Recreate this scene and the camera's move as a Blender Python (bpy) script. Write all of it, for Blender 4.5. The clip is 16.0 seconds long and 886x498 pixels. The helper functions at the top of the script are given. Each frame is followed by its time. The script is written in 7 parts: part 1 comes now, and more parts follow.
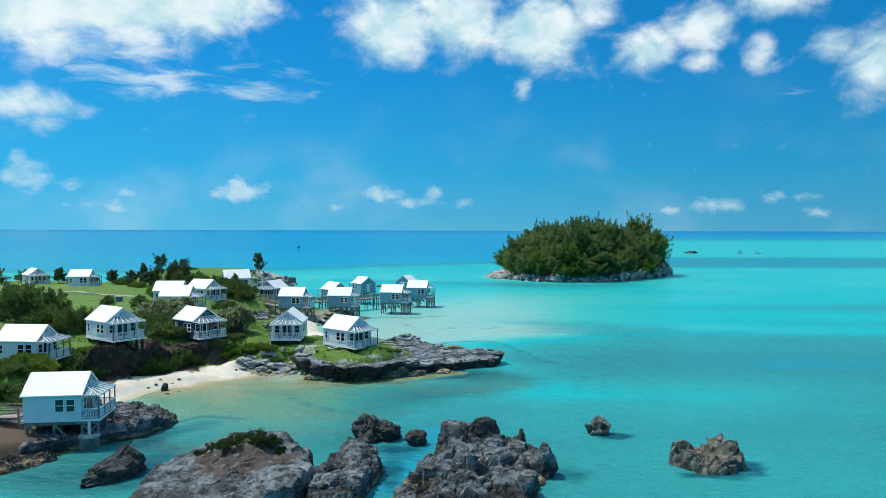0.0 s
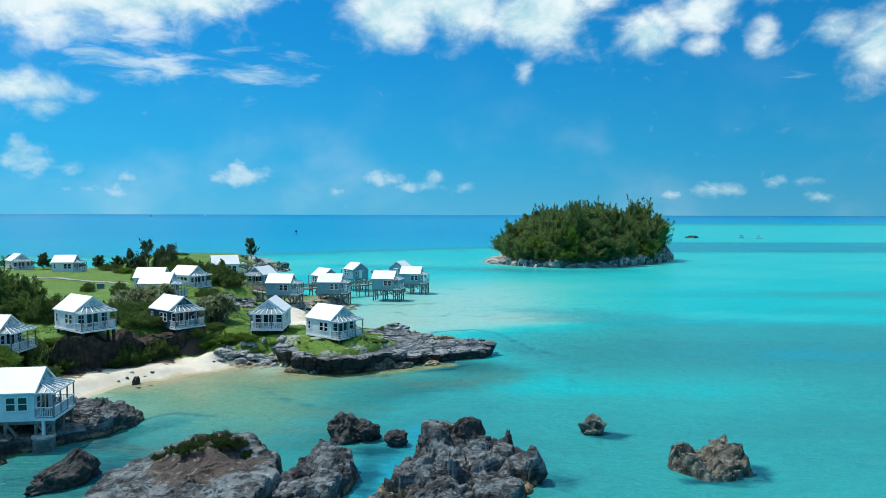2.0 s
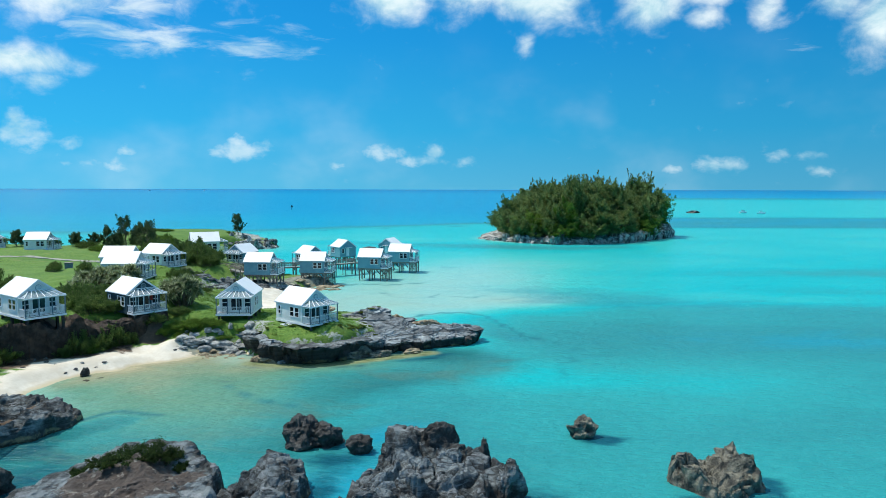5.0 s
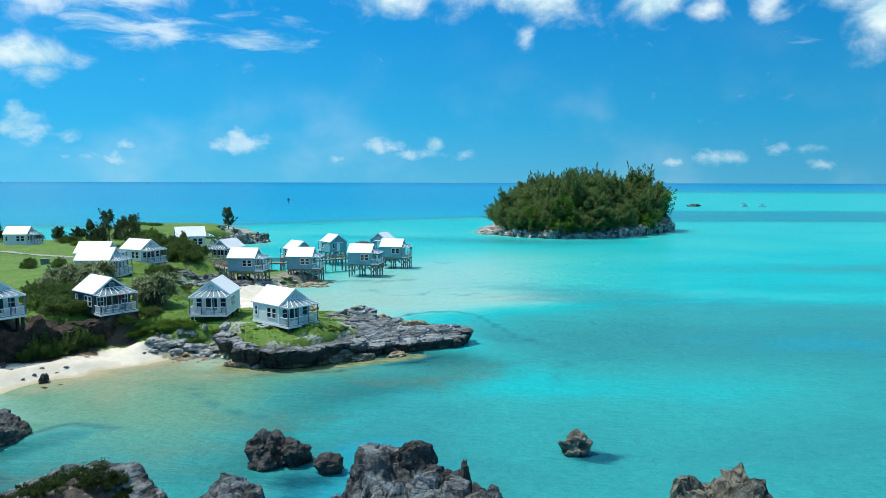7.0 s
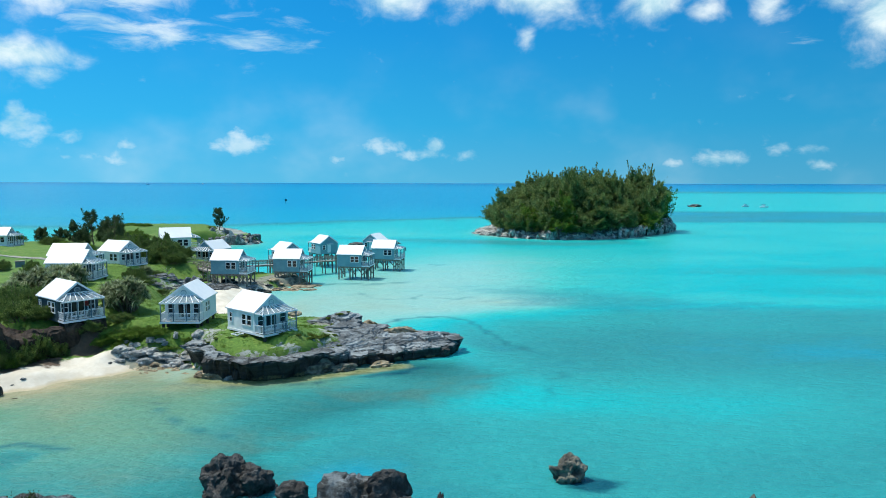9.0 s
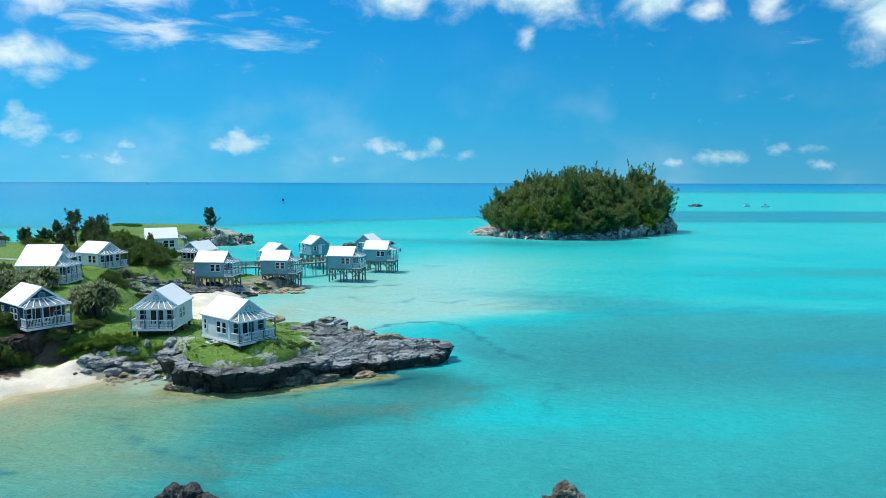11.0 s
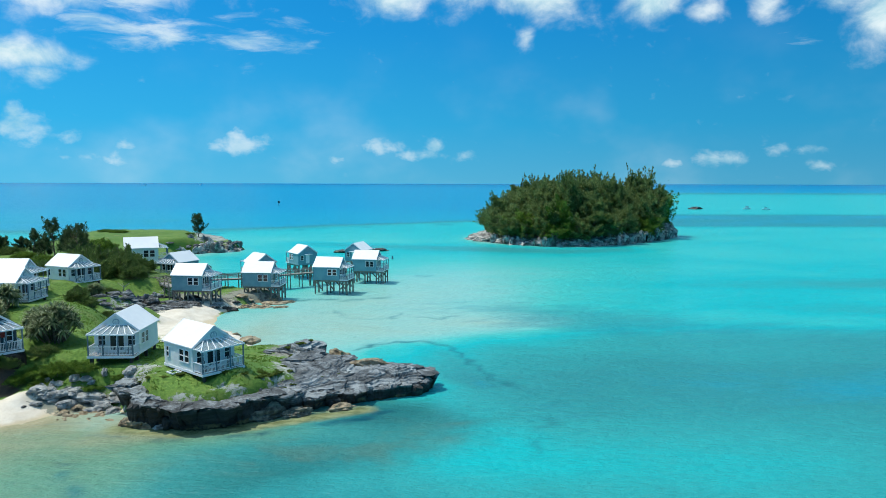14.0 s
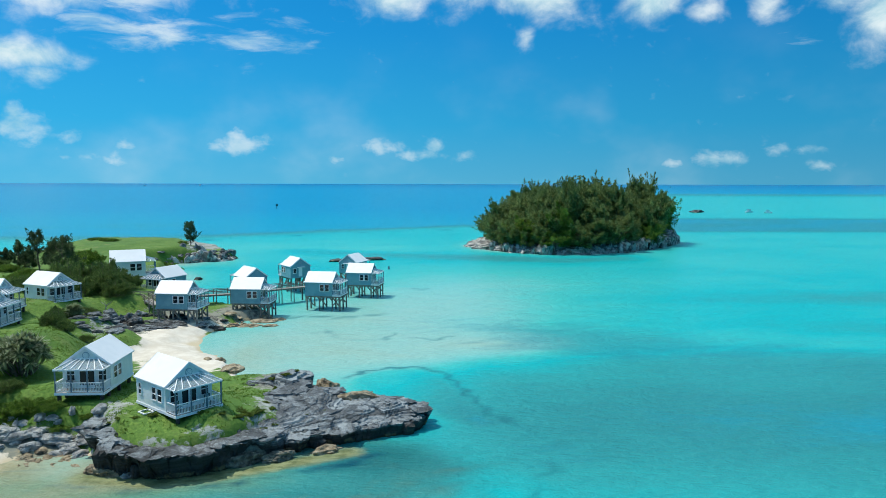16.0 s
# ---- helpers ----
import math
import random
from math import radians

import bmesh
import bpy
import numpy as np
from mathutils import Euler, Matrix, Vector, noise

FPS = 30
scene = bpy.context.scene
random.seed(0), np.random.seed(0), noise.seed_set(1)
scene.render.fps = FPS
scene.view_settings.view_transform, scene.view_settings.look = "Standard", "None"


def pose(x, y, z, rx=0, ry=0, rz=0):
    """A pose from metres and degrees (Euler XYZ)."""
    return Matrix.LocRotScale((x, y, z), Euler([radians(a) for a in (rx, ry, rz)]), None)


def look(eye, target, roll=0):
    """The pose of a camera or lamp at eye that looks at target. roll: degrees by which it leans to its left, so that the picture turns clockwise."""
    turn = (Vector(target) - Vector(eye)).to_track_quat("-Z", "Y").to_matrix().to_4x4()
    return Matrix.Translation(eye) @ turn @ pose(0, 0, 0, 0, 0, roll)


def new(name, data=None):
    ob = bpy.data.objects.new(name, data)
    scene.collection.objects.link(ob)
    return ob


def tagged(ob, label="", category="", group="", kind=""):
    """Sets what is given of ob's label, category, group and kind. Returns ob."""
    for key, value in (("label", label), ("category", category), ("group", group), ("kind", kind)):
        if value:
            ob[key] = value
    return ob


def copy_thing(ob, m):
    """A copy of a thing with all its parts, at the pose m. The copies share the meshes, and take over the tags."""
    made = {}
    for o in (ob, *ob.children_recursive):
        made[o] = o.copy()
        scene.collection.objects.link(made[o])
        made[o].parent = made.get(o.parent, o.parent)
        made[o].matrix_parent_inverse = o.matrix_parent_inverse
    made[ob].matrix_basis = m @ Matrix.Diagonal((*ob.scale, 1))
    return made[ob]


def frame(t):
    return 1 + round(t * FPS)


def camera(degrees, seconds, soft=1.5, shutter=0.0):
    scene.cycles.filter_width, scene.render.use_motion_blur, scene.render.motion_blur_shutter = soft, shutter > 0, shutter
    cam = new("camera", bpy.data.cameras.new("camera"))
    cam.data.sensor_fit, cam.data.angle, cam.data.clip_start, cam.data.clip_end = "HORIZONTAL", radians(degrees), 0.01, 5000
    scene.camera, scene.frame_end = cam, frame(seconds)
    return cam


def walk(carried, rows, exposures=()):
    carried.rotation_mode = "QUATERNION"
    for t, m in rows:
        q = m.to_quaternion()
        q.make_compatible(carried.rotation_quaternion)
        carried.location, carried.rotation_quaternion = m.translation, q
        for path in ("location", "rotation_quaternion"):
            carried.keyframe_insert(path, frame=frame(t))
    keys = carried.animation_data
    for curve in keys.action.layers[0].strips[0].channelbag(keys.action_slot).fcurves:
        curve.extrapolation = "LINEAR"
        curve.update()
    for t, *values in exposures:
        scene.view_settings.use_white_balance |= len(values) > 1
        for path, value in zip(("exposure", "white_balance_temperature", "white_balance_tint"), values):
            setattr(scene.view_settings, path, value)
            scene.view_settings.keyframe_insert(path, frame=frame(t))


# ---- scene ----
cam = camera(65.3, 16.0, soft=0.5)
PATH = [
    (0, (0.103, -1.076, 21.845), (0.088, 0.923, 21.783), 0.13),
    (0.5, (0.554, 0.199, 21.840), (0.539, 2.198, 21.768), 0.13),
    (1, (0.990, 1.521, 21.847), (0.974, 3.519, 21.763), 0.13),
    (1.5, (1.410, 2.884, 21.855), (1.393, 4.882, 21.760), 0.13),
    (2, (1.817, 4.261, 21.852), (1.800, 6.258, 21.745), 0.13),
    (2.5, (2.221, 5.649, 21.837), (2.203, 7.645, 21.718), 0.13),
    (3, (2.631, 7.050, 21.814), (2.613, 9.046, 21.684), 0.13),
    (3.5, (3.045, 8.447, 21.799), (3.027, 10.441, 21.655), 0.13),
    (4, (3.461, 9.829, 21.808), (3.442, 11.823, 21.653), 0.13),
    (4.5, (3.875, 11.198, 21.845), (3.857, 13.191, 21.677), 0.13),
    (5, (4.285, 12.558, 21.895), (4.267, 14.550, 21.715), 0.13),
    (7.5, (6.266, 19.579, 21.805), (6.248, 21.569, 21.605), 0.13),
    (8, (6.650, 21.057, 21.665), (6.632, 23.048, 21.467), 0.13),
    (8.5, (7.033, 22.377, 21.588), (7.014, 24.367, 21.390), 0.13),
    (9, (7.414, 23.550, 21.565), (7.395, 25.540, 21.367), 0.13),
    (11.5, (8.938, 29.815, 21.357), (8.919, 31.805, 21.158), 0.13),
    (12, (9.290, 30.777, 21.365), (9.272, 32.767, 21.167), 0.13),
    (12.5, (9.597, 31.776, 21.478), (9.578, 33.766, 21.281), 0.13),
    (13, (9.839, 32.825, 21.773), (9.821, 34.815, 21.576), 0.13),
    (13.5, (10.039, 33.903, 22.244), (10.021, 35.894, 22.047), 0.13),
    (14, (10.221, 34.997, 22.822), (10.204, 36.987, 22.625), 0.13),
    (14.5, (10.395, 36.154, 23.438), (10.378, 38.144, 23.241), 0.13),
    (15, (10.568, 37.414, 24.046), (10.551, 39.404, 23.850), 0.13),
    (15.5, (10.721, 38.778, 24.614), (10.704, 40.768, 24.416), 0.13),
    (16, (10.829, 40.215, 25.137), (10.812, 42.205, 24.940), 0.13),
]
walk(cam, [(t, look(eye, target, roll)) for t, eye, target, roll in PATH],
     exposures=((0, 0.0), (2, 0.03), (5, 0.11), (8, 0.13), (12, 0.11), (14, 0.03), (16, -0.03)))

# ---- world, sun and exposure ----
SUN_DIR = Vector((-0.50, 0.16, 1.0)).normalized()
world = bpy.data.worlds.new("sky")
scene.world = world
world.use_nodes = True
wt = world.node_tree
wt.nodes.clear()


class Nodes:
    """A short way to write node trees."""

    def __init__(self, tree):
        self.tree = tree

    def add(self, kind):
        return self.tree.nodes.new(kind)

    def put(self, socket, value):
        if isinstance(value, bpy.types.NodeSocket):
            self.tree.links.new(value, socket)
        elif value is not None:
            socket.default_value = value

    def math(self, op, a, b=None, c=None, clamp=False):
        n = self.add("ShaderNodeMath")
        n.operation, n.use_clamp = op, clamp
        for socket, value in zip(n.inputs, (a, b, c)):
            self.put(socket, value)
        return n.outputs[0]

    def vec(self, op, a, b=None):
        n = self.add("ShaderNodeVectorMath")
        n.operation = op
        self.put(n.inputs[0], a)
        self.put(n.inputs[1], b)
        return n.outputs["Value"] if op in ("LENGTH", "DOT_PRODUCT") else n.outputs["Vector"]

    def mix(self, fac, a, b, blend="MIX"):
        n = self.add("ShaderNodeMix")
        n.data_type, n.blend_type = "RGBA", blend
        self.put(n.inputs[0], fac)
        self.put(n.inputs[6], a)
        self.put(n.inputs[7], b)
        return n.outputs[2]

    def noise(self, vector, scale, detail=4.0, rough=0.55, distort=0.0):
        n = self.add("ShaderNodeTexNoise")
        self.put(n.inputs["Vector"], vector)
        n.inputs["Scale"].default_value = scale
        n.inputs["Detail"].default_value = detail
        n.inputs["Roughness"].default_value = rough
        n.inputs["Distortion"].default_value = distort
        return n.outputs[0]

    def add_noise(self, vector, scale):
        n = self.add("ShaderNodeTexNoise")
        self.put(n.inputs["Vector"], vector)
        n.inputs["Scale"].default_value = scale
        return n.outputs[1]

    def step(self, value, lo, hi, a=0.0, b=1.0):
        n = self.add("ShaderNodeMapRange")
        n.interpolation_type = "SMOOTHSTEP"
        for socket, v in zip(n.inputs, (value, lo, hi, a, b)):
            self.put(socket, v)
        return n.outputs[0]

    def ramp(self, fac, stops, interp="LINEAR"):
        n = self.add("ShaderNodeValToRGB")
        n.color_ramp.interpolation = interp
        el = n.color_ramp.elements
        while len(el) < len(stops):
            el.new(0.5)
        for e, (at, col) in zip(el, stops):
            e.position, e.color = at, (*col, 1)
        self.put(n.inputs[0], fac)
        return n.outputs[0]

    def attr(self, name):
        n = self.add("ShaderNodeAttribute")
        n.attribute_name = name
        return n.outputs["Fac"]


def build_sky():
    n = Nodes(wt)
    sky = n.add("ShaderNodeTexSky")
    sky.sky_type, sky.sun_disc = "NISHITA", False
    sky.sun_elevation = math.asin(SUN_DIR.z)
    sky.sun_rotation = math.atan2(SUN_DIR.x, SUN_DIR.y)
    sky.air_density, sky.dust_density, sky.ozone_density, sky.altitude = 1.0, 0.2, 1.0, 0
    coord = n.add("ShaderNodeTexCoord").outputs["Generated"]
    xyz = n.add("ShaderNodeSeparateXYZ")
    n.put(xyz.inputs[0], coord)
    x, y, z = xyz.outputs
    az = n.math("ARCTAN2", x, y)                # from +y, to the right
    el = n.math("ARCTAN2", z, n.math("SQRT", n.math("ADD", n.math("MULTIPLY", x, x), n.math("MULTIPLY", y, y))))
    flat = n.add("ShaderNodeCombineXYZ")
    n.put(flat.inputs[0], az)
    n.put(flat.inputs[1], n.math("MULTIPLY", el, 1.35))
    fine = n.noise(flat.outputs[0], 16.0, 8.0, 0.58, distort=0.25)
    broad = n.noise(flat.outputs[0], 5.5, 4.0, 0.5)

    def bank(clouds):
        """Clouds in degrees: azimuth, elevation, half width, half height, strength."""
        total = None
        for a, e, ra, re, s in clouds:
            u = n.math("MULTIPLY", n.math("SUBTRACT", az, radians(a)), 1 / radians(ra))
            v = n.math("MULTIPLY", n.math("SUBTRACT", el, radians(e)), 1 / radians(re))
            d = n.math("ADD", n.math("MULTIPLY", u, u), n.math("MULTIPLY", v, v))
            f = n.math("MULTIPLY", n.math("EXPONENT", n.math("MULTIPLY", d, -1.0)), s)
            total = f if total is None else n.math("MAXIMUM", total, f)
        return total

    cumulus = bank(CLOUDS)
    shape = n.math("ADD", cumulus, n.math("MULTIPLY", n.math("SUBTRACT", fine, 0.5), 1.55))
    mask = n.step(shape, 0.18, 1.05, 0.0, 0.97)
    # small far heaps near the horizon
    puff = n.noise(flat.outputs[0], 42.0, 6.0, 0.56, distort=0.2)
    heap = n.math("ADD", bank(HEAPS), n.math("MULTIPLY", n.math("SUBTRACT", puff, 0.5), 1.5))
    mask = n.math("MAXIMUM", mask, n.step(heap, 0.2, 1.0, 0.0, 0.62))
    # thin streaks, drawn out sideways
    drawn = n.add("ShaderNodeCombineXYZ")
    n.put(drawn.inputs[0], az)
    n.put(drawn.inputs[1], n.math("MULTIPLY", el, 4.0))
    streak = n.noise(drawn.outputs[0], 14.0, 6.0, 0.6, distort=0.5)
    wisp = n.math("MULTIPLY", n.step(n.math("ADD", bank(WISPS), n.math("MULTIPLY", n.math("SUBTRACT", streak, 0.5), 1.6)), 0.3, 0.95), 0.72)
    haze = n.math("MULTIPLY", n.step(broad, 0.45, 0.8), n.step(el, radians(14), radians(0.5), 0.0, 0.22))
    mask = n.math("MAXIMUM", n.math("MAXIMUM", mask, wisp), haze)
    shade = n.step(n.math("ADD", fine, n.math("MULTIPLY", broad, 0.5)), 0.5, 0.95)
    cloud = n.mix(shade, (4.0, 6.9, 7.9, 1), (8.6, 9.6, 9.8, 1))
    azure = n.ramp(n.math("MULTIPLY", el, 2 / math.pi), [(0.0, (0.085, 0.44, 0.69)), (0.05, (0.032, 0.385, 0.71)), (0.13, (0.014, 0.29, 0.68)), (0.2, (0.009, 0.235, 0.63)), (1.0, (0.02, 0.16, 0.50))])
    side = n.step(az, radians(-45), radians(45), 11.7, 8.1)     # the sun's side is the brighter
    gain = n.add("ShaderNodeCombineXYZ")
    for k in range(3):
        n.put(gain.inputs[k], side)
    clear = n.step(el, radians(22), radians(60), SKY_CLEAR, 0.25)
    tint = n.mix(clear, n.mix(1.0, sky.outputs[0], SKY_TINT, "MULTIPLY"), n.mix(1.0, azure, gain.outputs[0], "MULTIPLY"))
    bg = n.add("ShaderNodeBackground")
    n.put(bg.inputs[0], n.mix(mask, tint, cloud))
    bg.inputs[1].default_value = 0.1
    out = n.add("ShaderNodeOutputWorld")
    wt.links.new(bg.outputs[0], out.inputs[0])


SKY_TINT, SKY_CLEAR = (5.0, 4.9, 3.2, 1), 1.0
CLOUDS = [(-25.5, 16.2, 8.5, 3.0, 1.35), (-33, 15.8, 6, 3.2, 1.45), (-18.6, 16.8, 4.6, 2.2, 1.2), (-29, 13.2, 5, 1.5, 0.85), (-4.6, 15.8, 3.6, 2.9, 1.3), (0.6, 16.4, 4.4, 2.9, 1.2), (7.2, 15.6, 4.4, 2.7, 1.3), (11.6, 17.2, 2.6, 2.0, 0.9),
          (15.9, 13.7, 2.5, 1.9, 1.05), (20.0, 15.2, 3.2, 1.8, 0.95), (24.6, 16.4, 3.4, 1.5, 0.95), (24.0, 12.9, 1.4, 1.9, 0.72), (19.6, 12.6, 1.8, 1.0, 0.7), (28.6, 12.9, 2.2, 1.3, 0.72), (31.8, 11.7, 2.4, 2.3, 1.1),
          (-31.9, 8.7, 4.6, 1.15, 1.0), (-30.4, 7.4, 1.9, 0.9, 0.72), (6.2, 11.3, 0.9, 1.2, 0.56)]
HEAPS = [(-16.6, 2.75, 2.3, 0.75, 0.95), (-16.8, 3.4, 1.0, 0.6, 0.8), (-5.6, 2.7, 2.6, 0.7, 0.75), (-2.6, 2.1, 2.6, 0.5, 0.66), (-1.1, 2.9, 0.8, 0.7, 0.8), (1.2, 1.9, 1.0, 0.6, 0.66), (-9.2, 1.7, 0.8, 0.4, 0.6), (-31.6, 3.7, 1.9, 1.3, 0.78),
         (-31.9, 4.7, 0.9, 0.7, 0.7), (-28.9, 2.9, 1.1, 0.6, 0.7), (-26.0, 1.6, 2.8, 0.8, 0.52), (-25.0, 2.6, 1.2, 0.5, 0.56), (21.2, 1.7, 1.9, 0.65, 0.85), (25.1, 2.3, 0.75, 0.7, 0.72), (27.4, 2.35, 1.0, 0.4, 0.66),
         (17.9, 1.3, 0.8, 0.45, 0.66), (28.1, 1.2, 1.3, 0.5, 0.6)]
WISPS = [(-22.5, 10.9, 7.5, 1.4, 0.68), (-16.0, 10.6, 7, 1.1, 0.66), (-24.5, 12.9, 5, 1.2, 0.62), (-27, 11.2, 5, 1.3, 0.55), (18, 6.9, 3, 0.5, 0.32), (-14, 12.4, 6, 0.8, 0.42), (26, 10.6, 3, 1.2, 0.3)]
build_sky()
sun = new("sun", bpy.data.lights.new("sun", "SUN"))
sun.data.energy, sun.data.angle, sun.data.color = 4.15, radians(0.6), (1.0, 0.93, 0.83)
sun.matrix_world = look(SUN_DIR * 100, (0, 0, 0))
scene.view_settings.exposure = 0.0


# ---- materials ----
def material(name, paint, rough=0.7, metal=0.0, bump=None, ior=1.45):
    """paint(n) gives the colour socket or colour; bump(n) gives (height, strength, distance)."""
    m = bpy.data.materials.new(name)
    m.use_nodes = True
    n = Nodes(m.node_tree)
    b = m.node_tree.nodes["Principled BSDF"]
    b.inputs["Metallic"].default_value = metal
    b.inputs["IOR"].default_value = ior
    n.put(b.inputs["Base Color"], paint(n))
    n.put(b.inputs["Roughness"], rough(n) if callable(rough) else rough)
    if bump:
        height, strength, distance = bump(n)
        k = n.add("ShaderNodeBump")
        k.inputs["Strength"].default_value, k.inputs["Distance"].default_value = strength, distance
        n.put(k.inputs["Height"], height)
        m.node_tree.links.new(k.outputs[0], b.inputs["Normal"])
    return m


def place(n):
    return n.add("ShaderNodeNewGeometry").outputs["Position"]


def own(n):
    return n.add("ShaderNodeTexCoord").outputs["Object"]


def island_random(n):
    return n.add("ShaderNodeNewGeometry").outputs["Random Per Island"]


def two(c1, c2, scale, wear=None, lo=0.35, hi=0.65):
    def paint(n):
        p = place(n)
        col = n.mix(n.step(n.noise(p, scale, 6, 0.6), lo, hi), (*c1, 1), (*c2, 1))
        if wear:
            col = n.mix(n.math("MULTIPLY", n.step(n.noise(p, wear[1], 5, 0.65), 0.5, 0.75), wear[2]), col, (*wear[0], 1))
        return col
    return paint


def grain(scale, strength, distance, detail=6):
    return lambda n: (n.noise(place(n), scale, detail, 0.6), strength, distance)


def leaf_paint(c1, c2, c3):
    def paint(n):
        r = island_random(n)
        col = n.ramp(r, [(0.0, c1), (0.55, c2), (1.0, c3)])
        col = n.mix(n.step(n.noise(place(n), 0.35, 3), 0.4, 0.65, 0.0, 0.5), col, (*c1, 1))
        each = n.add("ShaderNodeObjectInfo").outputs["Random"]
        return n.mix(n.step(each, 0.0, 1.0, 0.0, 0.6), col, (*[v * 0.72 for v in c2], 1))
    return paint


def rock_paint(n):
    p = place(n)
    z = n.add("ShaderNodeSeparateXYZ")
    n.put(z.inputs[0], p)
    big = n.noise(p, 0.4, 6, 0.62)
    fine = n.noise(p, 2.4, 8, 0.72)
    col = n.ramp(fine, [(0.36, (0.026, 0.028, 0.028)), (0.48, (0.050, 0.057, 0.057)), (0.60, (0.115, 0.135, 0.138)), (0.74, (0.33, 0.37, 0.375))])
    col = n.mix(n.step(big, 0.45, 0.58, 0, 0.72), col, (0.275, 0.315, 0.325, 1))
    col = n.mix(n.step(n.noise(p, 0.7, 5, 0.7), 0.53, 0.61, 0, 0.7), col, (0.036, 0.035, 0.032, 1))
    col = n.mix(n.step(n.noise(p, 0.7, 4, 0.6, distort=0.8), 0.62, 0.72, 0, 0.3), col, (0.20, 0.155, 0.105, 1))
    flat = n.add("ShaderNodeVectorMath")
    flat.operation = "MULTIPLY"
    n.put(flat.inputs[0], p)
    flat.inputs[1].default_value = (0.35, 0.35, 6.0)
    bed = n.noise(flat.outputs[0], 1.0, 4, 0.6, distort=0.3)
    col = n.mix(n.step(bed, 0.47, 0.36, 0, 0.75), col, (0.03, 0.03, 0.032, 1))
    col = n.mix(n.step(bed, 0.56, 0.68, 0, 0.45), col, (0.40, 0.42, 0.44, 1))
    # tide marks: black stain, a broken ochre band, weed at the waterline
    level = n.math("ADD", z.outputs[2], n.math("MULTIPLY", n.math("SUBTRACT", fine, 0.5), 1.0))
    col = n.mix(n.step(level, 1.15, 0.65, 0, 0.7), col, (0.035, 0.030, 0.027, 1))
    col = n.mix(n.math("MULTIPLY", n.step(level, 0.62, 0.36), n.step(n.noise(p, 0.8, 4, 0.6), 0.46, 0.6, 0, 0.85)), col, (0.40, 0.30, 0.16, 1))
    return n.mix(n.step(level, 0.22, 0.04), col, (0.045, 0.040, 0.022, 1))


def rock_bump(n):
    p = place(n)
    return n.math("ADD", n.noise(p, 1.3, 6, 0.62), n.math("MULTIPLY", n.noise(p, 5.0, 6, 0.75), 0.45)), 1.0, 0.5


def spit_paint(n):
    """Blue-grey layered limestone: pale weathered beds, dark partings, black splash zone with the cliff's shade painted
    in, and ochre foot.
    """
    p = place(n)
    z = n.add("ShaderNodeSeparateXYZ")
    n.put(z.inputs[0], p)
    big, fine = n.noise(p, 0.28, 5, 0.6), n.noise(p, 2.6, 8, 0.72)
    wave = n.math("MULTIPLY", n.noise(p, 0.2, 3, 0.55), 0.35)
    across = n.math("ADD", n.vec("DOT_PRODUCT", p, (-DIP[0], -DIP[1], 1.0)), wave)
    beds = n.add("ShaderNodeCombineXYZ")
    n.put(beds.inputs[0], n.math("MULTIPLY", across, 3.6))
    n.put(beds.inputs[1], n.math("MULTIPLY", n.vec("DOT_PRODUCT", p, (0.88, 0.46, 0.0)), 0.13))
    bed = n.noise(beds.outputs[0], 1.0, 5, 0.7)
    col = n.mix(n.step(big, 0.36, 0.62), (0.125, 0.145, 0.155, 1), (0.29, 0.325, 0.335, 1))
    col = n.mix(n.step(fine, 0.52, 0.70, 0, 0.6), col, (0.43, 0.47, 0.465, 1))
    col = n.mix(n.step(fine, 0.44, 0.34, 0, 0.75), col, (0.085, 0.092, 0.10, 1))
    col = n.mix(n.step(bed, 0.51, 0.43, 0, 0.75), col, (0.040, 0.045, 0.047, 1))
    col = n.mix(n.step(bed, 0.53, 0.64, 0, 0.6), col, (0.40, 0.45, 0.46, 1))
    col = n.mix(n.step(n.noise(p, 0.5, 5, 0.65), 0.58, 0.68, 0, 0.6), col, (0.10, 0.095, 0.085, 1))
    level = n.math("ADD", z.outputs[2], n.math("MULTIPLY", n.math("SUBTRACT", fine, 0.5), 1.0))
    # splash stain, raised on the taller cliff to paint in its shaded face
    stain_shade = n.math("ADD", level, n.step(z.outputs[0], -10.0, -3.0, -0.75, 0.35))
    col = n.mix(n.step(stain_shade, 1.75, 1.25, 0, 0.9), col, (0.032, 0.027, 0.022, 1))
    col = n.mix(n.math("MULTIPLY", n.step(level, 0.7, 0.4), n.step(n.noise(p, 0.5, 4, 0.6), 0.47, 0.6, 0, 0.85)), col, (0.34, 0.25, 0.12, 1))
    return n.mix(n.step(level, 0.22, 0.04), col, (0.05, 0.046, 0.02, 1))


def spit_bump(n):
    p = place(n)
    wave = n.math("MULTIPLY", n.noise(p, 0.2, 3, 0.55), 0.35)
    beds = n.add("ShaderNodeCombineXYZ")
    n.put(beds.inputs[0], n.math("MULTIPLY", n.math("ADD", n.vec("DOT_PRODUCT", p, (-DIP[0], -DIP[1], 1.0)), wave), 3.6))
    n.put(beds.inputs[1], n.math("MULTIPLY", n.vec("DOT_PRODUCT", p, (0.88, 0.46, 0.0)), 0.13))
    bed = n.noise(beds.outputs[0], 1.0, 5, 0.7)
    return n.math("ADD", n.math("MULTIPLY", bed, 1.2), n.math("ADD", n.noise(p, 1.8, 6, 0.65), n.math("MULTIPLY", n.noise(p, 6.0, 5, 0.75), 0.4))), 1.0, 0.36


DIP = (0.02, 0.05)        # lie of the beds: rise for each metre along x and y


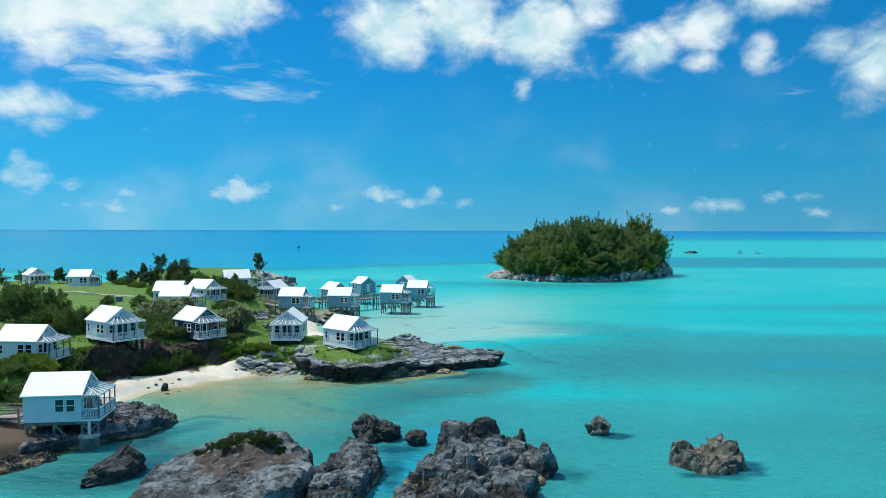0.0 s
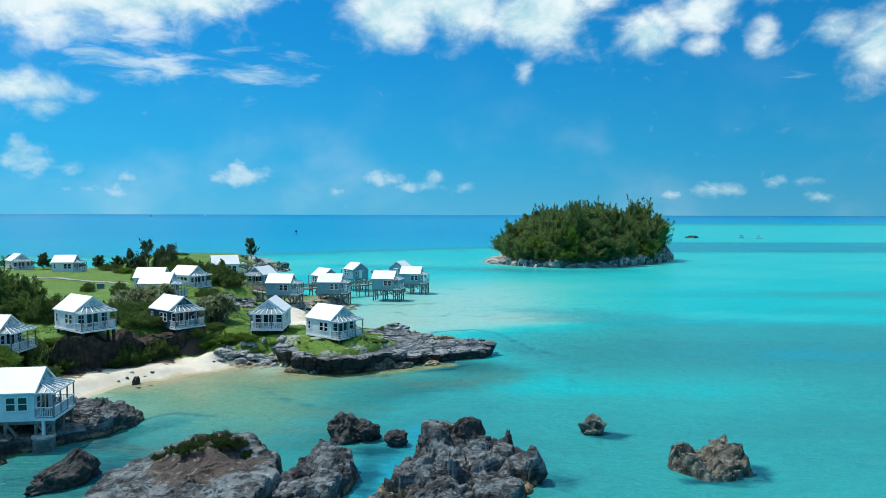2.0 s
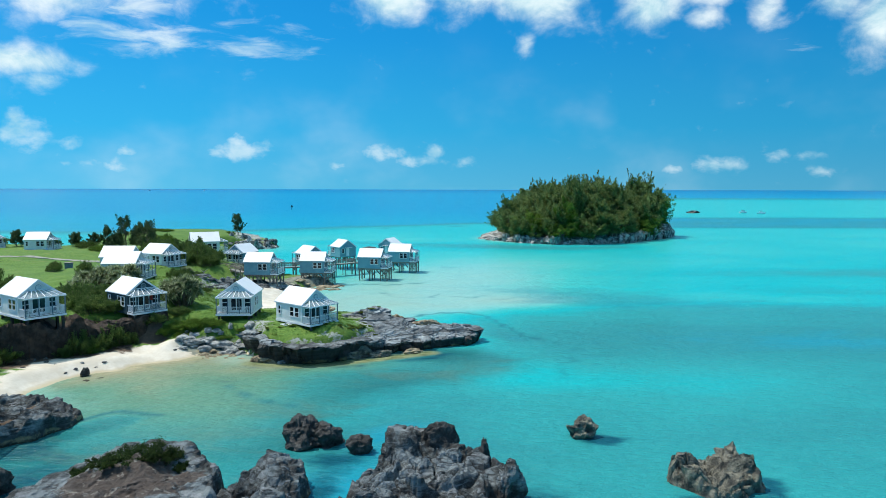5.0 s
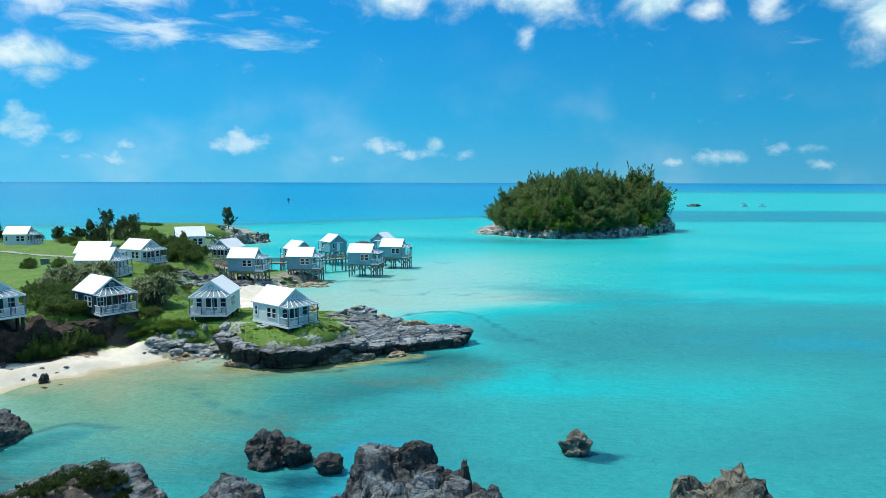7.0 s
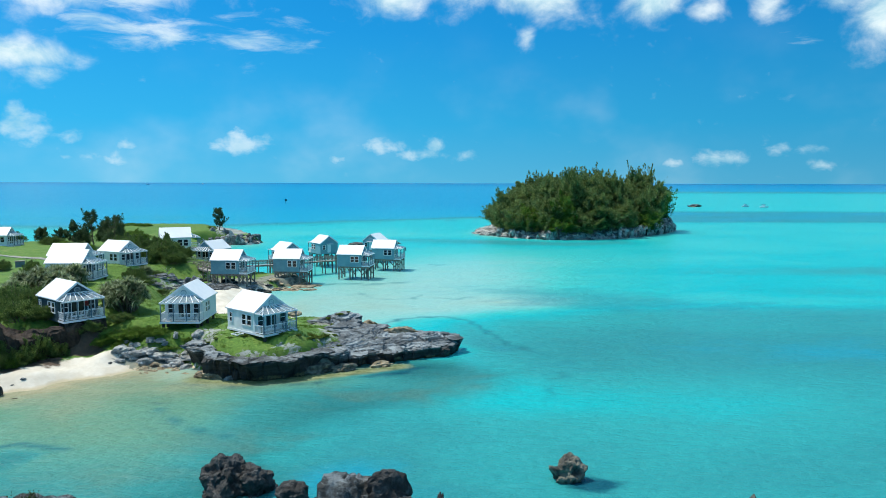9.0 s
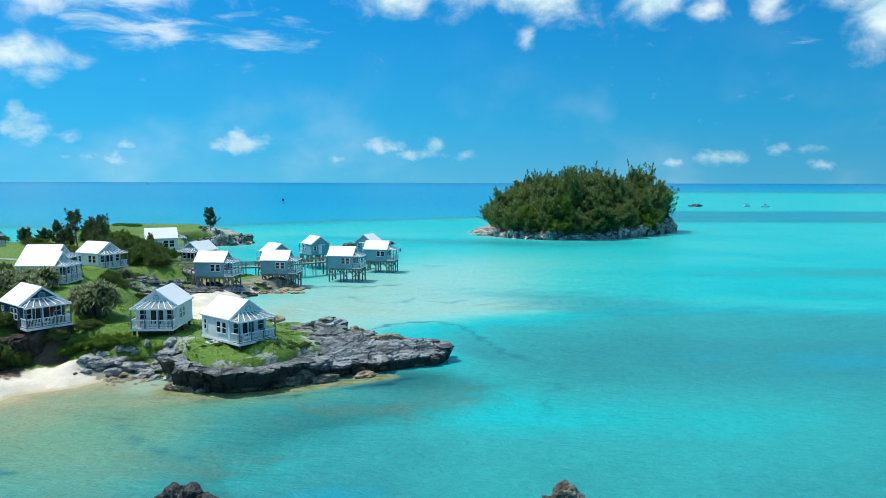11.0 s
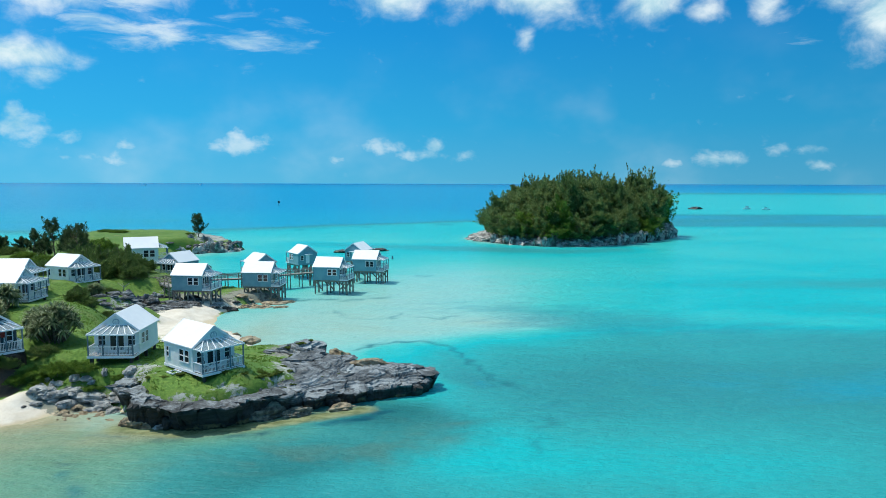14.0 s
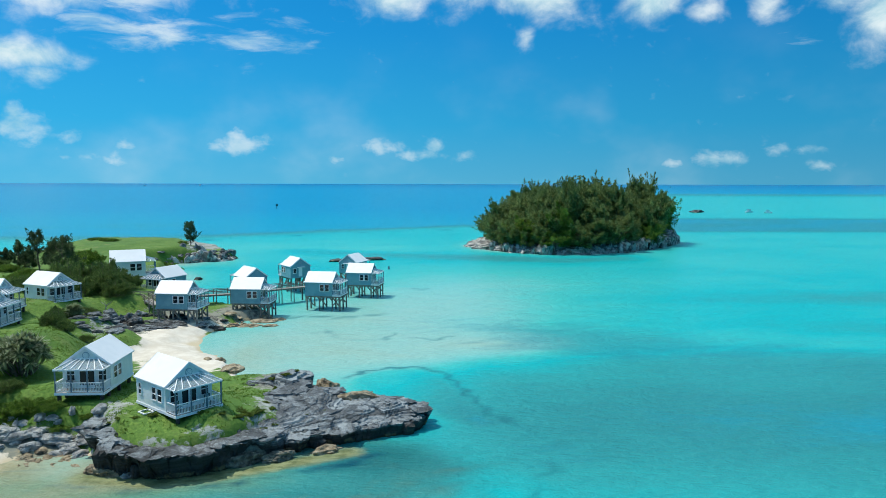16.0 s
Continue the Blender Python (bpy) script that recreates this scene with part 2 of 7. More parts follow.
def scrub_paint(n):
    """The broad sea rock: grey stone, brown bare earth and dark green scrub on its top."""
    p = place(n)
    z = n.add("ShaderNodeSeparateXYZ")
    n.put(z.inputs[0], p)
    fine, mid = n.noise(p, 3.0, 6, 0.65), n.noise(p, 0.5, 5, 0.6)
    rel = n.vec("MULTIPLY", n.vec("SUBTRACT", p, (-17.2, 56.8, 0.0)), (0.2, 0.27, 0.0))
    bare = n.math("ADD", n.vec("LENGTH", rel), n.math("MULTIPLY", n.math("SUBTRACT", mid, 0.5), 2.6))
    earth = n.mix(fine, (0.05, 0.037, 0.029, 1), (0.135, 0.100, 0.080, 1))
    earth = n.mix(n.step(n.noise(p, 1.4, 4, 0.6), 0.56, 0.66, 0, 0.8), earth, (0.33, 0.30, 0.26, 1))
    return n.mix(n.step(bare, 1.0, 0.75, 0, 0.9), rock_paint(n), earth)


def ground_paint(n):
    p = place(n)
    fine, mid, big = n.noise(p, 3.0, 6, 0.65), n.noise(p, 0.55, 5, 0.6), n.noise(p, 0.09, 4, 0.55)
    grass = n.ramp(fine, [(0.3, (0.042, 0.102, 0.010)), (0.52, (0.082, 0.172, 0.020)), (0.72, (0.155, 0.24, 0.038))])
    grass = n.mix(n.step(mid, 0.5, 0.68, 0, 0.5), grass, (0.15, 0.21, 0.036, 1))
    grass = n.mix(n.step(big, 0.5, 0.66, 0, 0.6), grass, (0.042, 0.118, 0.012, 1))
    grass = n.mix(n.step(n.noise(p, 0.22, 4, 0.6), 0.58, 0.7, 0, 0.45), grass, (0.20, 0.21, 0.07, 1))
    sand = n.mix(n.step(mid, 0.35, 0.7), (0.54, 0.485, 0.39, 1), (0.65, 0.605, 0.515, 1))
    sand = n.mix(n.step(fine, 0.64, 0.74, 0, 0.4), sand, (0.42, 0.36, 0.27, 1))
    zz = n.add("ShaderNodeSeparateXYZ")
    n.put(zz.inputs[0], p)
    sand = n.mix(n.step(n.math("ADD", zz.outputs[2], n.math("MULTIPLY", mid, 0.25)), 0.42, 0.16), sand, (0.47, 0.40, 0.27, 1))
    edge = n.math("MULTIPLY", n.math("SUBTRACT", mid, 0.5), 0.9)
    col = n.mix(n.step(n.math("ADD", n.attr("sand"), edge), 0.42, 0.58), grass, sand)
    stone = n.mix(n.step(n.noise(p, 0.9, 5, 0.65), 0.36, 0.52, 0.1, 0.5), spit_paint(n), (0.34, 0.36, 0.28, 1))
    earth = n.mix(fine, (0.045, 0.032, 0.022, 1), (0.125, 0.085, 0.056, 1))
    col = n.mix(n.step(n.math("ADD", n.attr("earth"), edge), 0.4, 0.6), col, earth)
    return n.mix(n.step(n.math("ADD", n.attr("stone"), n.math("ADD", n.math("MULTIPLY", edge, 0.7), n.math("MULTIPLY", n.math("SUBTRACT", n.noise(p, 1.7, 5, 0.7), 0.5), 1.1))), 0.42, 0.56), col, stone)


M_GROUND = material("ground", ground_paint, 0.9, bump=grain(2.6, 0.45, 0.14, 8))
M_ROCK = material("limestone", rock_paint, 0.88, bump=rock_bump)
M_SCRUB_ROCK = material("limestone_with_earth", scrub_paint, 0.9, bump=rock_bump)
M_SPIT = material("layered_limestone", spit_paint, 0.85, bump=spit_bump)
M_WET_ROCK = material("dark_limestone", two((0.030, 0.029, 0.027), (0.085, 0.083, 0.078), 1.1, ((0.16, 0.16, 0.15), 2.2, 0.6)), 0.8, bump=rock_bump)
M_PALE_ROCK = material("pale_limestone", two((0.25, 0.26, 0.255), (0.48, 0.49, 0.47), 1.3, ((0.08, 0.08, 0.075), 0.7, 0.8)), 0.9, bump=rock_bump)
M_TAN_ROCK = material("tan_limestone", two((0.22, 0.17, 0.10), (0.48, 0.40, 0.27), 1.1, ((0.035, 0.030, 0.024), 0.5, 0.95)), 0.9, bump=rock_bump)
M_LONE_ROCK = material("weathered_tan_limestone", two((0.06, 0.06, 0.05), (0.27, 0.255, 0.195), 1.3, ((0.03, 0.028, 0.024), 0.6, 0.9)), 0.9, bump=rock_bump)
M_ISLE_ROCK = material("islet_limestone", two((0.13, 0.13, 0.12), (0.50, 0.50, 0.46), 0.5, ((0.05, 0.045, 0.04), 0.3, 0.75), 0.40, 0.6), 0.9, bump=rock_bump)


def water_paint(n):
    p = place(n)
    s = n.vec("MULTIPLY", p, (0.55, 1.0, 1.0))
    broad, mid, fine = n.noise(s, 0.03, 5, 0.55), n.noise(s, 0.17, 5, 0.6, distort=0.6), n.noise(s, 0.9, 4, 0.6)
    d = n.attr("depth")
    d = n.math("ADD", d, n.math("MULTIPLY", n.math("SUBTRACT", broad, 0.5), 0.16))
    d = n.math("ADD", d, n.math("MULTIPLY", n.math("SUBTRACT", mid, 0.5), 0.09))
    d = n.math("ADD", d, n.math("MULTIPLY", n.math("SUBTRACT", fine, 0.5), 0.03), clamp=True)
    col = n.ramp(d, [(0.0, (0.36, 0.31, 0.19)), (0.09, (0.27, 0.34, 0.25)), (0.18, (0.25, 0.45, 0.39)), (0.28, (0.165, 0.455, 0.415)), (0.37, (0.05, 0.425, 0.39)), (0.46, (0.004, 0.375, 0.385)), (0.54, (0.026, 0.285, 0.285)),
                     (0.62, (0.026, 0.215, 0.225)), (0.71, (0.001, 0.265, 0.40)), (0.86, (0.0, 0.21, 0.385)), (1.0, (0.0, 0.11, 0.28))])
    silt = n.ramp(d, [(0.0, (0.38, 0.32, 0.20)), (0.08, (0.25, 0.26, 0.16)), (0.18, (0.112, 0.245, 0.165)), (0.30, (0.070, 0.243, 0.195)), (0.42, (0.035, 0.22, 0.21)), (0.62, (0.012, 0.13, 0.135))])
    silt = n.mix(n.step(mid, 0.48, 0.66, 0, 0.25), silt, (0.13, 0.15, 0.08, 1))
    col = n.mix(n.step(n.math("ADD", n.attr("silt"), n.math("MULTIPLY", n.math("SUBTRACT", mid, 0.5), 0.7)), 0.15, 0.75), col, silt)
    col = n.mix(n.math("MULTIPLY", n.attr("algae"), n.step(n.math("ADD", n.attr("algae"), n.math("MULTIPLY", n.math("SUBTRACT", fine, 0.5), 1.4)), 0.2, 0.7)), col, n.mix(n.step(fine, 0.4, 0.62), (0.13, 0.155, 0.07, 1), (0.25, 0.275, 0.14, 1)))
    # soft grey-green meadows on the sand, broken along the slope of the swell
    turned = n.add("ShaderNodeVectorRotate")
    turned.inputs["Angle"].default_value = radians(-14)
    n.put(turned.inputs["Vector"], p)
    drawn = n.vec("MULTIPLY", turned.outputs[0], (0.32, 1.0, 1.0))
    tuft = n.noise(drawn, 0.42, 6, 0.66, distort=0.8)
    lawn = n.step(n.math("ADD", n.attr("meadow"), n.math("MULTIPLY", n.math("SUBTRACT", tuft, 0.5), 2.2)), 0.15, 1.05, 0.0, 0.52)
    col = n.mix(lawn, col, (0.020, 0.18, 0.225, 1))
    # light and dark sides of the ripples, painted into the colour
    ripple = n.noise(n.vec("MULTIPLY", turned.outputs[0], (0.3, 1.3, 1.0)), 1.0, 4, 0.62, distort=0.4)
    col = n.mix(n.step(ripple, 0.52, 0.78, 0, 0.10), col, (0.10, 0.48, 0.48, 1))
    col = n.mix(n.step(ripple, 0.47, 0.27, 0, 0.14), col, (0.0, 0.13, 0.17, 1))
    col = n.mix(n.math("MULTIPLY", n.attr("rim"), 0.9), col, (0.012, 0.13, 0.15, 1))
    # dark marks: weed, with shade by the shore rock put into the colour
    marks = n.math("ADD", n.math("MULTIPLY", n.attr("weed_shade"), 0.9), n.math("ADD", n.math("MULTIPLY", n.math("SUBTRACT", mid, 0.5), 1.6), n.math("MULTIPLY", n.math("SUBTRACT", fine, 0.5), 1.6)))
    weed_shade = n.math("MULTIPLY", n.step(marks, 0.35, 1.45), 0.9)
    return n.mix(weed_shade, col, (0.004, 0.062, 0.095, 1))


def water_bump(n):
    p = place(n)
    s = n.add("ShaderNodeVectorMath")
    s.operation = "MULTIPLY"
    n.put(s.inputs[0], p)
    s.inputs[1].default_value = (0.55, 1.0, 1.0)
    return n.math("ADD", n.noise(s.outputs[0], 1.3, 4, 0.6), n.math("MULTIPLY", n.noise(s.outputs[0], 0.25, 3, 0.5), 1.6)), 0.85, 0.4


M_WATER = material("sea_water", water_paint, 0.28, bump=water_bump, ior=1.33)
M_WATER.node_tree.nodes["Principled BSDF"].inputs["Specular IOR Level"].default_value = 0.12
M_ROOF = material("white_roof", two((0.68, 0.71, 0.72), (0.74, 0.76, 0.765), 0.7, ((0.57, 0.60, 0.60), 0.35, 0.4)), 0.55, bump=grain(5, 0.15, 0.02))
WALLS = {
    "white": material("white_siding", two((0.68, 0.72, 0.70), (0.77, 0.80, 0.77), 0.9, ((0.52, 0.54, 0.52), 1.2, 0.4)), 0.6, bump=grain(8, 0.15, 0.01)),
    "blue": material("blue_siding", two((0.135, 0.305, 0.355), (0.175, 0.365, 0.41), 0.8, ((0.24, 0.39, 0.42), 1.0, 0.5)), 0.6, bump=grain(8, 0.15, 0.01)),
    "pale": material("pale_blue_siding", two((0.54, 0.66, 0.68), (0.62, 0.73, 0.74), 0.8, ((0.42, 0.52, 0.53), 1.0, 0.35)), 0.6, bump=grain(8, 0.15, 0.01)),
    "dark": material("dark_teal_siding", two((0.020, 0.045, 0.06), (0.035, 0.07, 0.085), 0.8, ((0.06, 0.09, 0.09), 1.0, 0.5)), 0.6, bump=grain(8, 0.15, 0.01)),
}
M_TRIM = material("white_trim", two((0.74, 0.76, 0.77), (0.80, 0.81, 0.81), 2.0), 0.5)
M_POST = material("grey_blue_post", two((0.10, 0.16, 0.20), (0.15, 0.21, 0.25), 2.0), 0.6)
M_VENT = material("grey_vent", two((0.26, 0.35, 0.39), (0.33, 0.42, 0.46), 2.0), 0.6)
M_PILE = material("weathered_pile", two((0.16, 0.14, 0.12), (0.30, 0.27, 0.23), 2.5, ((0.05, 0.05, 0.04), 1.4, 0.7)), 0.85, bump=grain(6, 0.5, 0.03))
M_DECK = material("deck_boards", two((0.24, 0.22, 0.20), (0.36, 0.34, 0.31), 1.5, ((0.14, 0.12, 0.10), 0.9, 0.5)), 0.8, bump=grain(6, 0.3, 0.02))
M_DARK = material("dark_opening", two((0.010, 0.012, 0.014), (0.03, 0.028, 0.026), 1.0), 0.8)
M_CURTAIN = material("interior", two((0.05, 0.05, 0.05), (0.12, 0.10, 0.09), 1.0), 0.9)
M_CONCRETE = material("concrete", two((0.33, 0.33, 0.31), (0.45, 0.45, 0.43), 2.0, ((0.12, 0.12, 0.11), 0.8, 0.6)), 0.85, bump=grain(8, 0.4, 0.02))
# on the piers this dark colour stands in for shade under the floors
M_PIER = material("dark_pier", two((0.03, 0.027, 0.022), (0.07, 0.06, 0.05), 2.0), 0.9)
# darker copy of the concrete: shade under the cap put into the colour
M_DRUM = material("stained_shaded_concrete", two((0.10, 0.10, 0.095), (0.24, 0.24, 0.22), 1.2, ((0.04, 0.04, 0.036), 0.7, 0.8)), 0.85, bump=grain(8, 0.4, 0.02))
M_BARK = material("bark", two((0.09, 0.07, 0.05), (0.20, 0.16, 0.12), 3.0), 0.9, bump=grain(9, 0.6, 0.04))
M_GLASS = bpy.data.materials.new("window_glass")
M_GLASS.use_nodes = True
gb = M_GLASS.node_tree.nodes["Principled BSDF"]
gb.inputs["Base Color"].default_value, gb.inputs["Roughness"].default_value = (0.015, 0.02, 0.025, 1), 0.06
M_AWNING = material("awning_sheet", two((0.34, 0.40, 0.42), (0.44, 0.50, 0.52), 1.2), 0.2)
at = M_AWNING.node_tree
clear_sheet, sheet_mix = at.nodes.new("ShaderNodeBsdfTransparent"), at.nodes.new("ShaderNodeMixShader")
clear_sheet.inputs[0].default_value, sheet_mix.inputs[0].default_value = (0.88, 0.94, 0.96, 1), 0.64
at.links.new(at.nodes["Principled BSDF"].outputs[0], sheet_mix.inputs[1])
at.links.new(clear_sheet.outputs[0], sheet_mix.inputs[2])
at.links.new(sheet_mix.outputs[0], at.nodes["Material Output"].inputs[0])


def leaf_material(name, c1, c2, c3):
    m = material(name, leaf_paint(c1, c2, c3), 0.6)
    t = m.node_tree
    b = t.nodes["Principled BSDF"]
    b.inputs["Specular IOR Level"].default_value = 0.2
    through_light = t.nodes.new("ShaderNodeBsdfTranslucent")
    mixer = t.nodes.new("ShaderNodeMixShader")
    mixer.inputs[0].default_value = 0.5
    t.links.new(b.inputs["Base Color"].links[0].from_socket, through_light.inputs[0])
    t.links.new(b.outputs[0], mixer.inputs[1])
    t.links.new(through_light.outputs[0], mixer.inputs[2])
    t.links.new(mixer.outputs[0], t.nodes["Material Output"].inputs[0])
    return m


LEAVES = {
    "cedar": leaf_material("cedar_leaf", (0.070, 0.112, 0.042), (0.205, 0.292, 0.095), (0.41, 0.50, 0.18)),
    "needle": leaf_material("needle_leaf", (0.040, 0.068, 0.033), (0.098, 0.150, 0.066), (0.20, 0.26, 0.12)),
    "bush": leaf_material("bush_leaf", (0.050, 0.094, 0.028), (0.128, 0.206, 0.057), (0.27, 0.37, 0.11)),
    "bright": leaf_material("bright_leaf", (0.068, 0.135, 0.020), (0.145, 0.260, 0.04), (0.27, 0.40, 0.08)),
    "scrub": leaf_material("scrub_leaf", (0.018, 0.035, 0.012), (0.045, 0.08, 0.022), (0.11, 0.16, 0.045)),
    "lawn": leaf_material("lawn_blade", (0.075, 0.145, 0.018), (0.125, 0.225, 0.030), (0.24, 0.31, 0.08)),
    "grass": leaf_material("grass_blade", (0.07, 0.12, 0.02), (0.14, 0.21, 0.04), (0.24, 0.30, 0.08)),
    "palm": leaf_material("palm_leaf", (0.085, 0.125, 0.05), (0.25, 0.32, 0.16), (0.56, 0.60, 0.42)),
}


# ---- mesh helpers ----
def mesh_of(name, verts, faces, mat, smooth=False):
    me = bpy.data.meshes.new(name)
    me.from_pydata(verts, [], faces)
    me.materials.append(mat)
    if smooth:
        me.polygons.foreach_set("use_smooth", [True] * len(me.polygons))
    me.update()
    return me


def part(name, bm, mat, parent, label="", smooth=False):
    """One bmesh as one mesh object under a thing or a part."""
    me = bpy.data.meshes.new(name)
    bm.to_mesh(me)
    bm.free()
    me.materials.append(mat)
    if smooth:
        me.polygons.foreach_set("use_smooth", [True] * len(me.polygons))
    ob = new(name, me)
    ob.parent = parent
    return tagged(ob, label)


def thing(name, label, category, group="", kind=""):
    return tagged(new(name), label, category, group, kind)


def box(bm, x0, x1, y0, y1, z0, z1):
    v = [bm.verts.new(p) for p in ((x0, y0, z0), (x1, y0, z0), (x1, y1, z0), (x0, y1, z0), (x0, y0, z1), (x1, y0, z1), (x1, y1, z1), (x0, y1, z1))]
    for f in ((3, 2, 1, 0), (4, 5, 6, 7), (0, 1, 5, 4), (1, 2, 6, 5), (2, 3, 7, 6), (3, 0, 4, 7)):
        bm.faces.new([v[i] for i in f])
    return bm


def beam(bm, p, q, w, h=None, sides=4):
    """A bar from p to q; w across, h high."""
    p, q, h = Vector(p), Vector(q), h or w
    way = (q - p).normalized()
    side = way.cross(Vector((0, 0, 1)))
    side = side.normalized() if side.length > 1e-3 else Vector((1, 0, 0))
    top = side.cross(way)
    rings = []
    for end in (p, q):
        ring = []
        for k in range(sides):
            a = 2 * math.pi * (k + 0.5) / sides
            f = math.sqrt(2) if sides == 4 else 1.0
            ring.append(bm.verts.new(end + side * (math.cos(a) * w / 2 * f) + top * (math.sin(a) * h / 2 * f)))
        rings.append(ring)
    for k in range(sides):
        bm.faces.new((rings[0][k], rings[0][(k + 1) % sides], rings[1][(k + 1) % sides], rings[1][k]))
    bm.faces.new(rings[0][::-1])
    bm.faces.new(rings[1])
    return bm


def smooth01(x):
    x = np.clip(x, 0, 1)
    return x * x * (3 - 2 * x)


def fbm(x, y, z=0.0, octaves=4, seed=0.0):
    return noise.fractal((x + seed * 17.3, y - seed * 9.1, z + seed * 5.7), 0.9, 2.1, octaves, noise_basis="PERLIN_ORIGINAL")


def grid_noise(xs, ys, scale, octaves=4, seed=0.0):
    out = np.empty(xs.shape)
    flat = out.ravel()
    for i, (a, b) in enumerate(zip(xs.ravel() * scale, ys.ravel() * scale)):
        flat[i] = fbm(a, b, 0.0, octaves, seed)
    return out


def shore_distance(px, py, polygon):
    """Signed distance to a polygon: positive inside."""
    inside = np.zeros(px.shape, bool)
    best = np.full(px.shape, 1e9)
    for (x0, y0), (x1, y1) in zip(polygon, polygon[1:] + polygon[:1]):
        dx, dy = x1 - x0, y1 - y0
        t = np.clip(((px - x0) * dx + (py - y0) * dy) / (dx * dx + dy * dy), 0, 1)
        best = np.minimum(best, np.hypot(px - x0 - t * dx, py - y0 - t * dy))
        cross = (y0 > py) != (y1 > py)
        with np.errstate(divide="ignore", invalid="ignore"):
            inside ^= cross & (px < (x1 - x0) * (py - y0) / (y1 - y0 + 1e-12) + x0)
    return np.where(inside, best, -best)


def line_distance(px, py, points):
    best = np.full(px.shape, 1e9)
    for (x0, y0), (x1, y1) in zip(points, points[1:]):
        dx, dy = x1 - x0, y1 - y0
        t = np.clip(((px - x0) * dx + (py - y0) * dy) / (dx * dx + dy * dy), 0, 1)
        best = np.minimum(best, np.hypot(px - x0 - t * dx, py - y0 - t * dy))
    return best


def blob(px, py, x, y, rx, ry):
    return np.exp(-((px - x) / rx) ** 2 - ((py - y) / ry) ** 2)


# ---- the shore, the ground and the sea ----
SHORE = [(-42.3, 55.6), (-39.2, 62), (-34.6, 66.9), (-31.8, 71.2), (-31.3, 75.7), (-35.2, 79.2), (-39.6, 80.8),
         (-38.2, 86.4), (-35.0, 91.9), (-31.6, 96.7), (-28.0, 98.9), (-22.8, 101.2), (-19.8, 99.8), (-18.3, 97.9), (-15.5, 97.3), (-12.4, 97.3),
         (-9.6, 98.7), (-7.4, 101.1), (-4.6, 103.4), (1.4, 106.8), (6, 109.3), (6.6, 110.8), (3, 114.4), (-1.5, 115.2),
         (-7.8, 123.1), (-10.4, 124), (-13.6, 121.8), (-26.4, 143.9), (-27.6, 150.6), (-27.4, 156.5), (-26.4, 159.4),
         (-22.1, 165.3), (-24.6, 171.3), (-30.8, 173), (-40.3, 174.2), (-49.3, 189.8), (-56.9, 211.9), (-66, 222),
         (-77, 230), (-73, 241), (-66, 252), (-58.5, 254.5), (-57.5, 262), (-66, 273), (-90, 282),
         (-116, 276), (-113, 246), (-114.7, 219.8), (-174.9, 212.5), (-309, 212.7), (-316.1, -15.9), (-95.2, 11.8),
         (-60.8, 36.2)]
# heights on the land: x, y, z
HEIGHTS = [(-36.5, 72.3, 1.29), (-46.9, 74.5, 2.39), (-50.9, 80.6, 4.65), (-13.9, 116.3, 2.3), (-44.1, 126, 6.19), (-54.9, 147, 6.35), (-110.3, 182.4, 5.83),
           (-86.2, 120.8, 6.2), (-44, 141, 4.9), (-33.5, 143, 1.3), (-38, 148.5, 1.3), (-30, 136.5, 1.2), (-28.5, 131.5, 1.2), (-24, 127, 1.1), (-37.5, 138, 3.4), (-35.9, 149.7, 1.57), (-50.1, 164.7, 4.92), (-75.8, 214.8, 5.63), (-33.3, 162.5, 1.47),
           (-103.7, 61.6, 5.92), (-96, 265, 5.6), (-84, 259, 6.0), (-77, 257, 5.4), (-71, 258, 4.4), (-66, 259, 2.6), (-90, 225, 3.63), (-48.5, 98, 5.85), (-52, 87, 5.17), (-49.5, 87.5, 1.68),
           (-42, 106, 5.16), (-35.6, 103.6, 4.45), (-34.8, 102.3, 1.04), (-31, 103, 1.77), (-38, 112, 5.29), (-31, 108.5, 4.41), (-25.3, 108.5, 3.9), (-23.4, 106.4, 3.6), (-27, 105.6, 3.3), (-22.5, 110.5, 3.4), (-18.5, 102, 3.6), (-15.6, 101.8, 3.85), (-17.6, 99, 2.85), (-14, 98.5, 2.8), (-11, 99.2, 2.85), (-9.2, 100.9, 2.8), (-14.5, 100.2, 3.4),
           (-11.2, 102.2, 4.0), (-12.6, 104.5, 3.9), (-8.2, 105, 3.1), (-6.5, 104, 2.6), (-5, 105, 2.0), (-2.5, 109.5, 1.0), (0, 109, 0.5), (4, 109.8, 0.5), (2, 112, 0.3), (-35, 98.5, 0.7), (-43.6, 81, 0.99), (-43.4, 92.0, 1.2), (-41.8, 93.8, 1.2), (-40.4, 95.8, 1.2), (-38.6, 98.2, 1.2), (-36.6, 100.4, 1.2), (-45.4, 90.2, 1.3)]
STONE = [(-3.2, 108.6, 6.5, 4.2), (4.9, 109.8, 6, 4), (-7.5, 118.1, 5, 5), (-40.3, 146.3, 4.5, 3.5), (-34.5, 159.6, 8, 4.5),
         (-26.9, 165.3, 6, 6), (-59.9, 246.8, 7, 14), (-56.2, 231.8, 6, 14), (-69.7, 268, 8, 8), (-27, 101.8, 5, 2.0)] 
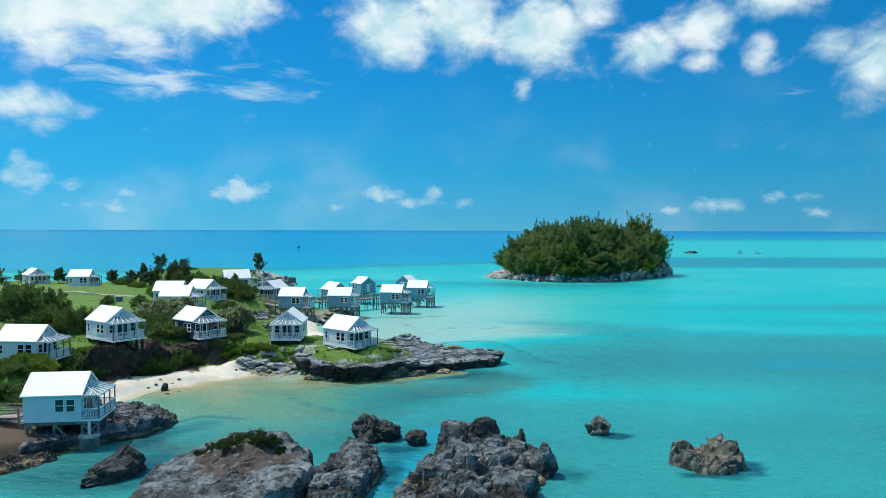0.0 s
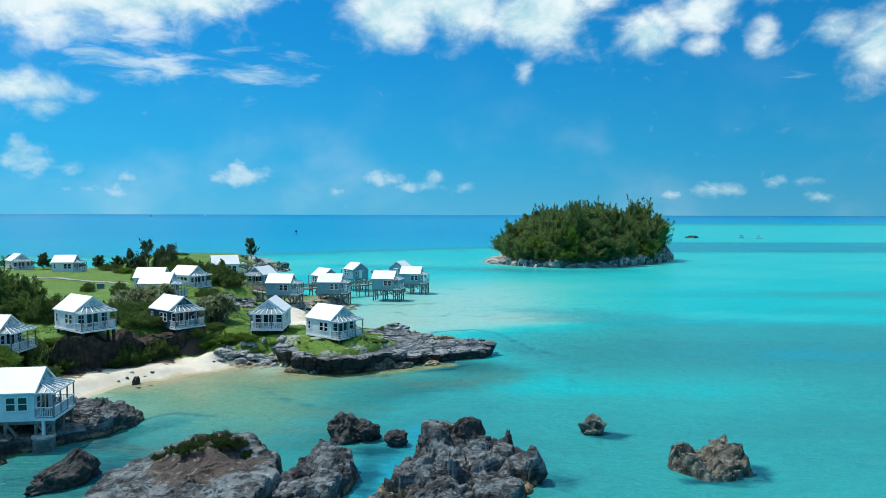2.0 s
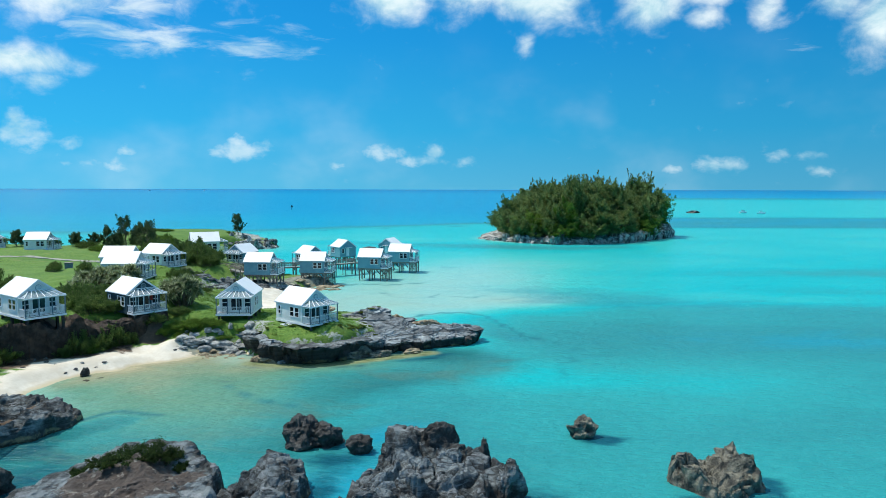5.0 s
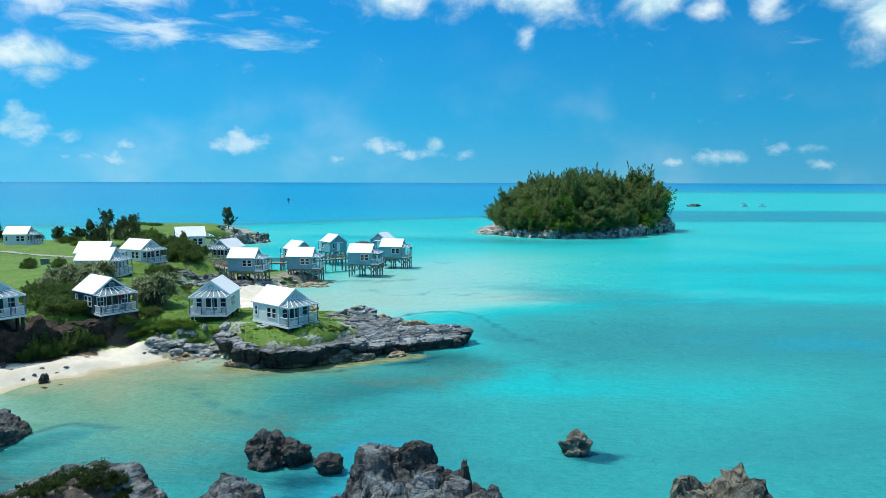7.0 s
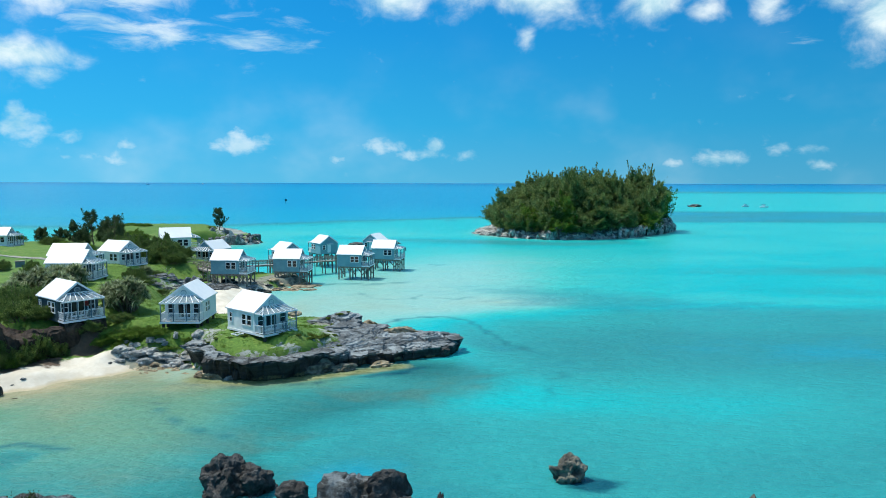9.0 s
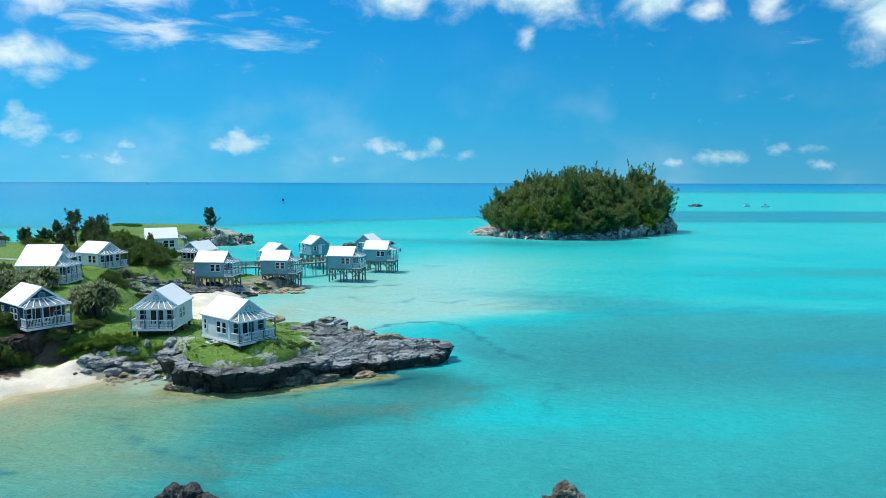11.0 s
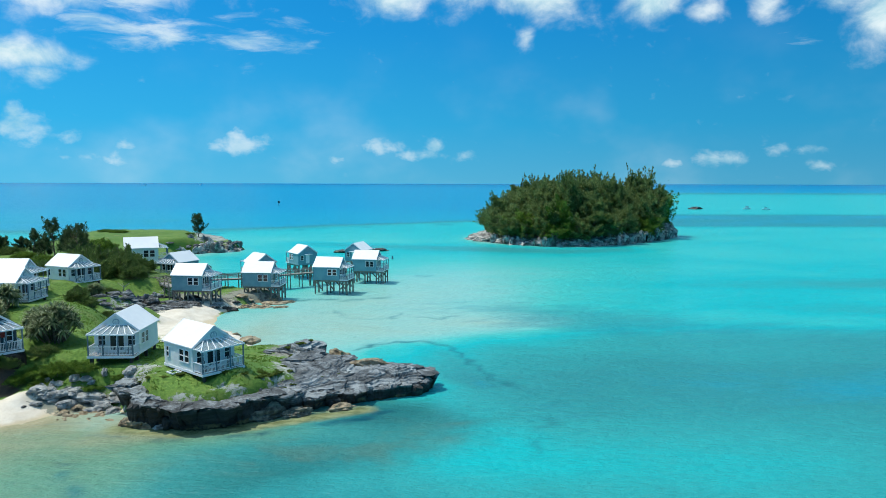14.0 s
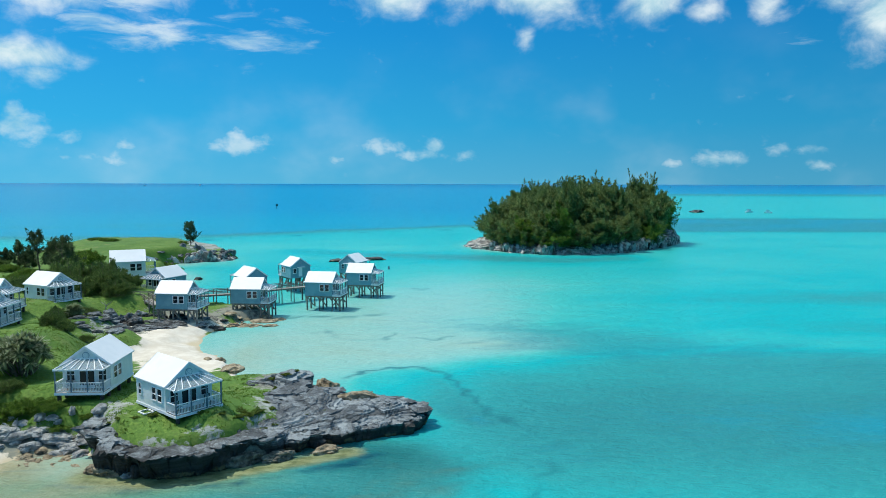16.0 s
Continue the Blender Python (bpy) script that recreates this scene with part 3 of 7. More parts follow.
SANDS = [(-37, 147.8, 8, 3.8), (-33.5, 142.5, 6, 7), (-29.5, 134.5, 5, 6), (-26, 128.5, 4, 5), (-25.2, 99.6, 3.4, 2.2), (-28, 100.2, 3, 2), (-31, 143, 6, 9), (-26, 136, 5, 6), (-38, 93.5, 5.5, 5), (-44, 92, 3.5, 4), (-30, 100.5, 4, 2.4), (-40.2, 88.2, 4.5, 9), (-33.5, 97.5, 5, 3.6), (-41.5, 80.3, 4, 4), (-33.9, 147.6, 6, 9), (-27.9, 137.5, 5.5, 9), (-21.8, 129.4, 4, 8), (-15.8, 122.3, 3.5, 4), (-30.4, 155.5, 5, 4), (-58.7, 219.9, 5, 10)]
PATCHY = [(-16, 97.9, 6, 0.9), (-10.4, 99.6, 3, 1.2), (-20.6, 102.4, 2.4, 2.0), (-7.4, 103.6, 2.4, 2.0), (-7, 109, 3, 2.5), (-21, 104.5, 2.5, 2.5), (-39, 139, 4, 7), (-43, 147, 5, 4), (-21, 102.5, 3, 2.5), (-70, 256, 7, 5)]
EARTH = [(-36.5, 74, 6, 4.5), (-43.6, 95.8, 4, 2.4), (-41.4, 95.6, 3.2, 2.2), (-38.4, 99.2, 3, 1.8), (-47, 93.6, 5, 2.0), (-41, 98.6, 5, 2.2), (-36, 102.6, 4, 1.6), (-40.5, 71, 7, 6), (-44, 63, 8, 6), (-40, 60, 8, 6), (-45.2, 94.6, 3.0, 1.3), (-42.6, 99.2, 2.2, 1.6), (-36.2, 103.6, 2.4, 1.0), (-49.6, 91.8, 2, 1.6), (-42, 97.7, 6, 1.6), (-36.5, 102.3, 4, 1.5), (-46.4, 90.3, 3, 3)]


def land_height(px, py):
    num, den = np.zeros(px.shape), np.zeros(px.shape)
    for x, y, z in HEIGHTS:
        w = 1 / ((px - x) ** 2 + (py - y) ** 2 + 1.2) ** 2.2
        num += w * z
        den += w
    d = shore_distance(px, py, SHORE)
    d = d + (0.45 * np.sin(px * 0.83 + 1.7 * np.sin(py * 0.47)) + 0.3 * np.sin(py * 1.31 + 1.3 * np.sin(px * 0.9))) * (1 - np.clip(1.5 * blob(px, py, -14, 99.5, 9, 5), 0, 1))
    base = num / den
    wide = np.clip(base * 1.1, 1.2, 5.0) * (1 - 0.8 * blob(px, py, -14, 99.5, 10, 6)) * (1 - 0.75 * blob(px, py, -43, 97, 8, 4))
    wide = wide * (1 + 4.5 * np.clip(blob(px, py, -37.5, 89, 8, 9) + 0.6 * blob(px, py, -27.5, 101, 4, 3) + blob(px, py, -30, 141, 7, 13), 0, 1))
    rise = smooth01(d / wide)
    return np.where(d > 0, base * rise - 0.15 * (1 - rise), np.maximum(d * 0.35, -2.5)), d


def land_z(x, y):
    z, _ = land_height(np.array([float(x)]), np.array([float(y)]))
    return float(z[0])


def sheet(xs, ys, heights, name, mat):
    nx, ny = len(xs), len(ys)
    gx, gy = np.meshgrid(xs, ys)
    verts = np.stack([gx.ravel(), gy.ravel(), heights.ravel()], 1)
    i = (np.arange(ny - 1)[:, None] * nx + np.arange(nx - 1)).ravel()
    faces = np.stack([i, i + 1, i + nx + 1, i + nx], 1)
    return mesh_of(name, verts.tolist(), faces.tolist(), mat, smooth=True)


def set_attr(me, name, values):
    me.attributes.new(name, "FLOAT", "POINT").data.foreach_set("value", np.ascontiguousarray(values.ravel(), dtype=np.float32))


def build_ground():
    xs = np.concatenate([np.arange(-300, -110, 8.0), np.arange(-110, 8, 0.75)])
    ys = np.concatenate([np.arange(0, 50, 3.0), np.arange(50, 180, 0.75), np.arange(180, 282, 1.6)])
    gx, gy = np.meshgrid(xs, ys)
    z, d = land_height(gx, gy)
    rough = grid_noise(gx, gy, 0.35, 4, 1.0)
    stone = np.zeros(z.shape)
    for x, y, rx, ry in STONE:
        stone = np.maximum(stone, blob(gx, gy, x, y, rx, ry))
    for x, y, rx, ry in PATCHY:
        stone = np.maximum(stone, 0.60 * blob(gx, gy, x, y, rx, ry))
    sand = np.zeros(z.shape)
    for x, y, rx, ry in SANDS:
        sand = np.maximum(sand, 1.15 * blob(gx, gy, x, y, rx, ry))
    sand = np.where(d < 0, 1.0, sand)
    sand = sand * (1 - smooth01((z - 1.7) / 0.8))
    earth = np.zeros(z.shape)
    for x, y, rx, ry in EARTH:
        earth = np.maximum(earth, blob(gx, gy, x, y, rx, ry))
    inland = smooth01(d / 2.0)
    z = z + rough * inland * (0.22 + 0.6 * np.clip(stone - 0.45, 0, 1)) * (1 - 0.8 * np.clip(sand, 0, 1))
    me = sheet(xs, ys, z, "ground", M_GROUND)
    set_attr(me, "sand", sand)
    set_attr(me, "stone", stone)
    set_attr(me, "earth", earth)
    tagged(new("ground", me), "grassy headland with pale sand beaches and grey limestone edges", "ground", kind="structure")


ISLE = [(17.4, 305.5), (22.5, 293.5), (32, 283), (43, 276.6), (57, 275.6), (71, 282), (83.5, 294.5), (94, 307), (103.5, 321.5), (100, 345), (63, 360), (27, 341)]


def build_sea():
    near_x = np.concatenate([np.arange(-64, -45, 1.6), np.arange(-45, 20, 0.5), np.arange(20, 100, 1.6)])
    near_y = np.concatenate([np.arange(30, 55, 1.6), np.arange(55, 155, 0.5), np.arange(155, 200, 1.6)])
    far = lambda a, step, grow, end: np.array([a + step * (grow ** k - 1) / (grow - 1) for k in range(1, 200) if step * (grow ** k - 1) / (grow - 1) < end] + [a + end])
    xs = np.concatenate([(-64 - far(0, 2, 1.07, 4836))[::-1], near_x, far(100, 2, 1.07, 4800)])
    ys = np.concatenate([(30 - far(0, 3, 1.15, 900))[::-1], near_y, far(200, 2, 1.045, 4700)])
    gx, gy = np.meshgrid(xs, ys)
    d = -shore_distance(gx, gy, SHORE)
    di = -shore_distance(gx, gy, ISLE)
    dep = 0.45 + 0.13 * smooth01((146 - gy) / 14) * smooth01((gx - 4) / 14)
    dep += 0.06 * blob(gx, gy, 46, 112, 40, 12) - 0.10 * blob(gx, gy, 27, 90, 24, 9) + 0.12 * blob(gx, gy, -4, 84, 14, 9)
    dep += 0.13 * blob(gx, gy, -3, 60, 13, 11) + 0.10 * blob(gx, gy, -26, 63, 8, 9)
    dep -= 0.07 * blob(gx, gy, 10, 94, 9, 8) + 0.04 * blob(gx, gy, 62, 150, 30, 8)
    dep += 0.10 * blob(gx, gy, 112, 190, 40, 9) + 0.06 * blob(gx, gy, 88, 158, 40, 7) + 0.03 * blob(gx, gy, 48, 84, 24, 22)
    dep += 0.09 * smooth01((108 - gy) / 12) * (1 - smooth01((gx - 4) / 14)) * smooth01((gx + 18) / 8)
    dep += 0.16 * blob(gx, gy, 3.5, 101, 6, 4.5)
    # darker water before the islet
    dep += 0.13 * np.exp(-(line_distance(gx, gy, [(-40, 284), (-17, 276), (17, 267), (47, 258), (66, 264)]) / 9.0) ** 2)
    # pale sand flats between the stilt houses and the spit, off the beach and before the islet
    flats = 0.25 * blob(gx, gy, -12, 140, 13, 20) + 0.22 * blob(gx, gy, 2, 158, 24, 32) + 0.14 * blob(gx, gy, 14, 205, 36, 34) + 0.14 * blob(gx, gy, 14, 142, 14, 9)
    flats += 0.30 * blob(gx, gy, -24, 88, 12, 11) + 0.10 * blob(gx, gy, -14, 82, 13, 10) + 0.08 * blob(gx, gy, -13, 73, 9, 8) + 0.08 * blob(gx, gy, -46, 300, 60, 30)
    dep -= np.minimum(flats, 0.26)
    # inside the curved rim off the spit the water is clear again
    pool = [(-2.1, 126.7), (0.1, 129.7), (2.9, 131.1), (5.2, 131.7), (8.3, 130.9), (10.6, 128), (12.3, 122.8), (13.2, 119.5), (15.5, 112.6), (17.4, 110.4), (14, 108), (7, 113), (-1, 119)]
    dep += 0.07 * smooth01((shore_distance(gx, gy, pool) + 0.2) / 2.2)
    sandy = np.clip(blob(gx, gy, -31, 92, 15, 15) + 0.4 * blob(gx, gy, -20, 140, 14, 25) + 1.0 * blob(gx, gy, -9, 96, 15, 4) + blob(gx, gy, -66, 225, 20, 30), 0, 1)
    dep = dep * (1 - 0.95 * sandy * np.exp(-np.clip(d, 0, 99) / 6.5))
    dep -= 0.2 * np.exp(-np.clip(di, 0, 99) / 3.0)
    # a blue hole by the shore rock, clear turquoise off the spit
    hole = [(-32, 73), (-30.2, 75.2), (-28.8, 77.3), (-27.7, 78), (-26.5, 77.6), (-23.3, 76.8), (-24.4, 73.7), (-26.9, 70.6), (-30, 66), (-33, 64)]
    dep += 0.20 * smooth01(shore_distance(gx, gy, hole) / 2.0) + 0.10 * blob(gx, gy, -34, 58, 10, 8) + 0.02 * blob(gx, gy, 9, 124, 14, 8) + 0.10 * blob(gx, gy, -2, 72, 10, 5)
    # deep water past the flats, with bright banks far out on one side
    edge = np.where(gx < 110, np.clip(330 + 0.65 * (gx + 88), 310, 400), 376)
    bank = smooth01((gx - 0.12 * gy) / (0.10 * gy + 10))
    bright = bank * smooth01((gy - 486) / 46) * (1 - smooth01((gy - 1000) / 700))
    deep = smooth01((gy - edge) / (46 - 30 * bank)) * (1 - bright)
    blue = 0.70 + 0.13 * smooth01((gy - 400) / 260) + 0.12 * smooth01((gy - 1500) / 2200) - 0.06 * bank * smooth01((900 - gy) / 300)
    dep = dep * (1 - deep) + blue * deep
    dep -= 0.03 * bank * smooth01((gy - 200) / 80) * (1 - deep)
    meadow = 0.75 * blob(gx, gy, 27, 150, 13, 13) + 0.7 * blob(gx, gy, 40, 146, 13, 10) + 0.45 * blob(gx, gy, 62, 142, 22, 8) + 0.4 * blob(gx, gy, 94, 132, 30, 12) + 0.35 * blob(gx, gy, 10, 160, 14, 6) + 0.35 * blob(gx, gy, 21, 102, 6, 6)
    # weed and dark patches by the near rocks; shore-rock shade painted in as well
    weed_shade = 1.2 * blob(gx, gy, 10.8, 59.6, 2.8, 2.8) + 2.2 * blob(gx, gy, 17.6, 71.0, 2.2, 1.2) + 2.0 * blob(gx, gy, 27.9, 61.8, 1.6, 2.2) + 2.0 * blob(gx, gy, 23.5, 59.6, 3.2, 1.1)
    weed_shade += 0.6 * blob(gx, gy, 3, 98.6, 5, 2.4) + 0.8 * blob(gx, gy, -31, 69, 3, 3) + 0.6 * blob(gx, gy, -35, 58, 6, 3) + 0.6 * blob(gx, gy, 44, 70, 3, 1.2) + 0.5 * blob(gx, gy, -20, 88, 5, 0.9)
    reef = lambda pts, w: np.exp(-(line_distance(gx, gy, pts) / w) ** 2)
    weed_shade += 1.25 * reef([(-150, 322), (-88, 330), (-68, 345), (-42, 368), (-16, 381), (24, 399)], 3.0) * (0.7 + 0.3 * np.sin(gx * 0.19)) + 0.5 * reef([(-60, 372), (0, 410)], 3.0)
    weed_shade += 0.55 * reef([(120, 356), (150, 352), (176, 344)], 2.6) + 0.5 * reef([(120, 340), (150, 338)], 2.0) + 0.5 * reef([(165, 356), (260, 350)], 2.0) + 1.5 * blob(gx, gy, -4.9, 60, 2.0, 6) + 1.1 * blob(gx, gy, -5, 66.5, 4.5, 1.8)
    weed_shade += 0.9 * blob(gx, gy, 0, 2700, 520, 110) + 0.9 * blob(gx, gy, 1100, 2150, 700, 90) + 0.8 * blob(gx, gy, 700, 1250, 500, 26) + 0.7 * blob(gx, gy, 420, 860, 260, 12) + 0.8 * blob(gx, gy, -800, 2600, 420, 90)
    # weed along the foot of the spit, silt off the beach, an algae shelf below the cliff, sharp rims of sand banks
    along = lambda pts, w: np.exp(-(np.abs(line_distance(gx, gy, pts)) / w) ** 2)
    # the spots near (-30, 62) paint shade and dark reflections by the shore rock
    weed_shade += 0.85 * along([(-22, 94.8), (-17.6, 94.2), (-13.9, 93.8), (-7.2, 95.2), (-3.3, 97.2), (1.6, 99.4), (5.0, 102.4)], 0.9) + 0.65 * blob(gx, gy, -30, 63, 8, 6) + 0.9 * blob(gx, gy, -26.3, 60, 2.6, 4.5)
    clear = smooth01((gx + 0.8 * gy - 49) / 6)
    # the (-33, 60) spot puts shade by the shore rock into the silt
    silt = np.maximum(0.95 * blob(gx, gy, -29, 89, 15, 12), 0.95 * blob(gx, gy, -21, 78, 15, 13)) * (1 - 0.75 * clear) + 0.95 * blob(gx, gy, -33, 60, 11, 10) + 0.85 * blob(gx, gy, -10, 92, 19, 7) + 0.1 * blob(gx, gy, -25, 142, 7, 16) + 0.95 * blob(gx, gy, 4, 99.5, 10, 6) + 0.5 * blob(gx, gy, -12, 72, 8, 7) + 0.6 * blob(gx, gy, -10.5, 86, 8, 8)
    algae = np.clip(1.1 * along([(-20, 96.4), (-14.4, 95.6), (-9.4, 96.8), (-4, 99.2), (1.6, 102.2)], 1.5), 0, 1)
    rim = along([(-30.2, 75.2), (-28.8, 77.3), (-27.7, 78), (-26.5, 77.6), (-23.3, 76.8)], 0.4)
    rim = np.maximum(rim, 0.8 * along([(-19.8, 86.7), (-18.3, 84.6), (-16.9, 83.2), (-14.9, 81.5), (-11.3, 79.9)], 0.6) * (0.6 + 0.4 * np.sin(gx * 2.1)))
    gx, gy = gx + 0.35 * np.sin(gy * 1.9) + 0.2 * np.sin(gx * 3.1), gy + 0.35 * np.sin(gx * 1.7) + 0.2 * np.sin(gy * 2.9)
    rim = np.maximum(rim, 0.9 * along(pool[:10], 0.42))
    rim = np.maximum(rim, 0.6 * along([(-11.5, 151.5), (-10.2, 155.4), (-7, 149), (-4.7, 147.2), (0.6, 148.4), (2.1, 152.6)], 0.4) * (0.6 + 0.4 * np.sin(gx * 1.3)))
    rim = np.maximum(rim, 0.6 * along([(5, 149.5), (8.7, 147.8), (11.4, 150.6)], 0.4) + 0.7 * along([(2.6, 199.5), (4.3, 198.6), (6.4, 200), (4.3, 201.4), (2.6, 199.5)], 0.5))
    rim = np.maximum(rim, 0.7 * along([(-19, 164.5), (-15.3, 166.6), (-9.3, 165.1), (-1.4, 169)], 0.7))
    rim = np.maximum(rim, 0.6 * along([(17.4, 110.4), (19.6, 106.9), (21.1, 103.9), (20.4, 100.6), (18.5, 96.4), (17.4, 90)], 0.42) * (0.65 + 0.35 * np.sin(gy * 1.1)))
    me = sheet(xs, ys, np.zeros(gx.shape), "sea", M_WATER)
    set_attr(me, "silt", np.clip(silt, 0, 1))
    set_attr(me, "meadow", np.clip(meadow, 0, 1))
    set_attr(me, "algae", algae)
    set_attr(me, "rim", np.clip(rim, 0, 1))
    set_attr(me, "depth", np.clip(dep, 0, 1))
    set_attr(me, "weed_shade", np.clip(weed_shade, 0, 2))
    tagged(new("sea", me), "calm turquoise sea over pale sand, deep blue to the horizon", "water", kind="structure")


build_ground()
build_sea()


# ---- rocks ----
def crag(name, outline, peaks, label, seed, cell=0.16, edge=0.9, rough=0.2, terrace=0.0, hang=0.0, cleft=0.5, mat=None, group="", category="rock", jag=0.22, blocks=0.6, bulge=0.7, wobble=0.45, grain_size=(0.30, 0.8), along=None):
    """A weathered limestone mass over an outline, broken into tilted angular blocks; peaks (x, y, height) shape its top.
    terrace cuts it into beds that crop out as ledges; hang lets its brow overhang; along draws the blocks out along a direction."""
    xs = np.arange(min(p[0] for p in outline) - 1, max(p[0] for p in outline) + 1, cell)
    ys = np.arange(min(p[1] for p in outline) - 1, max(p[1] for p in outline) + 1, cell)
    gx, gy = np.meshgrid(xs, ys)
    wob = grid_noise(gx, gy, 0.45, 4, seed)
    d = shore_distance(gx, gy, outline) + wobble * wob
    num, den = np.zeros(gx.shape), np.zeros(gx.shape)
    for x, y, z in peaks:
        w = 1 / ((gx - x) ** 2 + (gy - y) ** 2 + 0.4) ** 1.6
        num += w * z
        den += w
    top = num / den
    if along:       # the blocks' own plan: long in one direction, short across it
        c, s = math.cos(radians(along)), math.sin(radians(along))
        ux, uy = (gx * c + gy * s) * 0.42, (gy * c - gx * s)
    else:
        ux, uy = gx, gy
    lift, crack, tilt = np.zeros(gx.shape), np.ones(gx.shape), np.zeros(gx.shape)
    ridge = np.empty(gx.shape)
    fr, fl, fc, ft = ridge.ravel(), lift.ravel(), crack.ravel(), tilt.ravel()
    g1, g2 = grain_size
    wf = wob.ravel()
    for i, (a, b) in enumerate(zip(ux.ravel(), uy.ravel())):
        fr[i] = noise.ridged_multi_fractal((a * 0.24 + seed, b * 0.24, seed), 1.0, 2.1, 3, 0.95, 2.0)
        total = 0.0
        for g, share, k in ((g1, 1.0, 3.0), (g2, 0.42, -1.0)):
            p = Vector((a * g + wf[i] * 0.35 + seed * k, b * g + wf[i] * 0.2, seed))
            near, seat = noise.voronoi(p)
            q = seat[0]
            h1, h2 = math.sin(q.x * 37.1 + q.y * 71.3), math.sin(q.x * 91.7 - q.y * 13.9)
            fl[i] += share * 0.5 * h1
            total += share / g * ((p.x - q.x) * h2 + (p.y - q.y) * math.cos(q.x * 57.3 + q.y * 23.1))
            fc[i] = min(fc[i], (near[1] - near[0]) / (0.10 if share == 1.0 else 0.16))
        ft[i] = total
    rise = smooth01((d + 0.25) / edge) ** bulge
    z = top * (0.96 - jag + jag * np.clip(ridge, 0, 2.2)) * rise
    deep = np.clip(z, 0, 1.5)
    z += blocks * (0.55 * lift + 0.5 * tilt) * np.clip(z, 0, 1.6)
    z -= cleft * np.exp(-crack) * deep
    z += rough * grid_noise(gx, gy, 0.9, 5, seed + 2) * np.clip(rise, 0.1, 1)
    if terrace:
        k = (z - DIP[0] * gx - DIP[1] * gy + 0.10 * wob) / terrace
        z = z + terrace * (np.floor(k) + smooth01((k % 1.0) * 3.4 - 2.3) - k) * 0.95 * np.clip(rise * 1.5, 0, 1)
    z = np.where(d < -0.25, -0.6, z - 0.25 * (1 - rise))
    py, px = np.gradient(d, cell)
    lean = hang * np.clip(z, 0, 3) / 3 * np.clip(1.6 - d, 0, 1) * (d > -0.3) * (1.0 + 0.5 * lift)
    verts = np.stack([(gx - px * lean).ravel(), (gy - py * lean).ravel(), z.ravel()], 1)
    keep = (d > -0.6).ravel()
    nx, ny = len(xs), len(ys)
    i = (np.arange(ny - 1)[:, None] * nx + np.arange(nx - 1)).ravel()
    quads = np.stack([i, i + 1, i + nx + 1, i + nx], 1)
    quads = quads[keep[quads].all(1)]
    used = np.unique(quads)
    index = np.zeros(nx * ny, int)
    index[used] = np.arange(len(used))
    me = mesh_of(name, verts[used].tolist(), index[quads].tolist(), mat or M_ROCK, smooth=False)
    return tagged(new(name, me), label, category, group)


def ring_rock(name, outline, spine, profile, label, seed, count=160, rough=0.5, strata=0.0, mat=None, group="", category="rock", steps=4):
    """A rock over an outline: rings draw in towards the spine as profile (share inwards, height) climbs."""
    out = []
    pts = [Vector((x, y)) for x, y in outline]
    lengths = [(b - a).length for a, b in zip(pts, pts[1:] + pts[:1])]
    total, at, k = sum(lengths), 0.0, 0
    for i in range(count):
        want = total * i / count
        while at + lengths[k] < want:
            at += lengths[k]
            k += 1
        out.append(pts[k].lerp(pts[(k + 1) % len(pts)], (want - at) / lengths[k]))
    out = [(out[i - 1] + out[i] * 2 + out[(i + 1) % count]) / 4 for i in range(count)]
    line = [Vector(p) for p in spine]

    def nearest(p):
        best = None
        for a, b in zip(line, line[1:]) if len(line) > 1 else [(line[0], line[0])]:
            ab = b.xy - a.xy
            t = max(0, min(1, (p - a.xy).dot(ab) / ab.length_squared)) if ab.length_squared > 0 else 0
            q = a.lerp(b, t)
            if best is None or (q.xy - p).length < (best.xy - p).length:
                best = q
        return best

    centres = [nearest(p) for p in out]
    centres = [(centres[i - 2] + centres[i - 1] + centres[i] + centres[(i + 1) % count] + centres[(i + 2) % count]) / 5 for i in range(count)]
    fine = []
    for (s0, z0), (s1, z1) in zip(profile, profile[1:]):
        fine += [(s0 + (s1 - s0) * j / steps, z0 + (z1 - z0) * j / steps) for j in range(steps)]
    fine.append(profile[-1])
    verts, faces = [], []
    for r, (share, height) in enumerate(fine):
        for p, c in zip(out, centres):
            q = p.lerp(c.xy, share)
            top = c.z
            z = height * top if height > 0 else height
            n1 = fbm(q.x * 0.28, q.y * 0.28, z * 0.3, 4, seed)
            n2 = noise.ridged_multi_fractal((q.x * 0.55 + seed, q.y * 0.55, z * 0.7), 0.9, 2.0, 4, 0.9, 2.0) - 1.0
            ledge = strata * math.sin(z * 9 + fbm(q.x * 0.2, q.y * 0.2, 0, 2, seed) * 4) * (1 - share)
            away = (p - c.xy)
            away = away.normalized() if away.length > 1e-3 else Vector((0, 0))
            q = q + away * (rough * (0.9 * n1 + 0.22 * n2) * (1 - 0.6 * share) + ledge)
            verts.append((q.x, q.y, z + rough * (0.5 * n1 + 0.3 * n2) * (0 if height <= 0 else min(1, share * 1.6 + 0.15)) * min(1.0, 0.3 + top / 3)))
    rows = len(fine)
    for r in range(rows - 1):
        for i in range(count):
            j = (i + 1) % count
            faces.append((r * count + i, r * count + j, (r + 1) * count + j, (r + 1) * count + i))
    faces.append([(rows - 1) * count + i for i in range(count)])
    me = mesh_of(name, verts, faces, mat or M_ROCK, smooth=False)
    return tagged(new(name, me), label, category, group)


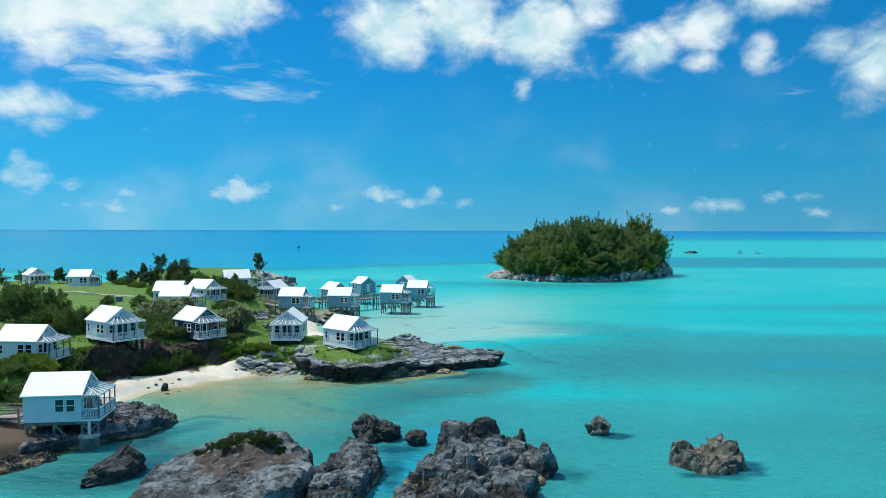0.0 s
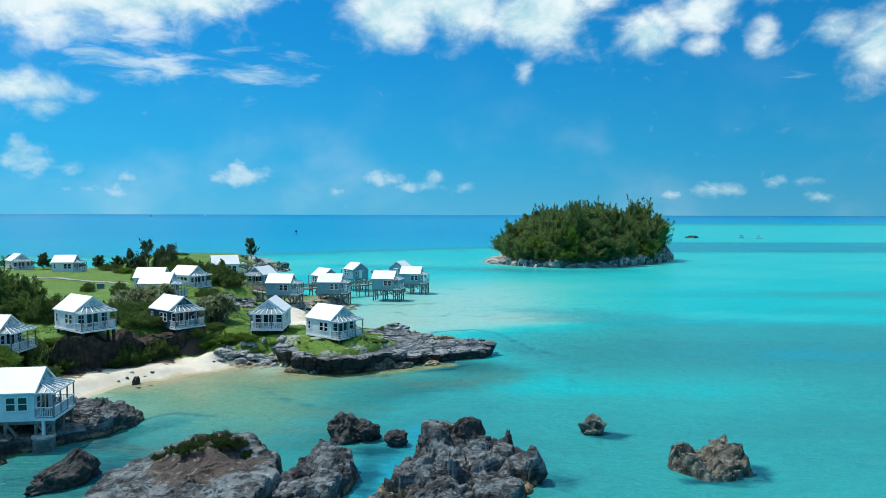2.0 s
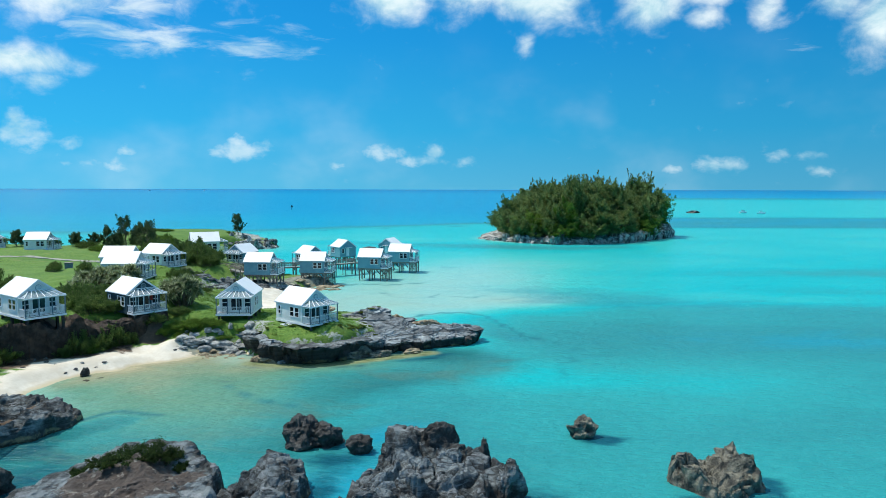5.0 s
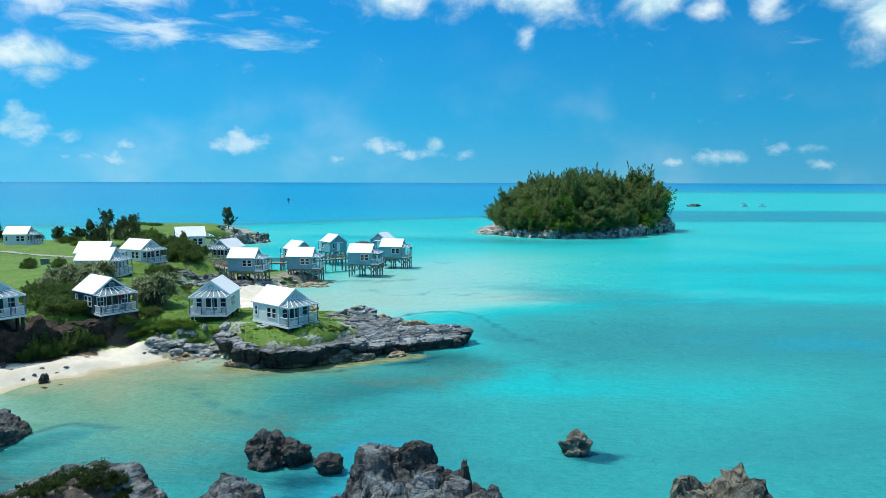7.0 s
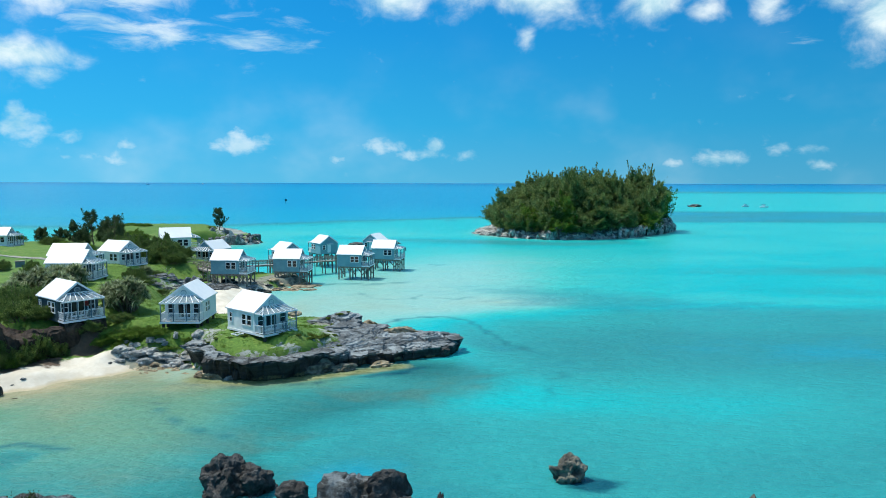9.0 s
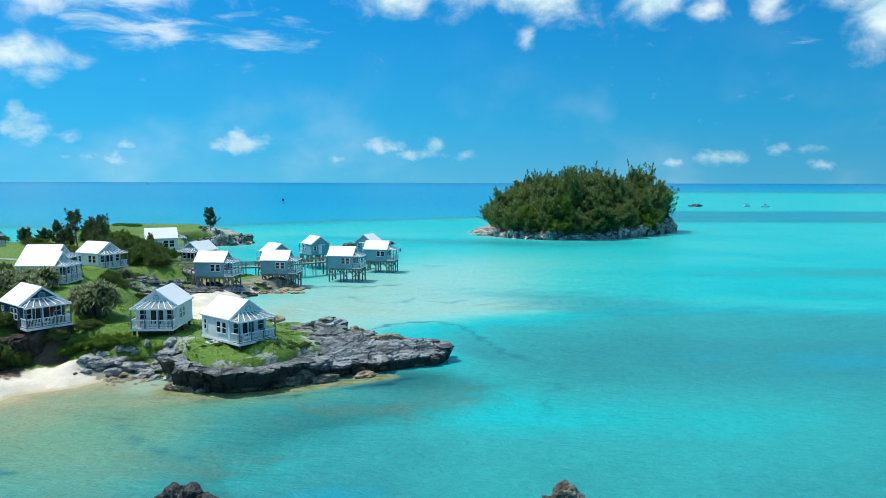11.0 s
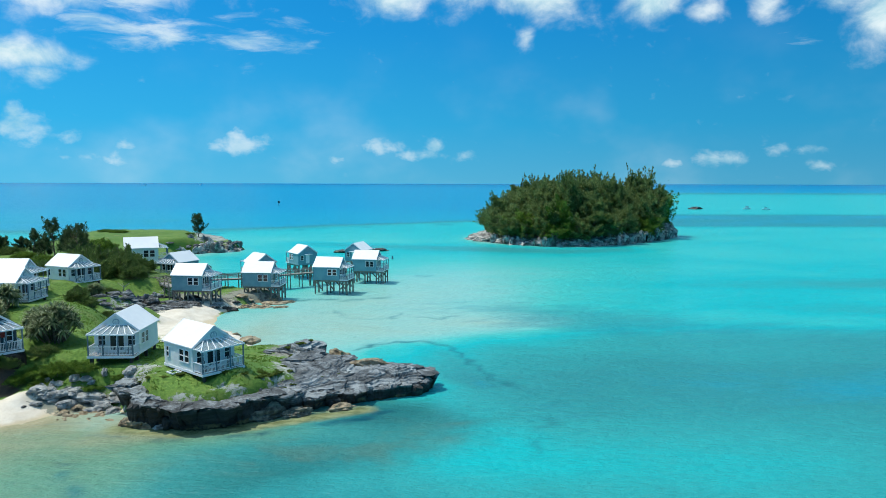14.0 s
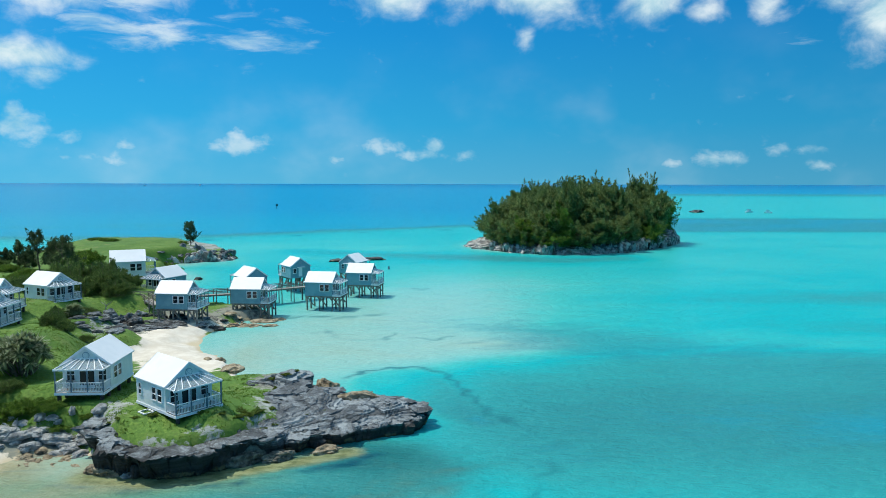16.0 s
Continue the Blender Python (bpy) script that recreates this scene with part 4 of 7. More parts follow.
def boulder(name, x, y, z, rx, ry, h, label, seed, turn=0.0, rough=0.45, mat=None, group="", narrow=0.0, level=4, peaks=()):
    """A weathered boulder that stands at z; narrow draws in its foot; peaks adds pinnacles (x, y, radius, height)."""
    bm = bmesh.new()
    bmesh.ops.create_icosphere(bm, subdivisions=level, radius=1.0)
    c, s = math.cos(radians(turn)), math.sin(radians(turn))
    for v in bm.verts:
        p = v.co.copy()
        n1 = fbm(p.x * 1.3, p.y * 1.3, p.z * 1.3, 4, seed)
        n2 = noise.ridged_multi_fractal((p.x * 2.3 + seed, p.y * 2.3, p.z * 2.3), 0.9, 2.0, 4, 0.9, 2.0) - 1.0
        k = 1 + rough * (1.1 * n1 + 0.22 * n2)
        foot = 1 - narrow * max(0.0, min(1.0, 0.6 - p.z))
        px, py = p.x * rx * k * foot, p.y * ry * k * foot
        pz = (max(p.z, -0.55) + 0.45) / 1.45 * h * (0.55 + 0.45 * k)
        for ax, ay, ar, ah in peaks:
            pz += ah * math.exp(-((px - ax) ** 2 + (py - ay) ** 2) / ar ** 2) * max(0.0, min(1.0, p.z + 0.4))
        v.co = (x + px * c - py * s, y + px * s + py * c, z + pz)
    me = bpy.data.meshes.new(name)
    bm.to_mesh(me)
    bm.free()
    me.materials.append(mat or M_ROCK)
    return tagged(new(name, me), label, "rock", group)


# the spit: undercut limestone ledge with a raised knob
spit = crag("spit_rock", [(-22.0, 102.8), (-20.8, 100.8), (-19.4, 99.4), (-18.8, 97.5), (-15.6, 96.7), (-12.3, 96.7), (-9.4, 98.2), (-7.4, 100.6), (-4.6, 102.0), (-2.0, 103.2), (2.4, 105.0), (7.0, 107.0), (8.0, 109.8), (6.2, 112.2), (4.4, 113.6),
                   (0.6, 113.0), (-2.5, 114.2), (-4.5, 112.6), (-9, 109.3), (-14.4, 105.5), (-20.5, 105.0)],
     [(-20.9, 102.2, 3.2), (-19.6, 100.6, 2.95), (-18.0, 98.4, 2.7), (-15.6, 97.6, 2.6), (-12.6, 97.6, 2.6), (-10.2, 99.0, 2.65), (-8.2, 101.4, 2.55), (-5.6, 103.4, 2.4), (-3.4, 103.2, 1.5), (-0.6, 104.4, 1.35), (3.2, 106.0, 1.35), (6.4, 107.6, 1.4), (-4.2, 105.2, 2.5), (-1.2, 106.6, 2.4), (2.2, 108.4, 2.75), (5.0, 109.4, 2.85), (7.2, 109.4, 2.1), (4, 112.0, 1.7),
      (0, 110.6, 1.7), (-4, 108, 2.6), (-3.5, 111.5, 2.8), (-9, 105.5, 2.2), (-16, 100.2, 1.2), (-18, 101.8, 1.3), (-12.2, 100.4, 1.2), (-16, 102.6, 0.8), (-12, 103.0, 0.8), (-15, 104.0, 0.8), (-9.6, 103.8, 1.6), (-6, 105.4, 2.8), (-7.4, 104.4, 2.6), (-6.4, 107.4, 2.8)],
     "pale blue-grey layered limestone spit with an undercut dark cliff", 3.0, cell=0.12, edge=0.5, rough=0.12, terrace=0.20, hang=1.2, cleft=0.10, category="rock ledge", mat=M_SPIT, jag=0.06, blocks=0.07, bulge=0.5, wobble=0.9, along=27)
knob = crag("knob_rock", [(-10.8, 113.3), (-7.2, 110.8), (-4.6, 112.0), (-4.2, 116.3), (-5.8, 119.8), (-8.8, 121.6), (-12.1, 121.2), (-12.4, 116.8)],
     [(-10.5, 120.5, 1.9), (-8.4, 118, 3.1), (-7.2, 116.6, 3.9), (-5.6, 115.2, 3.3), (-5.0, 116.2, 2.7), (-5.8, 113, 2.9), (-9.5, 114.5, 2.2)],
     "rounded grey limestone knob in layers, green on its back", 5.0, cell=0.12, edge=0.9, rough=0.12, terrace=0.36, hang=0.6, cleft=0.12, category="rock ledge", mat=M_SPIT, jag=0.04, blocks=0.12, bulge=0.6, along=10)
boulder("rock", -3.5, 119.4, -0.2, 1.5, 1.2, 2.0, "tan limestone lump at the foot of the knob", 2.0, mat=M_TAN_ROCK)
boulder("rock", 0.8, 113.8, 0.2, 2.9, 1.0, 2.0, "tan limestone slab on the spit", 2.6, turn=15, mat=M_TAN_ROCK)
boulder("rock", -7.4, 99.6, -0.3, 1.9, 0.9, 1.7, "weathered tan block under the spit's cliff", 3.6, turn=25, level=5, mat=M_LONE_ROCK)
boulder("rock", -4.6, 100.6, -0.3, 1.5, 0.8, 1.1, "weathered tan block under the spit's cliff", 4.6, turn=25, level=5, mat=M_LONE_ROCK)
boulder("rock", -0.6, 102.4, -0.3, 1.5, 0.7, 0.9, "low tan block under the spit's cliff", 5.6, turn=30, mat=M_TAN_ROCK)
boulder("rock", -18.8, 97.3, -0.3, 1.6, 0.8, 1.1, "pale brown broken block at the beach end", 6.6, turn=-5, level=5, mat=M_TAN_ROCK)
boulder("rock", -16.3, 96.6, -0.2, 0.7, 0.5, 0.6, "pale broken block at the beach end", 7.6, mat=M_PALE_ROCK)

# rocks in the near water
SEA = "rocks in the near water"
broad_rock = crag("sea_rock", [(-24.6, 57.4), (-23.4, 61.2), (-19.6, 63.2), (-15.2, 63.3), (-12.2, 60.8), (-11.1, 56.8), (-11.4, 53), (-14, 48.5), (-19, 45.5), (-24, 49)],
     [(-23.0, 59.2, 1.8), (-20.5, 60.8, 2.3), (-17.2, 61.2, 2.9), (-14.2, 60, 2.4), (-12.6, 58.4, 1.8), (-17, 57, 2.3), (-21, 54, 2.0), (-14, 53, 2.2), (-18, 49, 2.0)],
     "broad weathered limestone rock with brown earth and low green scrub", 7.0, rough=0.3, cleft=0.06, edge=0.9, hang=0.5, blocks=0.1, mat=M_SCRUB_ROCK, group=SEA)
crag("sea_rock", [(-11.6, 56.9), (-11.6, 59.4), (-9.6, 61.0), (-8.4, 62.6), (-6.6, 62.4), (-5.8, 60.4), (-6.2, 56.6), (-7.2, 51.8), (-10.6, 50)],
     [(-7.6, 61.6, 2.2), (-6.6, 60.8, 2.2), (-7.6, 58.9, 2.9), (-9.4, 58.4, 1.0), (-10.8, 58.6, 1.5), (-6.8, 56, 2.0), (-9, 54, 1.6), (-8, 51, 1.5)],
     "grey pitted limestone rock with a sheer shaded side", 9.0, cell=0.12, rough=0.28, cleft=0.35, edge=0.8, hang=0.5, blocks=0.35, group=SEA)
boulder("sea_rock", -8.2, 69.8, -0.3, 1.55, 1.5, 2.7, "dark rounded boulder standing in shallow water", 1.0, mat=M_WET_ROCK, group=SEA, level=5)
boulder("sea_rock", -6.0, 69.7, -0.3, 1.2, 1.2, 2.1, "dark rounded boulder standing in shallow water", 4.0, mat=M_WET_ROCK, group=SEA, level=5)
boulder("sea_rock", -3.1, 68.1, -0.3, 1.25, 1.1, 1.8, "dark mushroom-shaped boulder, narrow at the waterline", 6.0, mat=M_WET_ROCK, group=SEA, narrow=0.35, level=5, rough=0.3)
crag("sea_rock", [(-4.4, 53.0), (-3.5, 57.6), (-1.9, 61.6), (0.4, 65.4), (3.4, 66.0), (5.6, 64.4), (7.2, 62.4), (8.6, 61.4), (9.2, 59.6), (8.6, 57.4), (7.2, 55.0), (6.0, 51), (2.9, 47.6), (-3.4, 49)],
     [(-0.6, 62.0, 1.7), (0.9, 63.4, 3.5), (2.0, 61.6, 2.9), (3.2, 63.2, 2.2), (4.2, 62.4, 3.5), (5.6, 61.6, 3.0), (6.8, 60.2, 2.0), (2.6, 59.6, 1.3), (0.4, 59.2, 1.8), (-2.2, 58.2, 1.3), (-4.2, 55.6, 0.9),
      (5.8, 57.8, 1.3), (4.6, 55.6, 2.0), (1.6, 55.4, 2.1), (2.6, 57.4, 1.6), (-1.2, 55.2, 1.2), (3, 51, 1.6), (-2, 52, 1.3), (7.8, 57.6, 0.9)],
     "large craggy grey limestone rock with deep shaded clefts", 11.0, cell=0.11, rough=0.34, cleft=0.5, edge=0.9, hang=0.6, blocks=0.42, grain_size=(0.24, 0.62), group=SEA)
boulder("sea_rock", 8.5, 59.4, -0.3, 1.0, 1.1, 3.0, "pointed pillar of fluted grey limestone", 12.0, group=SEA, level=5, rough=0.35)
boulder("sea_rock", 3.4, 64.8, 0.6, 1.6, 0.7, 2.9, "flat-topped dark limestone block", 13.0, mat=M_WET_ROCK, group=SEA, level=5, rough=0.35)
boulder("sea_rock", 6.9, 62.6, 0.2, 0.5, 0.45, 2.9, "small dark limestone stub", 14.0, mat=M_WET_ROCK, group=SEA)
boulder("sea_rock", 16, 71.9, -0.3, 1.3, 1.0, 1.8, "small weathered rock alone in turquoise water", 15.0, mat=M_LONE_ROCK, peaks=((0.5, 0.2, 0.6, 0.25), (-0.8, 0.0, 0.5, -0.4)), group=SEA, narrow=0.3, level=5)
crag("sea_rock", [(21.3, 61.4), (21.2, 63.2), (22.8, 64.6), (25.4, 64.8), (27.4, 63.4), (27.6, 61.6), (25.6, 60.0), (23, 59.8)],
     [(22.2, 62.4, 2.2), (23.6, 62.8, 0.9), (25.0, 63.2, 2.5), (26.2, 62.6, 2.2), (27.0, 62.0, 1.0), (24, 60.8, 0.8), (25.8, 61.0, 1.0)],
     "jagged tan and grey rock alone in turquoise water", 16.0, mat=M_LONE_ROCK, cell=0.1, rough=0.35, cleft=0.35, edge=0.8, hang=0.7, blocks=0.55, grain_size=(0.5, 1.2), group=SEA)
boulder("sea_rock", -28.9, 58.2, -0.4, 2.7, 1.2, 2.0, "dark elongated rock lying in the shallows", 17.0, mat=M_WET_ROCK, group=SEA, turn=58, level=5, rough=0.35, peaks=((1.2, 0.0, 1.1, 1.1),))
crag("shore_rock", [(-40, 62.5), (-35.1, 66.3), (-31.9, 69.7), (-30.3, 73.2), (-30.6, 76.2), (-34.6, 77.6), (-40.6, 76.3), (-42.9, 68.5)],
     [(-39.3, 68.4, 1.6), (-34.3, 73.7, 1.8), (-31.5, 74, 1.5), (-35, 69, 1.4), (-36.5, 72, 2.1), (-38.6, 73.6, 2.4), (-36, 75.4, 2.1)], "dark undercut shore rock below a stilt cottage", 19.0, rough=0.25, hang=0.8, blocks=0.25, cleft=0.25, category="rock ledge")
crag("shore_rock", [(-48.7, 52.8), (-42.3, 55.6), (-38, 59.5), (-36.3, 62.9), (-38.8, 65.4), (-45.2, 64.6), (-50.6, 58.7)],
     [(-44.3, 60.1, 1.3), (-40.5, 62, 1.0), (-38, 61, 0.8)], "low dark shore rock with loose slabs", 21.0, rough=0.25, blocks=0.3, terrace=0.3, category="rock ledge")


for x, y, w, dp, h, turn in ((-22.9, 101.2, 0.8, 0.6, 0.7, 70), (-29.6, 102.2, 1.2, 0.7, 0.7, 20), (-26.2, 102.8, 1.9, 0.7, 0.8, -8), (-27.8, 101.6, 0.9, 0.6, 0.7, 50), (-24.4, 102.1, 1.1, 0.6, 0.7, -20), (-28.4, 102.9, 0.9, 0.5, 0.6, 75), (-25.2, 101.3, 0.7, 0.5, 0.5, 15)):
    boulder("rock", x, y, land_z(x, y) - 0.2, w, dp, h, "pale blue-grey limestone slab lying at the beach end", x, turn=turn, rough=0.3, mat=M_PALE_ROCK)
crag("mound_rock", [(-78, 243), (-72, 245.5), (-65, 249.5), (-58.6, 253.0), (-56.0, 257), (-59, 262), (-65, 262), (-72, 257), (-79, 252)],
     [(-77, 245, 2.0), (-71, 248, 2.2), (-65, 251.5, 1.9), (-60, 255, 1.4), (-57.4, 257, 0.8), (-74, 252, 4.4), (-68, 255, 4.0), (-63, 258, 2.8), (-60, 260, 1.6)],
     "broken grey rock flank of the green mound", 43.0, cell=0.3, edge=1.4, rough=0.6, hang=0.8, cleft=0.5, category="rock ledge", mat=M_ISLE_ROCK, grain_size=(0.18, 0.45), wobble=1.0)
crag("ledge_rock", [(-47.5, 148.5), (-43, 149.0), (-39, 152.0), (-34.5, 153.0), (-30, 152.4), (-25.5, 154.0), (-28, 156.5), (-34, 158.5), (-41, 159), (-46, 155)],
     [(-46, 151.5, 3.6), (-42, 152.5, 2.0), (-38, 154.5, 1.3), (-34, 155, 1.0), (-28, 154.6, 0.6), (-38, 157.5, 1.7), (-43, 156.5, 2.6)],
     "dark stratified limestone ledges stepping down to the cove", 41.0, cell=0.2, edge=1.2, rough=0.25, terrace=0.45, hang=0.6, cleft=0.25, category="rock ledge", mat=M_SPIT, along=12)


def surface_z(ob, x, y):
    """Height of a rock at a point of the plan, or the ground's where that is higher."""
    co = np.array([v.co[:] for v in ob.data.vertices])
    k = np.hypot(co[:, 0] - x, co[:, 1] - y).argmin()
    return max(float(co[k, 2]), land_z(x, y))


# earth coloured almost black: shade of the hollow is put into it
M_BANK = material("bare_earth_bank", two((0.030, 0.022, 0.017), (0.080, 0.056, 0.041), 1.1, ((0.020, 0.016, 0.012), 0.6, 0.8)), 0.95, bump=rock_bump)
crag("earth_bank", [(-52.5, 88.6), (-48.0, 90.4), (-45.4, 92.6), (-43.2, 94.6), (-41.4, 96.6), (-39.8, 98.8), (-38.2, 101.0), (-36.8, 102.6), (-34.8, 104.6), (-36.2, 107.5), (-41, 104.5), (-45.5, 100), (-51, 96)],
     [(-50, 91.4, 4.2), (-47.2, 92.0, 5.7), (-44.6, 94.0, 5.9), (-42.8, 96.2, 5.6), (-45.4, 95.6, 5.6), (-41.4, 99.6, 4.6), (-39.8, 101.8, 4.4), (-38, 103.6, 4.5), (-36.4, 105.4, 4.4), (-46, 98, 5.4), (-40, 104, 4.4)],
     "hollowed bank of red-brown earth above the beach, coloured dark for shade", 51.0, cell=0.25, edge=0.4, rough=0.3, hang=0.7, cleft=0.1, category="earth bank", mat=M_BANK, blocks=0.2)
M_BROWN_ROCK = material("brown_rock", two((0.07, 0.042, 0.028), (0.17, 0.105, 0.07), 1.4, ((0.03, 0.022, 0.018), 0.8, 0.8)), 0.9, bump=rock_bump)
for x, y, w, dp, h, turn in ((-41.8, 96.0, 1.7, 0.8, 1.0, 30), (-44.8, 93.6, 0.9, 0.7, 0.8, 60), (-46.2, 91.2, 1.0, 0.7, 0.8, 10), (-45.2, 92.4, 0.7, 0.5, 0.5, 80), (-37.6, 99.6, 1.3, 0.5, 0.5, 35)):
    boulder("rock", x, y, land_z(x, y) - 0.25, w, dp, h, "red-brown block fallen from the earth bank", x * 1.3, turn=turn, rough=0.4, mat=M_BROWN_ROCK, group="blocks under the bank")


def litter(name, label, spots, seed, group, mat):
    """Loose stones: x, y, half length, height."""
    r = random.Random(seed)
    for x, y, size, h in spots:
        boulder(name, x, y, max(land_z(x, y), -0.1) - 0.12, size, size * r.uniform(0.55, 0.8), h, label, r.uniform(0, 90), turn=r.uniform(0, 180), rough=0.4, mat=mat, group=group, level=3)


r = random.Random(11)
litter("stone", "grey slab among the boulders at the beach end", [(-31.5 + 9 * r.random() ** 1.2, 101.0 + 3.6 * r.random(), r.uniform(0.3, 1.0), r.uniform(0.3, 0.8)) for _ in range(34)], 1, "boulders at the beach end", M_PALE_ROCK)
litter("stone", "flat tan stone broken off the spit", [(-28 + 6.5 * r.random(), 98.6 + 3.2 * r.random(), r.uniform(0.18, 0.6), r.uniform(0.12, 0.35)) for _ in range(56)], 2, "broken stones", M_TAN_ROCK)
litter("stone", "small dark stone on the pale sand", [(-37.7, 90.4, 0.6, 1.25), (-39.2, 92.6, 0.25, 0.3), (-35.6, 89.6, 0.6, 0.25), (-34.6, 90.4, 0.5, 0.2), (-36.6, 88.6, 0.5, 0.2), (-45.2, 92.6, 0.6, 0.4), (-44.2, 93.6, 0.45, 0.3),
        (-43.2, 92.2, 0.5, 0.25), (-46.2, 91.2, 0.7, 0.6), (-41.5, 91, 0.3, 0.15), (-33.2, 92.8, 0.4, 0.15), (-40.4, 82.5, 0.5, 0.3), (-38.9, 81.3, 0.6, 0.4), (-37.4, 80.2, 0.5, 0.35), (-31.2, 100.2, 0.3, 0.2), (-39.8, 90.1, 0.3, 0.15), (-39.3, 91.3, 0.35, 0.18), (-37.6, 92.7, 0.3, 0.12), (-37.1, 93.6, 0.35, 0.15), (-37.5, 88.5, 0.5, 0.2), (-36.5, 91.6, 0.4, 0.15), (-39.0, 87.3, 0.4, 0.18), (-44.2, 89.2, 0.35, 0.2), (-36.9, 89.4, 0.45, 0.16), (-35.9, 90.6, 0.35, 0.14)], 3, "stones on the beach", M_ROCK)
litter("stone", "flat dark ledge stone at the cove's edge", [(-43 + 18 * u, 147.5 + 8 * u + 5.0 * r.random(), r.uniform(0.6, 1.8), r.uniform(0.25, 0.7)) for u in [r.random() for _ in range(24)]], 4, "ledge stones in the cove", M_ROCK)
litter("stone", "tan flat stone on the sand by the stilts", [(-28 + 8 * r.random(), 157.5 + 8.5 * r.random(), r.uniform(0.5, 1.8), r.uniform(0.2, 0.7)) for _ in range(24)], 5, "tan stones by the stilts", M_TAN_ROCK)
litter("stone", "tan stone on the far side of the cove", [(-15.5, 122.3, 1.6, 0.8), (-16.6, 124, 1.0, 0.5), (-20.8, 133.5, 1.0, 0.7), (-21.6, 131, 0.6, 0.4)], 6, "cove stones", M_TAN_ROCK)
litter("stone", "dark rock at the foot of the green mound", [(-76 + 17 * u, 238 + 20 * u + 5 * r.random(), r.uniform(0.5, 1.5), r.uniform(0.4, 1.1)) for u in [r.random() for _ in range(22)]] + [(-59.8, 254.6, 1.2, 2.0), (-52.6, 213, 1.2, 1.0)], 7, "rocks below the mound", M_ROCK)
litter("stone", "grey rock outcrop on the grassy slope", [(-44 + 6 * r.random(), 136 + 12 * r.random(), r.uniform(0.5, 1.4), r.uniform(0.3, 0.7)) for _ in range(14)], 8, "outcrops on the slope", M_ROCK)
litter("stone", "dark flat ledge of layered stone below the lawn", [(-45 + 12 * u, 144.5 + 5.5 * u + 3.0 * r.random(), r.uniform(0.9, 2.4), r.uniform(0.25, 0.6)) for u in [r.random() for _ in range(16)]], 12, "ledges below the lawn", M_ROCK)
litter("stone", "dark layered stone on the slope above the cove", [(-42 + 8.5 * u, 146 - 17 * u + 2.5 * r.random(), r.uniform(0.5, 1.4), r.uniform(0.3, 0.7)) for u in [r.random() for _ in range(18)]], 13, "stones above the cove", M_ROCK)
for x, y, w, h in ((-23.9, 253.9, 3.0, 1.2), (-14.3, 258.8, 4.0, 1.4), (210.3, 600, 5.0, 2.6)):
    boulder("sea_rock", x, y, -0.4, w, w * 0.6, h, "low dark rock awash far out", x, group=SEA, level=3)


# ---- cottages ----
LEN, HALF, WALL, RISE, PORCH = 5.35, 2.36, 2.35, 1.74, 1.7


def wall_with(bm, w0, w1, h, holes, at, thick, along):
    """A wall of real thickness with rectangular holes (a, b, z0, z1); along: 'x' or 'y'. One closed shell."""
    us = sorted({w0, w1, *[v for o in holes for v in o[:2]]})
    zs = sorted({0.0, h, *[v for o in holes for v in o[2:]]})
    made = {}

    def corner(u, z, side):
        key = (round(u, 4), round(z, 4), side)
        if key not in made:
            off = at + side * thick / 2
            made[key] = bm.verts.new((u, off, z) if along == "x" else (off, u, z))
        return made[key]

    def solid(i, j):
        if not (0 <= i < len(us) - 1 and 0 <= j < len(zs) - 1):
            return False
        u, z = (us[i] + us[i + 1]) / 2, (zs[j] + zs[j + 1]) / 2
        return not any(o[0] < u < o[1] and o[2] < z < o[3] for o in holes)

    for i in range(len(us) - 1):
        for j in range(len(zs) - 1):
            if not solid(i, j):
                continue
            a, b, c, d = us[i], us[i + 1], zs[j], zs[j + 1]
            for side in (-1, 1):
                bm.faces.new([corner(u, z, side) for u, z in ((a, c), (b, c), (b, d), (a, d))])
            for di, dj, p, q in ((-1, 0, (a, c), (a, d)), (1, 0, (b, c), (b, d)), (0, -1, (a, c), (b, c)), (0, 1, (a, d), (b, d))):
                if not solid(i + di, j + dj):
                    bm.faces.new([corner(*p, -1), corner(*q, -1), corner(*q, 1), corner(*p, 1)])
    bmesh.ops.recalc_face_normals(bm, faces=bm.faces)
    return bm


def window(parent, along, at, a, b, z0, z1, sign, bars=2):
    """A sash window in a hole: frame and glazing bars, and two panes."""
    def span(bm, p0, p1, q0, q1, d0, d1):
        lo, hi = sorted((at + sign * d0, at + sign * d1))
        if along == "x":
            box(bm, p0, p1, lo, hi, q0, q1)
        else:
            box(bm, lo, hi, p0, p1, q0, q1)
    bm, f = bmesh.new(), 0.09
    for p0, p1, q0, q1 in ((a, b, z0, z0 + f), (a, b, z1 - f, z1), (a, a + f, z0 + f, z1 - f), (b - f, b, z0 + f, z1 - f),
                           (a + f, b - f, (z0 + z1) / 2 - 0.03, (z0 + z1) / 2 + 0.03)):
        span(bm, p0, p1, q0, q1, -0.03, 0.08)
    for k in range(1, bars):
        m = a + (b - a) * k / bars
        span(bm, m - 0.035, m + 0.035, z0 + f, z1 - f, -0.03, 0.085)
    frame_ob = part("window", bm, M_TRIM, parent, "white sash window frame")
    mid = (z0 + z1) / 2
    for q0, q1 in ((z0 + f, mid - 0.03), (mid + 0.03, z1 - f)):
        bm = bmesh.new()
        span(bm, a + f, b - f, q0, q1, 0.0, 0.02)
        part("pane", bm, M_GLASS, frame_ob)
    return frame_ob


